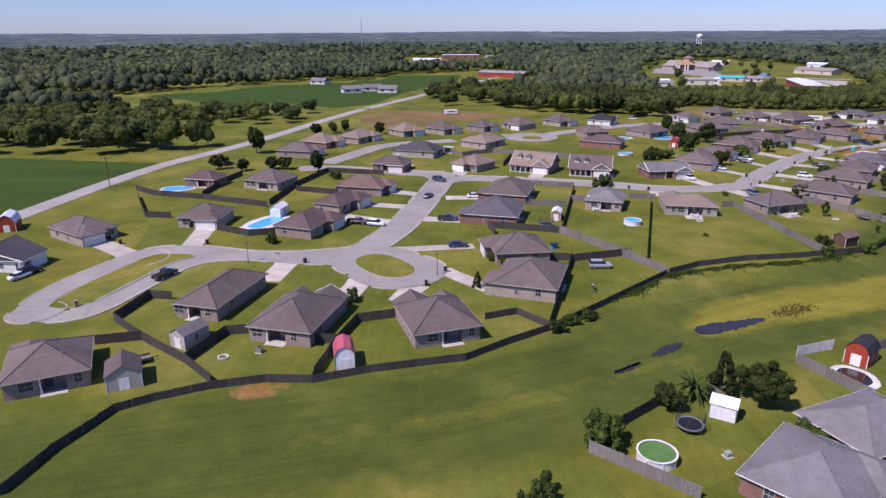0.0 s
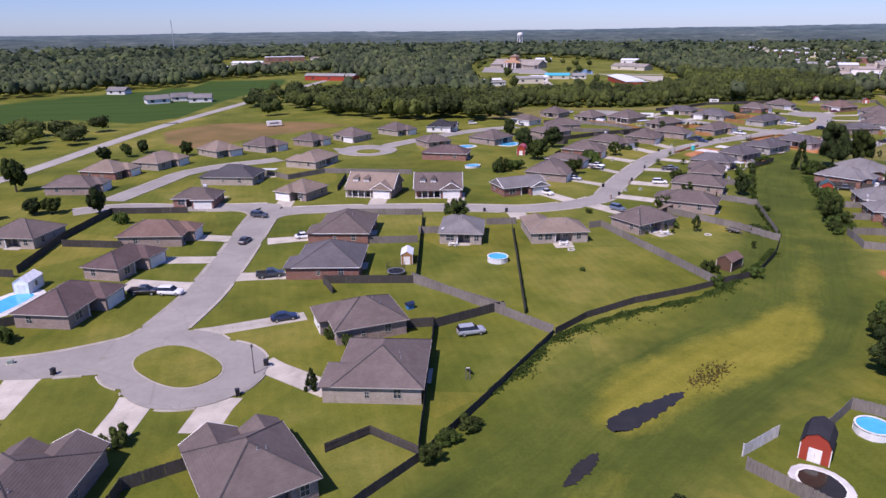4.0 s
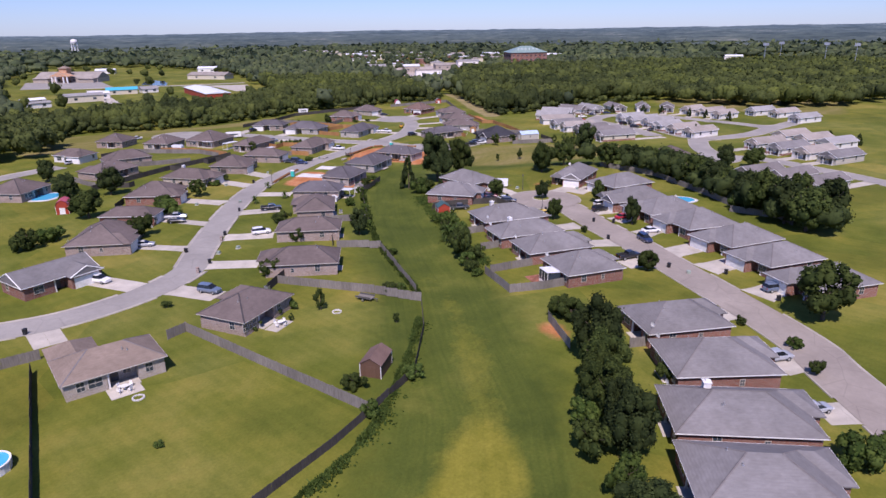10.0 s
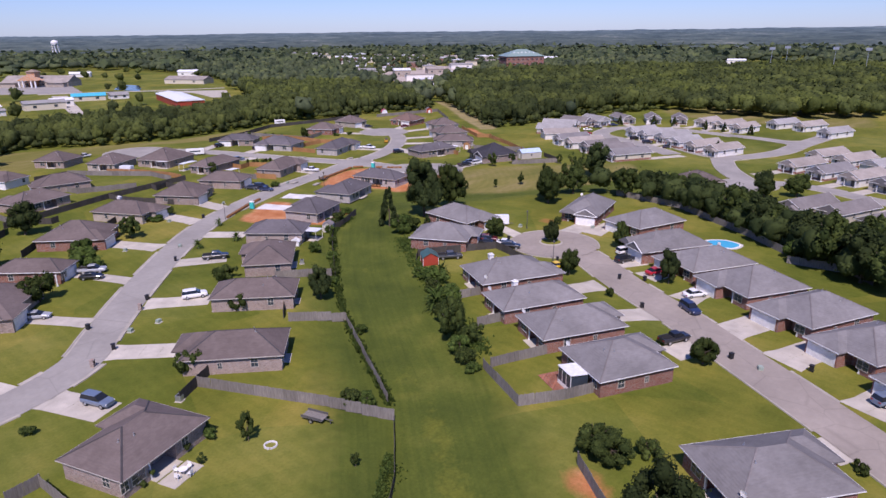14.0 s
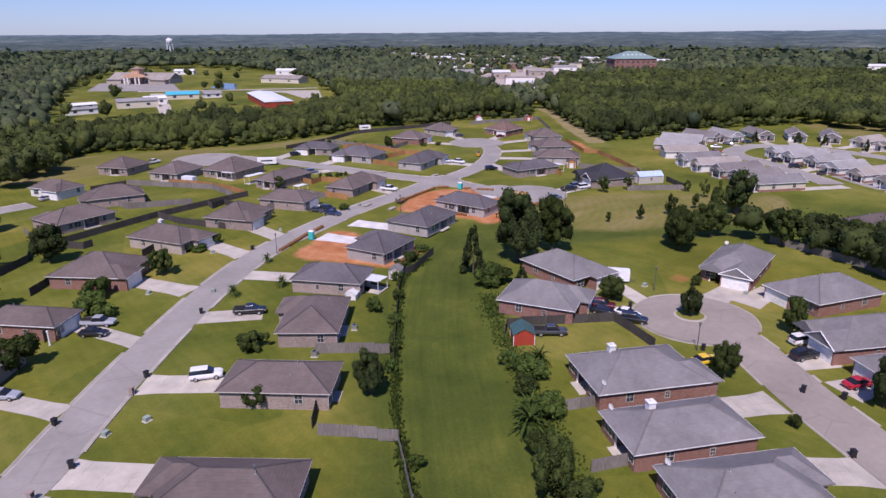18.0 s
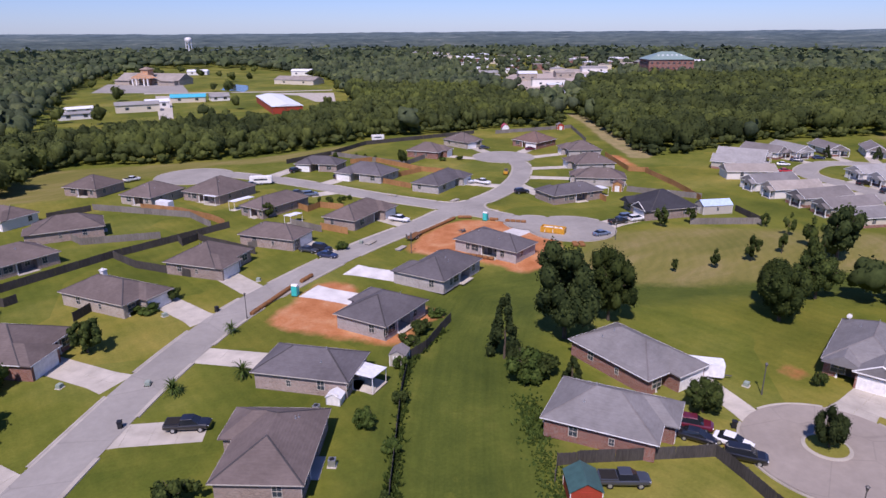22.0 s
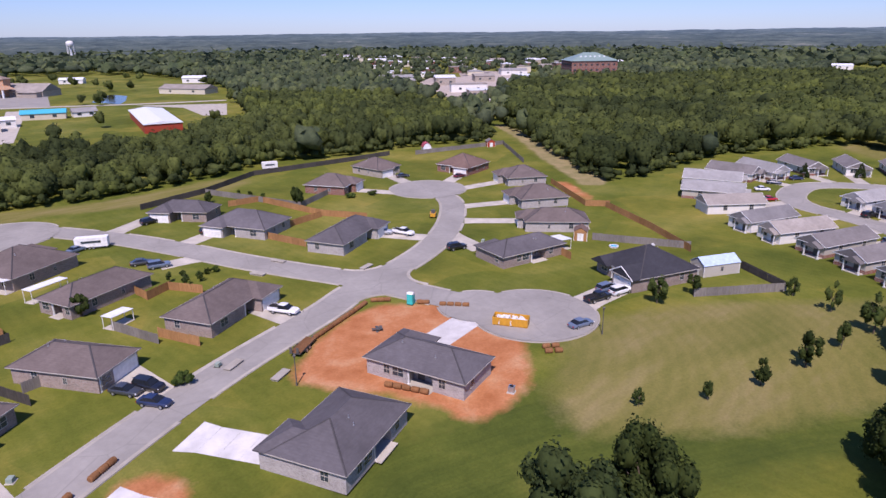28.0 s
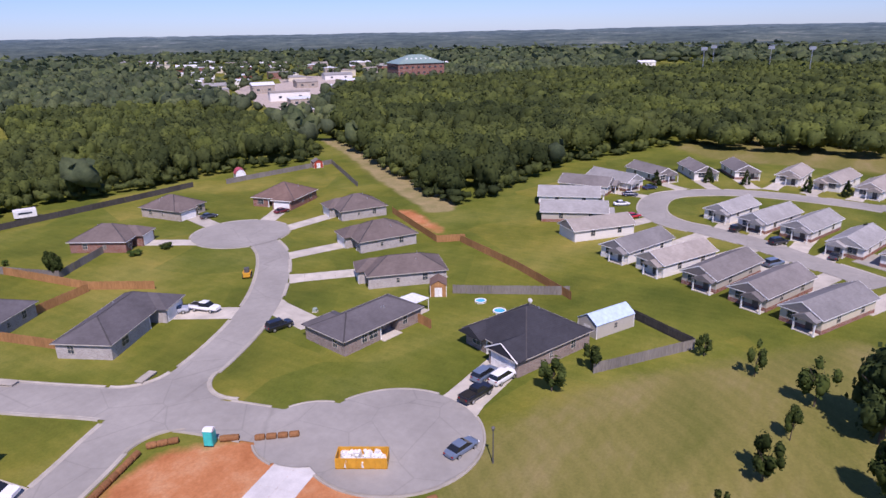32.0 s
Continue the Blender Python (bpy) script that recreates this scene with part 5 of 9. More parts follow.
CAR_FORMS = {
    "sedan": (4.7, [(-2.35, 0.62, 0.35, 0.72), (-2.2, 0.82, 0.26, 0.92), (-1.3, 0.9, 0.22, 0.96), (0.9, 0.9, 0.22, 0.93), (1.9, 0.86, 0.24, 0.80), (2.3, 0.66, 0.32, 0.66)], [(-1.75, 0.95), (-1.05, 1.42), (0.15, 1.44), (1.05, 0.95)]),
    "suv": (4.75, [(-2.35, 0.74, 0.38, 1.0), (-2.25, 0.9, 0.32, 1.12), (-1.2, 0.94, 0.28, 1.14), (0.9, 0.94, 0.28, 1.10), (2.0, 0.9, 0.3, 1.02), (2.35, 0.72, 0.36, 0.85)], [(-2.3, 1.12), (-2.0, 1.74), (0.3, 1.76), (1.15, 1.10)]),
    "pickup": (5.7, [(-2.85, 0.9, 0.5, 1.06), (-2.75, 0.96, 0.45, 1.1), (-0.6, 0.96, 0.42, 1.1), (1.1, 0.96, 0.42, 1.15), (2.5, 0.92, 0.45, 1.08), (2.85, 0.76, 0.5, 0.92)], [(-0.75, 1.1), (-0.6, 1.78), (0.7, 1.8), (1.5, 1.14)]),
}
CAR_CACHE = {}


def _wheel(r):
    bm = bmesh.new()
    rod(bm, (0, -0.11, 0), (0, 0.11, 0), r, r, 16)
    tyre = mesh_of("tyre", bm, rubber)
    bm = bmesh.new()
    rod(bm, (0, -0.118, 0), (0, 0.118, 0), r * 0.62, r * 0.62, 12)
    return tyre, mesh_of("rim", bm, metal)


WHEELS = {"sedan": _wheel(0.32), "suv": _wheel(0.36), "pickup": _wheel(0.39)}
HEAD = mesh_of("headlight", boxes((-0.05, -0.19, -0.07, 0.05, 0.19, 0.07)), white_metal)
TAIL = mesh_of("tail_light", boxes((-0.05, -0.16, -0.09, 0.05, 0.16, 0.09)), plain("tail_light_red", (0.30, 0.01, 0.01), 0.3))


def vehicle(kind, x, y, rz, colour):
    length, body_rows, cab_rows = CAR_FORMS[kind]
    key = (kind, colour)
    if key not in CAR_CACHE:
        bm = bmesh.new()
        loft(bm, [hull(*r) for r in body_rows])
        if kind == "pickup":
            loft(bm, [cab(-2.7, 0.0, 0.0, 1.0, 1.0)] * 0 + [cab(-2.75, 0.95, 0.95, 1.08, 1.24), cab(-0.75, 0.95, 0.95, 1.08, 1.24)])
        body = mesh_of("body", bm, CAR_PAINT[colour], False)
        w0 = body_rows[2][1] * 0.9
        bm = bmesh.new()
        (xa, za), (xb, zb), (xc, zc), (xd, zd) = cab_rows
        loft(bm, [cab(xa, w0, w0 * 0.98, za - 0.05, za + 0.02), cab(xb, w0, w0 * 0.78, za - 0.05, zb - 0.05), cab(xc, w0, w0 * 0.78, zd - 0.05, zc - 0.05), cab(xd, w0, w0 * 0.98, zd - 0.06, zd + 0.01)])
        windows = mesh_of("window_glass", bm, car_glass)
        bm = bmesh.new()
        loft(bm, [cab(xb - 0.06, w0 * 0.8, w0 * 0.74, zb - 0.07, zb), cab((xb + xc) / 2, w0 * 0.82, w0 * 0.75, zb - 0.07, zb + 0.03), cab(xc + 0.05, w0 * 0.8, w0 * 0.74, zc - 0.07, zc)])
        roof = mesh_of("roof_panel", bm, CAR_PAINT[colour])
        CAR_CACHE[key] = (body, windows, roof)
    body, windows, roof = CAR_CACHE[key]
    words = {"sedan": "sedan car", "suv": "sport utility car", "pickup": "pickup truck"}[kind]
    tone = {"dark": "dark grey", "navy": "dark navy blue"}.get(colour, colour)
    ob = thing("pickup_truck" if kind == "pickup" else "car", x, y, 0.05, rz, f"parked {tone} {words} with dark windows", "truck" if kind == "pickup" else "car", "parked vehicles")
    place("body", body, ob)
    place("window_glass", windows, ob)
    place("roof_panel", roof, ob)
    if kind == "pickup":
        place("truck_bed", BED, ob)
    tyre, rim = WHEELS[kind]
    r = {"sedan": 0.32, "suv": 0.36, "pickup": 0.39}[kind]
    for wx in (-length * 0.29, length * 0.30):
        for wy in (-0.82, 0.82):
            t = place("tyre", tyre, ob, pose(wx, wy, r - 0.02))
            place("rim", rim, t)
    for wy in (-0.62, 0.62):
        place("headlight", HEAD, ob, pose(length / 2 - 0.12, wy, body_rows[-1][3] - 0.08))
        place("tail_light", TAIL, ob, pose(-length / 2 + 0.04, wy, body_rows[0][3] - 0.1))


# solid block, coloured near-black in place of the bed's shaded inside
BED = mesh_of("truck_bed", boxes((-2.65, -0.8, 1.1, -0.85, 0.8, 1.26)), hollow_dark)


def sedan(x, y, rz, colour):
    vehicle("sedan", x, y, rz, colour)


def suv(x, y, rz, colour):
    vehicle("suv", x, y, rz, colour)


def pickup(x, y, rz, colour):
    vehicle("pickup", x, y, rz, colour)


# ---- yard and street furniture ----
def shed(x, y, rz, w, d, h, wall_m, roof_m, label, gambrel=False, windows=True, door_m=None):
    ob = thing("garden_shed", x, y, float(land(np.array(x), np.array(y))), rz, label, "shed", "sheds")
    bm = bmesh.new()
    prism(bm, [(-w / 2, -d / 2), (w / 2, -d / 2), (w / 2, d / 2), (-w / 2, d / 2)], -0.1, h)
    up = w * (0.52 if gambrel else 0.3)
    prof = [(-w / 2, h), (-w * 0.33, h + up * 0.66), (0, h + up), (w * 0.33, h + up * 0.66), (w / 2, h)] if gambrel else [(-w / 2, h), (0, h + up), (w / 2, h)]
    for yy in (-d / 2, d / 2):
        bm.faces.new([bm.verts.new((px, yy, pz)) for px, pz in prof])
    part("wall", bm, wall_m, ob)
    bm = bmesh.new()
    o = 0.15
    outer = [(px * (1 + 2 * o / w), pz + 0.05 - (0.08 if abs(px) > w * 0.4 else 0)) for px, pz in prof]
    lo = [[bm.verts.new((px, yy, pz + dz)) for px, pz in outer] for yy in (-d / 2 - o, d / 2 + o) for dz in (0, 0.07)]
    for k in range(len(outer) - 1):
        bm.faces.new((lo[1][k], lo[1][k + 1], lo[3][k + 1], lo[3][k]))
        bm.faces.new((lo[0][k], lo[2][k], lo[2][k + 1], lo[0][k + 1]))
        bm.faces.new((lo[0][k], lo[0][k + 1], lo[1][k + 1], lo[1][k]))
        bm.faces.new((lo[2][k], lo[3][k], lo[3][k + 1], lo[2][k + 1]))
    bm.faces.new((lo[0][0], lo[1][0], lo[3][0], lo[2][0]))
    bm.faces.new((lo[0][-1], lo[2][-1], lo[3][-1], lo[1][-1]))
    bmesh.ops.recalc_face_normals(bm, faces=bm.faces)
    part("roof", bm, roof_m, ob)
    part("shed_door", boxes((-0.7, -d / 2 - 0.04, 0.02, -0.01, -d / 2, 1.85), (0.01, -d / 2 - 0.04, 0.02, 0.7, -d / 2, 1.85)), door_m or white, ob)
    for sx in (-1, 1):
        for sy in (-1, 1):
            part("corner_trim", boxes((sx * w / 2 - 0.05, sy * d / 2 - 0.05, -0.05, sx * w / 2 + 0.05, sy * d / 2 + 0.05, h)), white if wall_m is not white_metal else metal, ob)
    if windows:
        for sx in (-1, 1):
            window_at(ob, sx * (w / 2 + 0.02), 0, 1.0, 90 * sx, WIN_SMALL)


def _bin():
    bm = bmesh.new()
    loft(bm, [(0.0, [])] * 0 + [(-0.30, [(-0.24, 0.05), (0.24, 0.05), (0.29, 0.95), (-0.29, 0.95)]), (0.26, [(-0.24, 0.05), (0.24, 0.05), (0.29, 0.95), (-0.29, 0.95)])])
    body = mesh_of("bin_body", bm, black_plastic)
    lid = mesh_of("lid", boxes((-0.36, -0.31, 0.95, 0.32, 0.31, 1.03), (0.30, -0.2, 0.9, 0.38, 0.2, 0.97)), black_plastic)
    bm = bmesh.new()
    rod(bm, (-0.25, -0.28, 0.13), (-0.25, -0.22, 0.13), 0.13, sides=10)
    rod(bm, (-0.25, 0.22, 0.13), (-0.25, 0.28, 0.13), 0.13, sides=10)
    return body, lid, mesh_of("wheels", bm, rubber)


BIN = _bin()


def wheelie_bin(x, y, rz=0):
    ob = thing("wheelie_bin", x, y, 0.03, rz, "black plastic wheeled rubbish bin at the kerb", "bin", "rubbish bins")
    for n, me in zip(("bin_body", "lid", "wheels"), BIN):
        place(n, me, ob)


def mailbox(x, y, rz=0):
    ob = thing("mailbox", x, y, 0.03, rz, "brick pillar mailbox beside the kerb", "mailbox", "mailboxes")
    part("pillar", boxes((-0.28, -0.28, -0.1, 0.28, 0.28, 1.15), (-0.33, -0.33, 1.15, 0.33, 0.33, 1.25)), WALLS["pink"], ob)
    part("letter_flap", boxes((-0.15, -0.31, 0.7, 0.15, -0.28, 1.0)), black_plastic, ob)


def street_lamp(x, y, rz=0, h=4.7):
    ob = thing("street_lamp", x, y, 0.02, rz, "slim dark metal street lamp with a lantern", "lamp", "street lamps")
    bm = bmesh.new()
    rod(bm, (0, 0, -0.3), (0, 0, h - 0.4), 0.085, 0.06, 10)
    rod(bm, (0, 0, -0.1), (0, 0, 0.6), 0.13, 0.1, 10)
    part("pole", bm, dark_trim, ob)
    bm = bmesh.new()
    rod(bm, (0, 0, h - 0.4), (0, 0, h), 0.12, 0.2, 8)
    rod(bm, (0, 0, h), (0, 0, h + 0.22), 0.24, 0.04, 8)
    part("lantern", bm, dark_trim, ob)


def toilet(x, y, rz):
    ob = thing("portable_toilet", x, y, 0.02, rz, "teal plastic portable toilet with a white roof", "portable toilet", "portable toilets")
    bm = boxes((-0.57, -0.57, 0.1, 0.57, 0.57, 2.1))
    bmesh.ops.bevel(bm, geom=bm.edges[:], offset=0.05, segments=2)
    part("cabin", bm, teal, ob)
    bm = bmesh.new()
    rod(bm, (-0.57, 0, 2.08), (0.57, 0, 2.08), 0.55, 0.55, 14)
    bmesh.ops.scale(bm, vec=(1.04, 1.06, 0.42), verts=bm.verts, space=Matrix.Translation((0, 0, -2.1)))
    part("roof", bm, white, ob)
    part("door", boxes((-0.42, -0.61, 0.15, 0.42, -0.565, 1.98)), plain("teal_door", (0.03, 0.50, 0.47), 0.4), ob)
    part("skid", boxes((-0.6, -0.6, -0.02, 0.6, -0.4, 0.12), (-0.6, 0.4, -0.02, 0.6, 0.6, 0.12)), black_plastic, ob)


def pool_above(x, y, r, water, label, h=1.15, sx=1.0, rz=0):
    ob = thing("swimming_pool", x, y, 0, rz, label, "pool", "pools")
    bm = bmesh.new()
    n = 28
    rings = [[bm.verts.new((sx * q * math.cos(k * math.tau / n), q * math.sin(k * math.tau / n), z)) for k in range(n)] for q, z in ((r, -0.05), (r, h), (r - 0.06, h), (r - 0.06, h - 0.5))]
    for a, b in zip(rings, rings[1:]):
        for k in range(n):
            bm.faces.new((a[k], a[(k + 1) % n], b[(k + 1) % n], b[k]))
    part("pool_wall", bm, white_metal, ob)
    bm = bmesh.new()
    rings = [[bm.verts.new((sx * q * math.cos(k * math.tau / n), q * math.sin(k * math.tau / n), z)) for k in range(n)] for q, z in ((r + 0.1, h - 0.02), (r + 0.1, h + 0.05), (r - 0.14, h + 0.05), (r - 0.14, h - 0.02))]
    for a, b in zip(rings, rings[1:]):
        for k in range(n):
            bm.faces.new((a[k], a[(k + 1) % n], b[(k + 1) % n], b[k]))
    part("top_rail", bm, white, ob)
    bm = bmesh.new()
    bm.faces.new([bm.verts.new((sx * (r - 0.05) * math.cos(k * math.tau / n), (r - 0.05) * math.sin(k * math.tau / n), h - 0.14)) for k in range(n)])
    part("water", bm, water, ob)
    for k in range(8):
        a = k * math.tau / 8
        place("upright", UPRIGHT, ob, pose(sx * (r + 0.05) * math.cos(a), (r + 0.05) * math.sin(a), 0, 0, 0, math.degrees(a)) @ Matrix.Diagonal((1, 1, h / 1.15, 1)))


UPRIGHT = mesh_of("upright", boxes((-0.04, -0.09, -0.05, 0.05, 0.09, 1.15)), white)


def pool_ground(pts, label, deck=1.4, water=None):
    """A pool sunk in a pale concrete deck, from an outline."""
    c = Vector((sum(p[0] for p in pts) / len(pts), sum(p[1] for p in pts) / len(pts)))
    line = [Vector(p) - c for p in smooth_line(pts + [pts[0]], 0.8)[:-1]]
    if sum((b.x - a.x) * (b.y + a.y) for a, b in zip(line, line[1:] + line[:1])) > 0:
        line = line[::-1]
    ob = thing("swimming_pool", c.x, c.y, 0, 0, label, "pool", "pools")
    bm = bmesh.new()
    out = [v * (1 + deck / max(v.length, 0.5)) for v in line]
    prism(bm, [(v.x, v.y) for v in out], 0.0, 0.055)
    part("deck", bm, new_drive, ob)
    bm = bmesh.new()
    rim = [v * (1 + 0.25 / max(v.length, 0.5)) for v in line]
    prism(bm, [(v.x, v.y) for v in rim], 0.0, 0.11)
    part("coping", bm, white, ob)
    bm = bmesh.new()
    prism(bm, [(v.x, v.y) for v in line], 0.0, 0.125)
    part("water", bm, water or water_pool, ob)


def trampoline(x, y, r):
    ob = thing("trampoline", x, y, 0, 0, "round black trampoline with a safety net on grass", "trampoline", "trampolines")
    n = 24
    bm = bmesh.new()
    bm.faces.new([bm.verts.new(((r - 0.3) * math.cos(k * math.tau / n), (r - 0.3) * math.sin(k * math.tau / n), 0.8)) for k in range(n)])
    part("mat", bm, black_plastic, ob)
    bm = bmesh.new()
    rings = [[bm.verts.new((q * math.cos(k * math.tau / n), q * math.sin(k * math.tau / n), z)) for k in range(n)] for q, z in ((r - 0.3, 0.81), (r, 0.83), (r, 0.74), (r - 0.3, 0.74))]
    for a, b in zip(rings, rings[1:]):
        for k in range(n):
            bm.faces.new((a[k], a[(k + 1) % n], b[(k + 1) % n], b[k]))
    part("pad", bm, metal, ob)
    for k in range(6):
        a = k * math.tau / 6
        bm = bmesh.new()
        rod(bm, (r * math.cos(a), r * math.sin(a), -0.05), (r * math.cos(a), r * math.sin(a), 2.5), 0.035)
        part("net_pole", bm, dark_trim, ob)
    bm = bmesh.new()
    for k in range(48):
        a = k * math.tau / 48
        box(bm, r * math.cos(a) - 0.012, r * math.sin(a) - 0.012, 0.85, r * math.cos(a) + 0.012, r * math.sin(a) + 0.012, 2.4)
    tagged(part("safety_net", bm, black_plastic, ob), kind="stuff")


def dumpster(x, y, rz):
    ob = thing("skip_container", x, y, 0.06, rz, "open yellow steel skip full of white building rubble", "skip", "")
    w, l, h = 2.3, 6.0, 1.5
    part("floor", boxes((-l / 2, -w / 2, 0.12, l / 2, w / 2, 0.22)), yellow_steel, ob)
    for r in ((-l / 2, -w / 2, 0.1, l / 2, -w / 2 + 0.08, h), (-l / 2, w / 2 - 0.08, 0.1, l / 2, w / 2, h), (-l / 2, -w / 2 + 0.08, 0.1, -l / 2 + 0.08, w / 2 - 0.08, h), (l / 2 - 0.08, -w / 2 + 0.08, 0.1, l / 2, w / 2 - 0.08, h)):
        part("side", boxes(r), yellow_steel, ob)
    for k in range(6):
        xx = -l / 2 + 0.3 + k * (l - 0.6) / 5
        for s in (-1, 1):
            part("rib", boxes((xx - 0.05, s * w / 2 - (0.08 if s < 0 else 0), 0.12, xx + 0.05, s * w / 2 + (0.08 if s > 0 else 0), h)), yellow_steel, ob)
    rnd = random.Random(4)
    bm = bmesh.new()
    for k in range(70):
        px, py = rnd.uniform(-l / 2 + 0.5, l / 2 - 0.5), rnd.uniform(-w / 2 + 0.35, w / 2 - 0.35)
        s = rnd.uniform(0.12, 0.4)
        v = box(bm, px - s, py - s * 0.6, 0.22, px + s, py + s * 0.6, 0.9 + rnd.uniform(0, 0.4))
        bmesh.ops.rotate(bm, verts=v, cent=(px, py, 0.8), matrix=Euler((rnd.uniform(-0.3, 0.3), rnd.uniform(-0.3, 0.3), rnd.uniform(0, 3))).to_matrix())
    tagged(part("rubble", bm, white, ob, "broken white plasterboard"), kind="stuff")


def box_trailer(x, y, rz, l, w, h, mat, label, name="box_trailer", stripe=None):
    ob = thing(name, x, y, 0.03, rz, label, "trailer")
    bm = boxes((-l / 2, -w / 2, 0.55, l / 2, w / 2, h))
    bmesh.ops.bevel(bm, geom=bm.edges[:], offset=0.12, segments=2)
    part("body", bm, mat, ob)
    tyre, rim = WHEELS["sedan"]
    for wx in (-0.45, 0.4):
        for wy in (-w / 2 + 0.05, w / 2 - 0.05):
            t = place("tyre", tyre, ob, pose(wx, wy, 0.32))
            place("rim", rim, t)
    part("drawbar", boxes((l / 2 - 0.1, -0.08, 0.45, l / 2 + 1.2, 0.08, 0.58)), dark_trim, ob)
    part("rear_door", boxes((-l / 2 - 0.03, -w / 2 + 0.2, 0.7, -l / 2 + 0.01, w / 2 - 0.2, h - 0.2)), mat, ob)
    if stripe:
        for s in (-1, 1):
            part("side_window", boxes((-l * 0.3, s * w / 2 - 0.03, h * 0.55, l * 0.3, s * w / 2 + 0.03, h * 0.75)), stripe, ob)


def flat_trailer(x, y, rz):
    ob = thing("utility_trailer", x, y, float(land(np.array(x), np.array(y))), rz, "small flat utility trailer with a mesh deck", "trailer", "trailers")
    part("deck", boxes((-1.6, -0.85, 0.55, 1.6, 0.85, 0.63)), FENCE_WOOD["grey"], ob)
    for s in (-1, 1):
        part("side_rail", boxes((-1.6, s * 0.85 - 0.03, 0.63, 1.6, s * 0.85 + 0.03, 0.95)), dark_trim, ob)
        t = place("tyre", WHEELS["sedan"][0], ob, pose(0, s * 0.95, 0.32))
        place("rim", WHEELS["sedan"][1], t)
    part("drawbar", boxes((1.6, -0.07, 0.48, 2.8, 0.07, 0.6)), dark_trim, ob)
    part("jack", boxes((2.4, -0.05, 0.0, 2.5, 0.05, 0.55)), dark_trim, ob)


def straw_logs(ax, ay, bx, by):
    """A line of brown straw rolls laid against run-off."""
    n = max(1, round(math.hypot(bx - ax, by - ay) / 1.3))
    rot = math.degrees(math.atan2(by - ay, bx - ax))
    for k in range(n):
        t = (k + 0.5) / n
        ob = place("straw_roll", STRAW, None, pose(ax + (bx - ax) * t, ay + (by - ay) * t, 0.38, 0, (k * 7) % 5 - 2, rot))
        tagged(ob, "brown straw roll laid along the kerb", "straw roll", "straw rolls")


_sb = bmesh.new()
loft(_sb, [(xx, [(q * math.cos(k * math.tau / 12), q * math.sin(k * math.tau / 12)) for k in range(12)]) for xx, q in ((-0.62, 0.3), (-0.55, 0.40), (0.0, 0.43), (0.55, 0.40), (0.62, 0.3))])
STRAW = mesh_of("straw_roll", _sb, hay)


def canopy_roof(x, y, rz, w, d, h, label, name="patio_cover"):
    ob = thing(name, x, y, 0, rz, label, "patio cover", "patio covers")
    bm = bmesh.new()
    v = [bm.verts.new(p) for p in ((-w / 2, -d / 2, h), (w / 2, -d / 2, h), (w / 2, d / 2, h - 0.25), (-w / 2, d / 2, h - 0.25))]
    u = [bm.verts.new(p.co + Vector((0, 0, 0.1))) for p in v]
    bm.faces.new(u)
    bm.faces.new(v[::-1])
    for i in range(4):
        bm.faces.new((v[i], v[(i + 1) % 4], u[(i + 1) % 4], u[i]))
    part("cover", bm, white_metal, ob)
    for sx in (-1, 1):
        for sy in (-1, 1):
            bm = bmesh.new()
            rod(bm, (sx * (w / 2 - 0.15), sy * (d / 2 - 0.15), -0.05), (sx * (w / 2 - 0.15), sy * (d / 2 - 0.15), h - 0.02 - (0.24 if sy > 0 else 0)), 0.06)
            part("post", bm, white, ob)
    part("slab", boxes((-w / 2, -d / 2, -0.05, w / 2, d / 2, 0.07)), drive_mat, ob)
    return ob


def air_unit(x, y, rz):
    ob = thing("air_conditioner", x, y, 0, rz, "grey outdoor air conditioning unit on a pad", "air conditioner", "air conditioners")
    part("pad", boxes((-0.55, -0.55, -0.05, 0.55, 0.55, 0.08)), drive_mat, ob)
    bm = boxes((-0.42, -0.42, 0.08, 0.42, 0.42, 0.95))
    bmesh.ops.bevel(bm, geom=bm.edges[:], offset=0.06, segments=1)
    part("casing", bm, metal, ob)
    bm = bmesh.new()
    rod(bm, (0, 0, 0.95), (0, 0, 0.98), 0.33, 0.33, 14)
    part("fan_grille", bm, black_plastic, ob)


def utility_box(x, y, rz):
    ob = thing("utility_box", x, y, 0, rz, "low pale green utility box on a lawn", "utility box", "utility boxes")
    bm = boxes((-0.4, -0.35, 0, 0.4, 0.35, 0.62))
    bmesh.ops.bevel(bm, geom=bm.edges[:], offset=0.05, segments=1)
    part("cabinet", bm, plain("pale_green_enamel", (0.30, 0.36, 0.30), 0.5), ob) if "pale_green_enamel" not in bpy.data.materials else part("cabinet", bm, bpy.data.materials["pale_green_enamel"], ob)
    part("plinth", boxes((-0.55, -0.5, -0.05, 0.55, 0.5, 0.06)), drive_mat, ob)


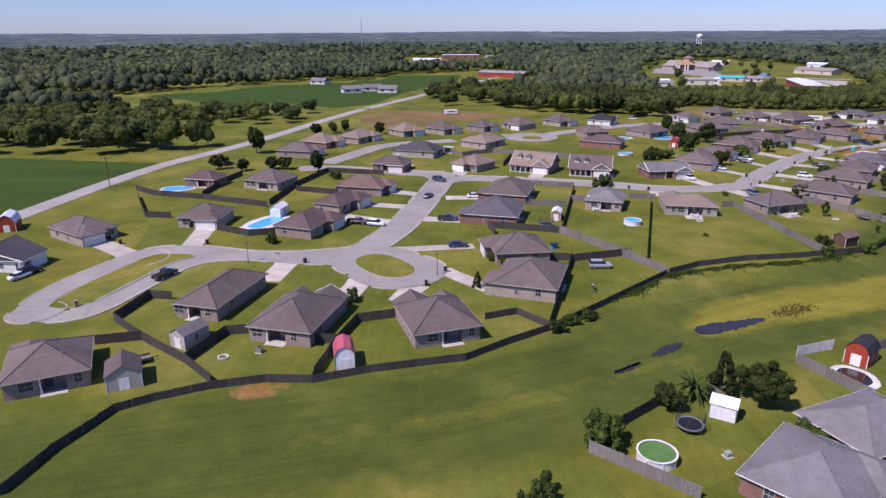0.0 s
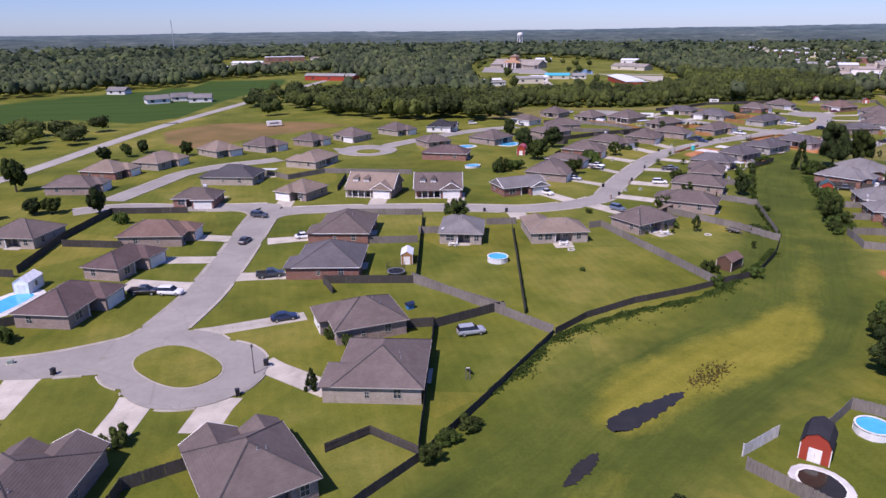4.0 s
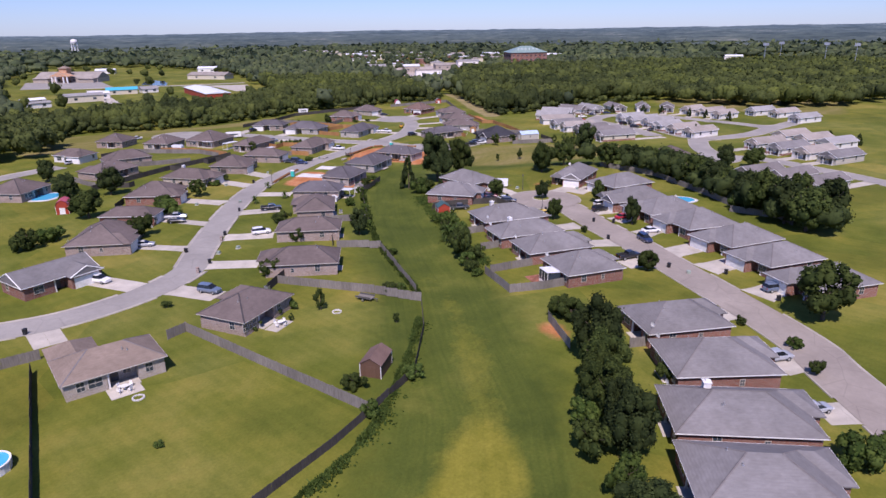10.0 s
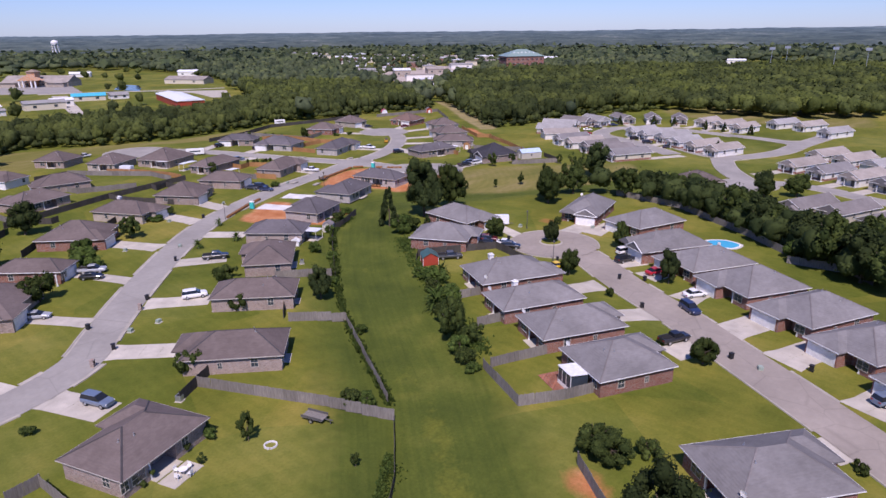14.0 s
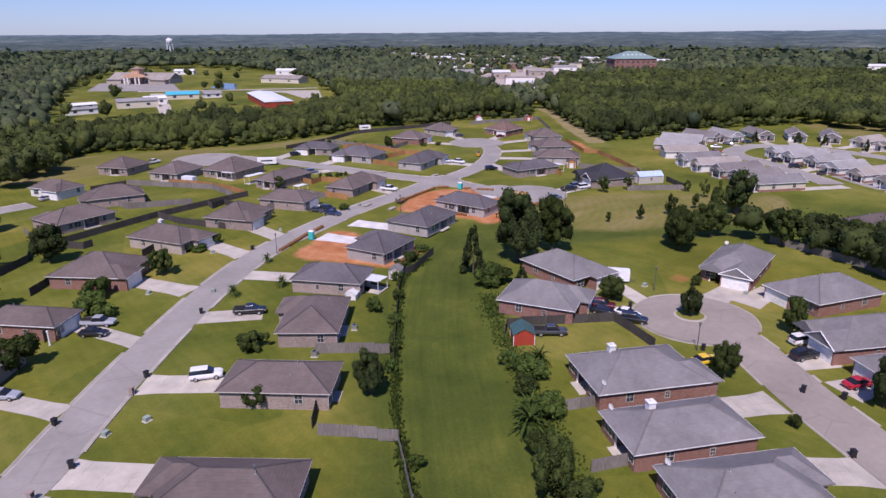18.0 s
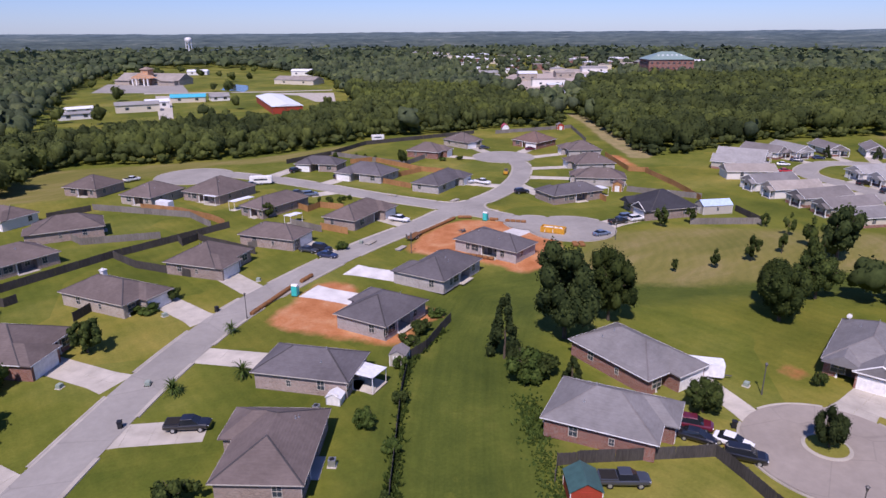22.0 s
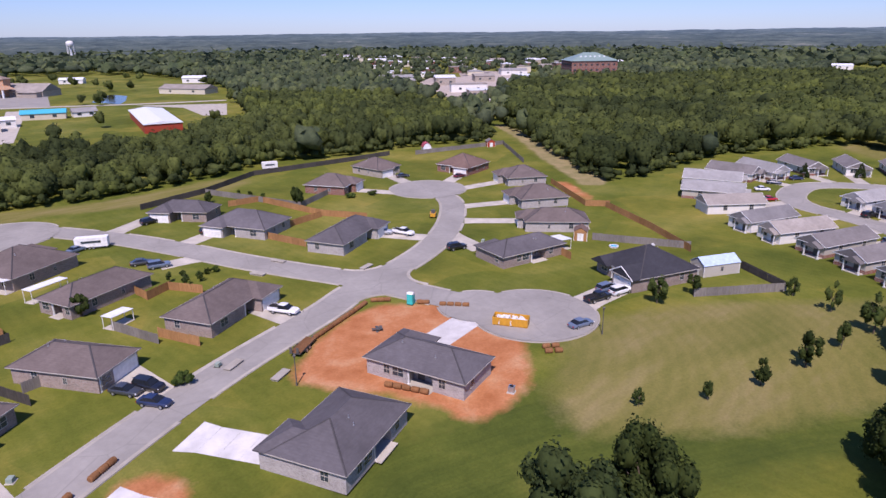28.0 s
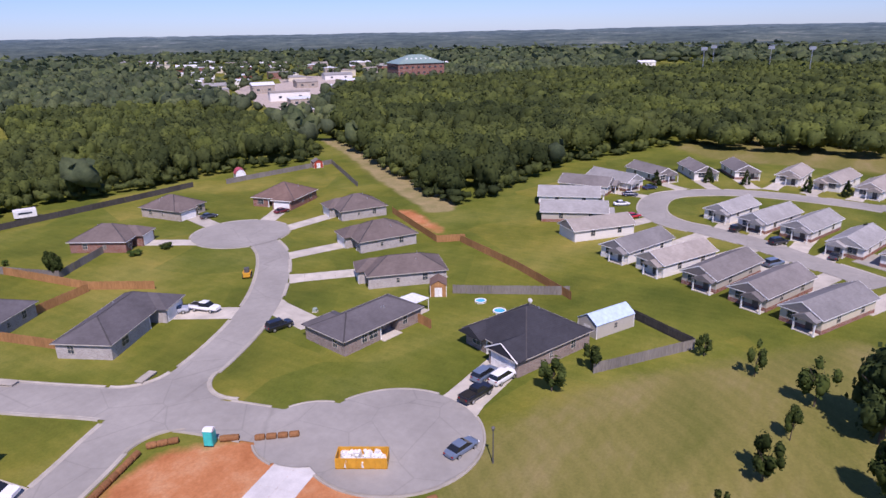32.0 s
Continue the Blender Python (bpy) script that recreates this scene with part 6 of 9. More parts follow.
def block(x, y, rz, w, d, h, wall_m, roof_m, label, gable=0.0, rows=1, name="building"):
    """A plain town building with a flat or low gabled roof and rows of windows."""
    ob = thing(name, x, y, 0, rz, label, "building", "town buildings")
    bm = bmesh.new()
    prism(bm, [(-w / 2, -d / 2), (w / 2, -d / 2), (w / 2, d / 2), (-w / 2, d / 2)], -0.2, h)
    if gable:
        for sx in (-1, 1):
            bm.faces.new([bm.verts.new((sx * w / 2, a, b)) for a, b in ((-d / 2, h), (d / 2, h), (0, h + gable))])
    part("wall", bm, wall_m, ob)
    bm = bmesh.new()
    if gable:
        roof_solid(bm, w + 1, d + 1, h + 0.05, gable / (d / 2 + 0.5), 0, 0, False, False, "x")
    else:
        box(bm, -w / 2 - 0.3, -d / 2 - 0.3, h, w / 2 + 0.3, d / 2 + 0.3, h + 0.5)
    part("roof", bm, roof_m, ob)
    n = max(2, int(w / 15))
    for r in range(rows):
        for k in range(n):
            xx = -w / 2 + (k + 0.5) * w / n
            for s in (-1,):
                place("window", TOWN_WIN, ob, pose(xx, s * (d / 2 + 0.02), h * (r + 0.35) / rows))
    return ob


TOWN_WIN = mesh_of("window", boxes((-1.1, -0.06, 0, 1.1, 0.06, 1.6)), pane_glass)


# ---- the estate ----
# streets and turning circles
road("loop_upper", 5.8, [(-75.2, 108.0), (-75.8, 113.0), (-75.2, 119.5), (-73.7, 125.5), (-71.5, 131.5), (-69.6, 138.2), (-65.2, 142.0), (-59.0, 142.4), (-53.0, 141.2), (-44.5, 138.6), (-34.4, 138.2), (-24.5, 140.4), (-18.3, 143.0)], road_mat)
road("loop_lower", 5.2, [(-73.8, 106.4), (-69.0, 105.2), (-65.3, 106.6), (-63.0, 110.5), (-61.2, 117.5), (-59.1, 125.2), (-57.0, 131.6), (-52.3, 136.2), (-44.0, 137.8), (-34.0, 135.6), (-24.0, 134.5)], road_mat)
road("north_street", 8.2, [(-18.1, 142.5), (-12.7, 157.7), (-9.8, 169.7), (-6.6, 186.1), (-2.8, 208.0), (-0.1, 222.7)], road_mat)
road("cross_street", 7.6, [(-53.5, 233.2), (-45.6, 235.2), (-37.2, 234.2), (-28.6, 231.2), (-18.2, 228.3), (-10.1, 226.4), (-0.1, 224.5), (1.1, 219.7), (19.9, 216.7), (39.6, 212.4), (55.6, 207.5), (69.1, 202.7), (81.9, 202.8), (91.5, 205.6), (97.1, 208.8)], road_mat)
road("back_street", 7.4, [(-45.6, 243.9), (-33.5, 271.4), (-30.4, 278.3), (-22.6, 286.1), (-13.7, 291.0), (-2.3, 294.6), (3.7, 297.4)], road_mat)
road("pool_street", 7.4, [(26.6, 310.9), (35.8, 312.3), (44.0, 310.8), (53.9, 318.9), (67.1, 328.0), (84.8, 339.8), (103.2, 348.4), (121.7, 352.7)], road_mat)
road("main_street", 6.9, [(88.0, 203.6), (96.8, 209.0), (104.2, 217.8), (113.6, 228.9), (125.6, 242.1), (139.3, 255.8), (155.0, 268.3), (172.9, 277.9), (193.3, 286.6), (215.6, 293.5), (225.3, 297.3), (233.1, 299.9), (244.5, 302.2), (258.7, 307.8), (273.2, 316.8), (288.4, 330.6), (296.7, 344.6)], road_mat)
road("west_branch", 7.6, [(231.7, 299.1), (229.4, 306.2), (225.3, 316.4), (220.2, 330.7), (215.2, 347.6), (209.0, 364.9), (201.2, 380.8), (194.1, 392.1), (190.6, 389.2)], road_mat)
road("east_branch", 7.6, [(229.6, 299.2), (233.2, 293.2), (235.8, 283.4), (238.1, 275.5), (241.4, 266.5)], road_mat)
road("brick_street", 8.4, [(194.9, 186.7), (194.9, 179.5), (190.9, 171.9), (182.8, 160.4), (177.7, 151.8), (173.1, 143.8), (167.7, 135.7), (146.2, 104.3), (134.1, 92.9), (90.3, 51.8)], road_tan)
road("cottage_loop", 7.6, [(326.0, 210.5), (330.7, 216.7), (335.4, 223.8), (343.5, 234.3), (348.6, 244.7), (352.4, 254.8), (361.2, 261.7), (376.3, 263.5), (385.7, 258.1), (392.8, 244.8), (393.8, 229.9), (392.0, 215.8), (389.6, 207.0)], road_mat)
road("cottage_branch", 7.6, [(342.7, 213.7), (333.0, 196.4), (337.4, 186.5), (357.7, 178.2), (381.5, 176.6), (416.4, 173.1)], road_mat)
road("cottage_leg", 7.6, [(329.5, 192.3), (309.7, 183.0), (291.7, 170.3)], road_mat)
road("cottage_link", 7.0, [(391.0, 212.0), (389.0, 194.0), (383.0, 177.0)], road_mat)
road("cottage_lane", 7.0, [(291.0, 172.0), (297.5, 159.0), (296.5, 148.0), (291.0, 136.0), (287.0, 125.0), (279.0, 110.0)], road_mat)
road("county_road", 7.0, [(-134.0, 14.8), (-117.4, 163.9), (-115.0, 185.8), (-111.5, 212.8), (-105.1, 243.6), (-93.5, 274.0), (-83.0, 307.4), (-71.0, 355.9), (-54.0, 415.4), (-39.6, 454.5), (63.7, 736.2)], county_mat, False)
bulb("west_bulb", -73.4, 107.0, 4.6, road_mat)
bulb("oval_end", -10.0, 129.0, 10.3, road_mat)
bulb("oval_head", -14.8, 134.6, 9.8, road_mat)
bulb("pool_bulb", 39.3, 307.0, 12, road_mat)
bulb("north_bulb", 296.2, 348.6, 12, road_mat)
bulb("west_end", 188.6, 389.5, 13, road_mat)
bulb("east_bulb", 241.8, 266.2, 11, road_mat)
bulb("east_neck", 237.6, 275.8, 7.0, road_mat)
bulb("brick_bulb", 195.4, 184.6, 10.4, road_tan)
bulb("cottage_end", 288.9, 169.4, 9, road_mat)
drive(-35.6, 123.5, -34.3, 134.7, 5)
drive(-19.2, 113.3, -16.9, 123.2, 5)
drive(-8.0, 113.4, -5.9, 120.2, 5)
drive(5.7, 145.1, -11.4, 142.5, 3.6)
drive(-85.3, 149.5, -70.9, 138.3, 5)
drive(-61.4, 160.5, -59.4, 142.8, 5)
drive(-27.1, 169.6, -14.7, 164.3, 6)
drive(-22.1, 183.4, -9.6, 180.3, 4.5)
drive(-17.6, 199.4, -5.7, 194.3, 4.5)
drive(-18.7, 234.2, -20.1, 226.4, 5)
drive(6.5, 237.7, 2.9, 218.9, 5)
drive(33.3, 229.7, 28.8, 213.9, 5)
drive(56.0, 225.1, 51.0, 209.2, 5)
drive(81.6, 218.1, 87.1, 203.3, 5)
drive(96.4, 234.8, 103.8, 223.5, 3.5)
drive(126.1, 267.3, 132.4, 255.3, 5)
drive(111.5, 252.8, 118.3, 237.5, 3.5)
drive(147.0, 281.5, 149.8, 268.7, 5)
drive(160.7, 290.4, 162.8, 270.1, 5)
drive(183.4, 298.7, 184.9, 281.4, 5)
drive(210.4, 303.3, 212.1, 292.0, 6)
drive(207.6, 339.3, 215.1, 338.4, 5)
drive(10.7, 191.5, 0.2, 191.3, 4.5)
drive(4.6, 166.7, -6.9, 168.5, 4.5)
drive(65.1, 194.2, 66.2, 202.4, 5)
drive(93.3, 192.1, 89.1, 202.4, 5)
drive(108.5, 201.8, 100.9, 209.3, 5)
drive(122.7, 217.2, 114.6, 223.8, 5)
drive(137.8, 236.3, 127.8, 242.4, 5)
drive(151.2, 249.2, 142.9, 258.6, 5)
drive(174.9, 261.2, 170.5, 269.5, 5.5, True)
drive(187.9, 265.7, 183.0, 274.7, 5.5, True)
drive(222.0, 271.3, 233.7, 273.3, 5.5, True)
drive(262.6, 297.4, 265.9, 310.1, 5)
drive(287.2, 304.8, 277.6, 315.2, 4.5)
drive(303.8, 317.8, 287.3, 326.2, 4.5)
drive(321.0, 338.4, 301.4, 341.8, 4.5)
drive(265.7, 261.7, 250.6, 262.6, 6)
drive(280.3, 363.6, 288.1, 348.4, 4.5)
drive(301.6, 373.0, 296.2, 354.4, 4.5)
drive(317.7, 355.3, 301.8, 348.4, 4.5)
drive(253.5, 324.0, 261.2, 310.3, 5)
drive(225.9, 353.6, 215.5, 349.7, 5)
drive(219.7, 378.4, 209.1, 372.4, 5)
drive(172.1, 166.6, 178.3, 163.1, 5)
drive(166.7, 153.9, 171.7, 149.3, 5)
drive(160.0, 140.0, 167.7, 136.4, 5)
drive(147.1, 115.5, 154.6, 111.7, 5)
drive(134.0, 102.1, 139.8, 99.0, 5)
drive(124.5, 93.9, 128.3, 90.1, 5)
drive(217.0, 186.9, 205.0, 186.7, 5)
drive(218.1, 181.6, 208.4, 181.8, 5)
drive(196.6, 163.4, 190.1, 167.4, 5)
drive(196.9, 155.1, 188.6, 158.0, 5)
drive(191.4, 145.7, 181.8, 147.4, 5)
drive(181.2, 133.1, 171.9, 136.7, 6)
drive(177.6, 122.4, 167.9, 126.3, 6)
drive(169.5, 110.6, 160.1, 113.6, 6)
drive(-14.4, 240.9, -19.0, 232.7, 5)
drive(199.2, 205.6, 194.6, 193.4, 3.5)
drive(364.8, 241.6, 348.7, 243.5, 4)
drive(360.3, 233.0, 346.1, 235.7, 4)
drive(357.7, 223.3, 341.7, 226.2, 4)
drive(345.9, 264.6, 356.2, 259.1, 4)
drive(378.9, 277.5, 376.3, 263.5, 4)
drive(417.7, 227.8, 395.1, 224.1, 3)
for cx, cy, turn, reach in ((324.9, 162.3, -112, 21), (318.6, 152.0, -112, 17), (315.4, 141.6, -112, 17), (311.1, 132.0, -112, 17), (264.2, 146.1, 68, 24), (265.1, 136.4, 68, 22), (260.5, 126.4, 68, 22), (417.9, 230.4, -101.5, 17), (414.7, 218.4, -109, 16), (408.1, 208.8, -106, 12), (420.0, 246.7, -65, 20), (413.7, 259.1, -60, 22), (403.4, 272.1, -38, 18), (348.5, 214.8, -110, 12), (305.9, 220.1, 60.6, 24), (311.7, 229.2, 65, 24), (316.9, 238.4, 67, 24), (320.5, 247.9, 61, 25), (325.2, 257.1, 67, 25)):
    fx, fy = math.sin(radians(turn)), -math.cos(radians(turn))
    drive(cx + fx * 7.5 + fy * 2.2, cy + fy * 7.5 - fx * 2.2, cx + fx * reach + fy * 2.2, cy + fy * reach - fx * 2.2, 4)
drive(8.3, 119.2, -0.4, 128.9, 4)
top = build_streets()
oval_island("oval_island", -13.0, 131.6, 7.9, 4.7, -50, top)
island("pool_island", 39.3, 303.5, 5, top)
island("brick_island", 195.6, 185.6, 2.4, top)
loop_island(top)

# houses: place, turn, width, depth, roof, walls, form, garage end
house(-57.6, 84.6, -154.1, 11.4, 11.9, "brown", "pink", "hip", 1)
house(-41.3, 112.4, 165.9, 9.1, 17.7, "brown", "pink", "hip", -1)
house(-24.9, 101.5, 166.2, 11.6, 14.5, "brown", "pink", "gables", -1)
house(-1.2, 100.5, -161.5, 11.9, 12.8, "brown", "pink", "gables", 1)
house(16.9, 120.1, -107.0, 14.7, 12.7, "brown", "tan", "hip", 1)
house(16.2, 138.2, -82.4, 11.6, 12.6, "brown", "pink", "hip", -1)
house(-94.0, 131.1, 84.9, 8.1, 14.0, "dark", "white", "gable", 1)
house(-88.6, 152.2, 56.5, 10.5, 14.0, "brown", "tan", "hip", -1)
house(-62.8, 164.6, -4.2, 11.8, 10.5, "brown", "tan", "hip", 1)
house(-34.8, 158.1, 70.2, 14.9, 10.9, "maroon", "pink", "hip", 1)
house(-29.8, 179.7, 64.4, 14.4, 9.0, "maroon", "pink", "hip", 1)
house(-25.7, 198.9, 77.2, 10.7, 15.6, "redbrown", "pink", "hip", 1)
house(-56.8, 207.0, 159.0, 13.6, 12.1, "brown", "tan", "hip", 1)
house(-78.3, 208.6, 166.2, 11.3, 8.8, "maroon", "red", "hip", 1)
house(-59.3, 260.4, 75.5, 10.6, 15.4, "brown", "pink", "hip", 1)
house(-54.4, 282.9, 64.7, 12.5, 14.3, "tan", "red", "hip", 1)
house(-39.7, 296.4, 58.3, 15.9, 11.7, "tan", "tan", "hip", 1)
house(-19.7, 233.5, -12.9, 12.8, 9.4, "brown", "red", "hip", 1, "c")
house(-10.8, 261.6, -109.0, 12.6, 16.7, "dark", "tan", "hip", 1)
house(16.4, 283.4, -126.3, 16.5, 11.9, "tan", "tan", "hip", 1)
house(36.5, 336.9, -45.5, 14.0, 12.0, "brown", "tan", "hip", 1)
house(58.9, 348.5, 35.5, 12.0, 14.0, "brown", "tan", "hip", 1)
house(81.7, 351.2, 63.3, 11.0, 12.6, "black", "white", "gables", 1)
house(17.4, 329.1, 47.6, 10.9, 11.9, "brown", "pink", "hip", 1)
house(-2.3, 320.9, 46.0, 12.0, 14.0, "brown", "tan", "hip", 1)
house(-20.0, 315.3, 38.4, 12.0, 14.0, "tan", "tan", "hip", 1)
house(10.2, 234.6, -39.8, 11.0, 11.5, "tan", "pink", "hip", -1)
house(32.0, 233.5, -25.6, 15.2, 12.0, "tan", "pink", "dormer", 1)
house(50.8, 227.8, -14.3, 14.7, 12.0, "brown", "red", "dormer", 1)
house(74.8, 222.3, 8.3, 15.1, 9.9, "grey", "red", "gable", 1)
house(93.0, 240.2, 49.4, 16.8, 13.2, "brown", "pink", "hip", -1, "d")
house(121.4, 273.7, 45.2, 13.0, 15.0, "brown", "red", "hip", -1)
house(105.7, 254.9, 43.0, 7.5, 14.7, "brown", "red", "hip", 1)
house(139.6, 287.1, 27.7, 10.0, 16.4, "brown", "tan", "hip", 1, "c")
house(160.3, 295.1, 33.6, 13.3, 12.8, "brown", "pink", "hip", -1)
house(178.6, 301.9, 31.8, 9.3, 15.2, "brown", "pink", "hip", 1)
house(203.9, 306.5, 25.6, 18.6, 10.2, "brown", "pink", "hip", 1)
house(191.2, 329.9, 109.4, 9.2, 18.2, "brown", "pink", "hip", 1)
house(184.9, 355.4, 116.6, 14.8, 16.3, "brown", "pink", "hip", 1)
house(167.8, 363.8, 121.1, 12.2, 14.2, "brown", "tan", "hip", 1)
house(156.3, 385.1, 125.2, 12.9, 12.4, "brown", "pink", "hip", 1)
house(130.5, 361.9, -60.8, 14.0, 9.0, "brown", "white", "hip", 1)
house(141.3, 339.7, -99.4, 11.0, 15.9, "brown", "pink", "hip", 1)
house(126.9, 320.4, -161.9, 16.1, 11.0, "brown", "pink", "hip", 1)
house(68.7, 309.9, -164.2, 11.8, 10.6, "brown", "pink", "hip", 1)
house(67.7, 281.3, -116.2, 10.3, 16.3, "maroon", "red", "hip", 1)
house(95.4, 311.4, -144.4, 14.2, 13.1, "brown", "pink", "hip", 1)
house(19.1, 192.2, -106.0, 16.8, 13.4, "brown", "red", "hip", 1)
house(13.4, 169.0, -104.0, 15.0, 14.0, "slate", "red", "hip", 1)
house(45.8, 182.4, 160.5, 10.7, 12.7, "grey", "tan", "hip", 1, "d")
house(67.3, 175.8, 170.5, 14.2, 9.4, "tan", "tan", "hip", 1, "w")
house(92.0, 178.2, -161.6, 13.7, 10.3, "brown", "pink", "hip", -1)
house(113.6, 191.0, -132.0, 9.8, 15.5, "brown", "pink", "hip", -1)
house(128.7, 208.7, -132.9, 9.1, 15.6, "brown", "pink", "hip", -1)
house(142.7, 224.2, -130.1, 14.8, 10.3, "brown", "pink", "hip", -1)
house(155.2, 239.1, -140.6, 9.3, 14.5, "slate", "pink", "hip", -1)
house(173.9, 249.3, -158.5, 13.1, 10.8, "slate", "grey", "hip", -1)
house(194.8, 259.4, -159.0, 15.6, 10.7, "slate", "grey", "hip", 1)
house(214.3, 264.6, 104.8, 16.9, 9.3, "slate", "grey", "hip", 1)
house(264.9, 286.7, 167.8, 17.9, 9.0, "slate", "pink", "hip", 1)
house(288.6, 294.8, -138.1, 9.8, 16.3, "brown", "grey", "hip", -1)
house(305.9, 312.9, -122.1, 12.0, 14.9, "brown", "grey", "hip", -1)
house(324.6, 333.4, -123.2, 12.0, 13.7, "brown", "grey", "hip", -1)
house(272.6, 261.3, -112.0, 14.2, 15.0, "black", "pink", "gables", 1, "d")
house(274.7, 369.6, 28.1, 11.7, 14.1, "brown", "red", "hip", 1)
house(301.5, 380.0, 4.8, 11.8, 13.5, "brown", "tan", "hip", -1)
house(325.6, 360.5, -78.8, 14.4, 14.0, "redbrown", "red", "hip", 1)
house(245.2, 324.1, 23.9, 20.6, 10.1, "slate", "grey", "hip", 1)
house(233.8, 349.1, -65.0, 17.7, 12.1, "slate", "grey", "hip", -1)
house(228.8, 372.9, -53.7, 16.2, 9.0, "slate", "pink", "hip", -1)
house(194.2, 212.9, -5.0, 10.9, 15.5, "grey", "red", "hip", 1)
house(178.5, 205.0, 26.8, 11.1, 14.1, "grey", "red", "hip", 1)
house(167.9, 178.2, 61.3, 11.7, 16.5, "grey", "red", "hip", -1, "dc")
house(160.0, 166.8, 62.0, 9.4, 16.7, "grey", "red", "hip", 1, "dc")
house(154.8, 155.9, 60.4, 10.4, 15.7, "grey", "red", "hip", 1, "d")
house(148.1, 144.1, 61.6, 11.4, 13.2, "grey", "red", "hip", 1, "d")
house(135.3, 119.3, 52.7, 11.3, 14.9, "grey", "red", "hip", 1, "d")
house(125.6, 109.3, 44.2, 11.8, 15.3, "grey", "red", "hip", 1, "d")
house(113.2, 101.9, 36.9, 11.2, 17.4, "grey", "red", "hip", 1, "dc")
house(101.9, 95.5, 36.2, 11.9, 15.5, "grey", "red", "hip", 1)
house(52.5, 69.4, 24.2, 14.0, 10.5, "grey", "red", "hip", 1)
house(41.0, 60.0, 44.3, 14.0, 12.0, "grey", "red", "hip", 1)
house(222.9, 190.9, -77.4, 10.7, 17.2, "grey", "red", "gables", 1, "d")
house(220.6, 172.9, -110.6, 11.3, 16.0, "grey", "red", "hip", -1)
house(205.9, 161.4, -120.3, 10.5, 16.8, "grey", "red", "gables", 1)
house(200.0, 150.0, -120.0, 11.5, 16.1, "grey", "red", "hip", -1, "d")
house(193.3, 138.5, -120.5, 13.0, 14.7, "grey", "red", "hip", -1)
house(186.5, 126.4, -116.1, 11.8, 15.6, "grey", "red", "hip", -1)
house(178.5, 115.8, -118.7, 11.3, 14.7, "grey", "red", "hip", -1)
house(305.9, 220.1, 60.6, 8.0, 17.0, "grey", "cream", "cottage", 1)
house(311.7, 229.2, 65.3, 8.0, 17.1, "dgrey", "siding", "cottage", 1)
house(316.9, 238.4, 67.5, 8.0, 17.5, "dgrey", "siding", "cottage", 1)
house(320.5, 247.9, 61.0, 8.0, 16.7, "ltan", "white", "cottage", 1)
house(325.2, 257.1, 67.1, 8.1, 16.4, "grey", "white", "cottage", 1)
house(334.6, 269.1, 48.7, 8.2, 17.0, "ltan", "white", "cottage", 1)
house(345.8, 278.7, 20.6, 9.0, 17.5, "lgrey", "siding", "cottage", -1)
house(361.2, 285.4, 19.1, 9.0, 17.5, "lgrey", "white", "cottage", 1)
house(377.2, 285.2, -0.6, 9.0, 15.7, "dgrey", "white", "cottage", 1)
house(387.5, 279.6, -22.6, 9.0, 16.5, "lgrey", "white", "cottage", -1)
house(403.4, 272.1, -38.0, 8.2, 16.5, "dgrey", "white", "cottage", 1)
house(413.7, 259.1, -60.0, 8.2, 16.0, "dgrey", "white", "cottage", 1)
house(420.0, 246.7, -65.3, 8.4, 15.0, "dgrey", "white", "cottage", 1)
house(417.9, 230.4, -101.5, 8.0, 15.0, "ltan", "white", "cottage", 1)
house(414.7, 218.4, -109.3, 8.0, 17.5, "ltan", "white", "cottage", -1)
house(408.1, 208.8, -106.6, 8.0, 15.0, "ltan", "white", "cottage", 1)
house(365.6, 242.5, -112.6, 8.0, 15.0, "lgrey", "white", "cottage", 1)
house(360.9, 233.2, -114.6, 8.0, 17.3, "lgrey", "white", "cottage", 1)
house(358.1, 224.0, -112.2, 8.0, 16.7, "lgrey", "white", "cottage", 1)
house(348.5, 214.8, -110.1, 8.0, 15.0, "lgrey", "white", "cottage", -1)
house(264.2, 146.1, 68.0, 8.2, 17.0, "dgrey", "siding", "cottage", 1)
house(265.1, 136.4, 68.0, 8.2, 17.0, "dgrey", "siding", "cottage", 1)
house(260.5, 126.4, 68.0, 8.2, 17.0, "dgrey", "siding", "cottage", 1)
house(324.9, 162.3, -112.0, 8.2, 17.0, "ltan", "white", "cottage", 1)
house(318.6, 152.0, -112.0, 8.2, 17.0, "grey", "white", "cottage", 1)
house(315.4, 141.6, -112.0, 8.2, 17.0, "ltan", "white", "cottage", 1)
house(311.1, 132.0, -112.0, 8.2, 17.0, "grey", "siding", "cottage", 1)
house(344.0, 205.0, -110.0, 8.2, 16.0, "ltan", "white", "cottage", 1)
house(434.1, 198.0, -112.0, 8.2, 17.0, "lgrey", "white", "cottage", 1)
house(432.6, 185.3, -112.0, 8.2, 17.0, "ltan", "white", "cottage", 1)
house(416.8, 170.9, -112.0, 8.2, 17.0, "lgrey", "white", "cottage", 1)
house(352.0, 160.0, -112.0, 8.2, 17.0, "ltan", "white", "cottage", 1)
house(339.0, 195.0, -110.0, 8.2, 16.0, "ltan", "white", "cottage", 1)
house(347.0, 150.0, -112.0, 8.2, 17.0, "ltan", "white", "cottage", 1)
house(342.0, 140.0, 68.0, 8.2, 17.0, "lgrey", "white", "cottage", 1)
house(275.0, 181.0, 60.0, 13.0, 12.0, "brown", "tan", "hip", 1)
house(170.5, 105.1, -122.0, 11.5, 15.0, "grey", "red", "hip", -1)

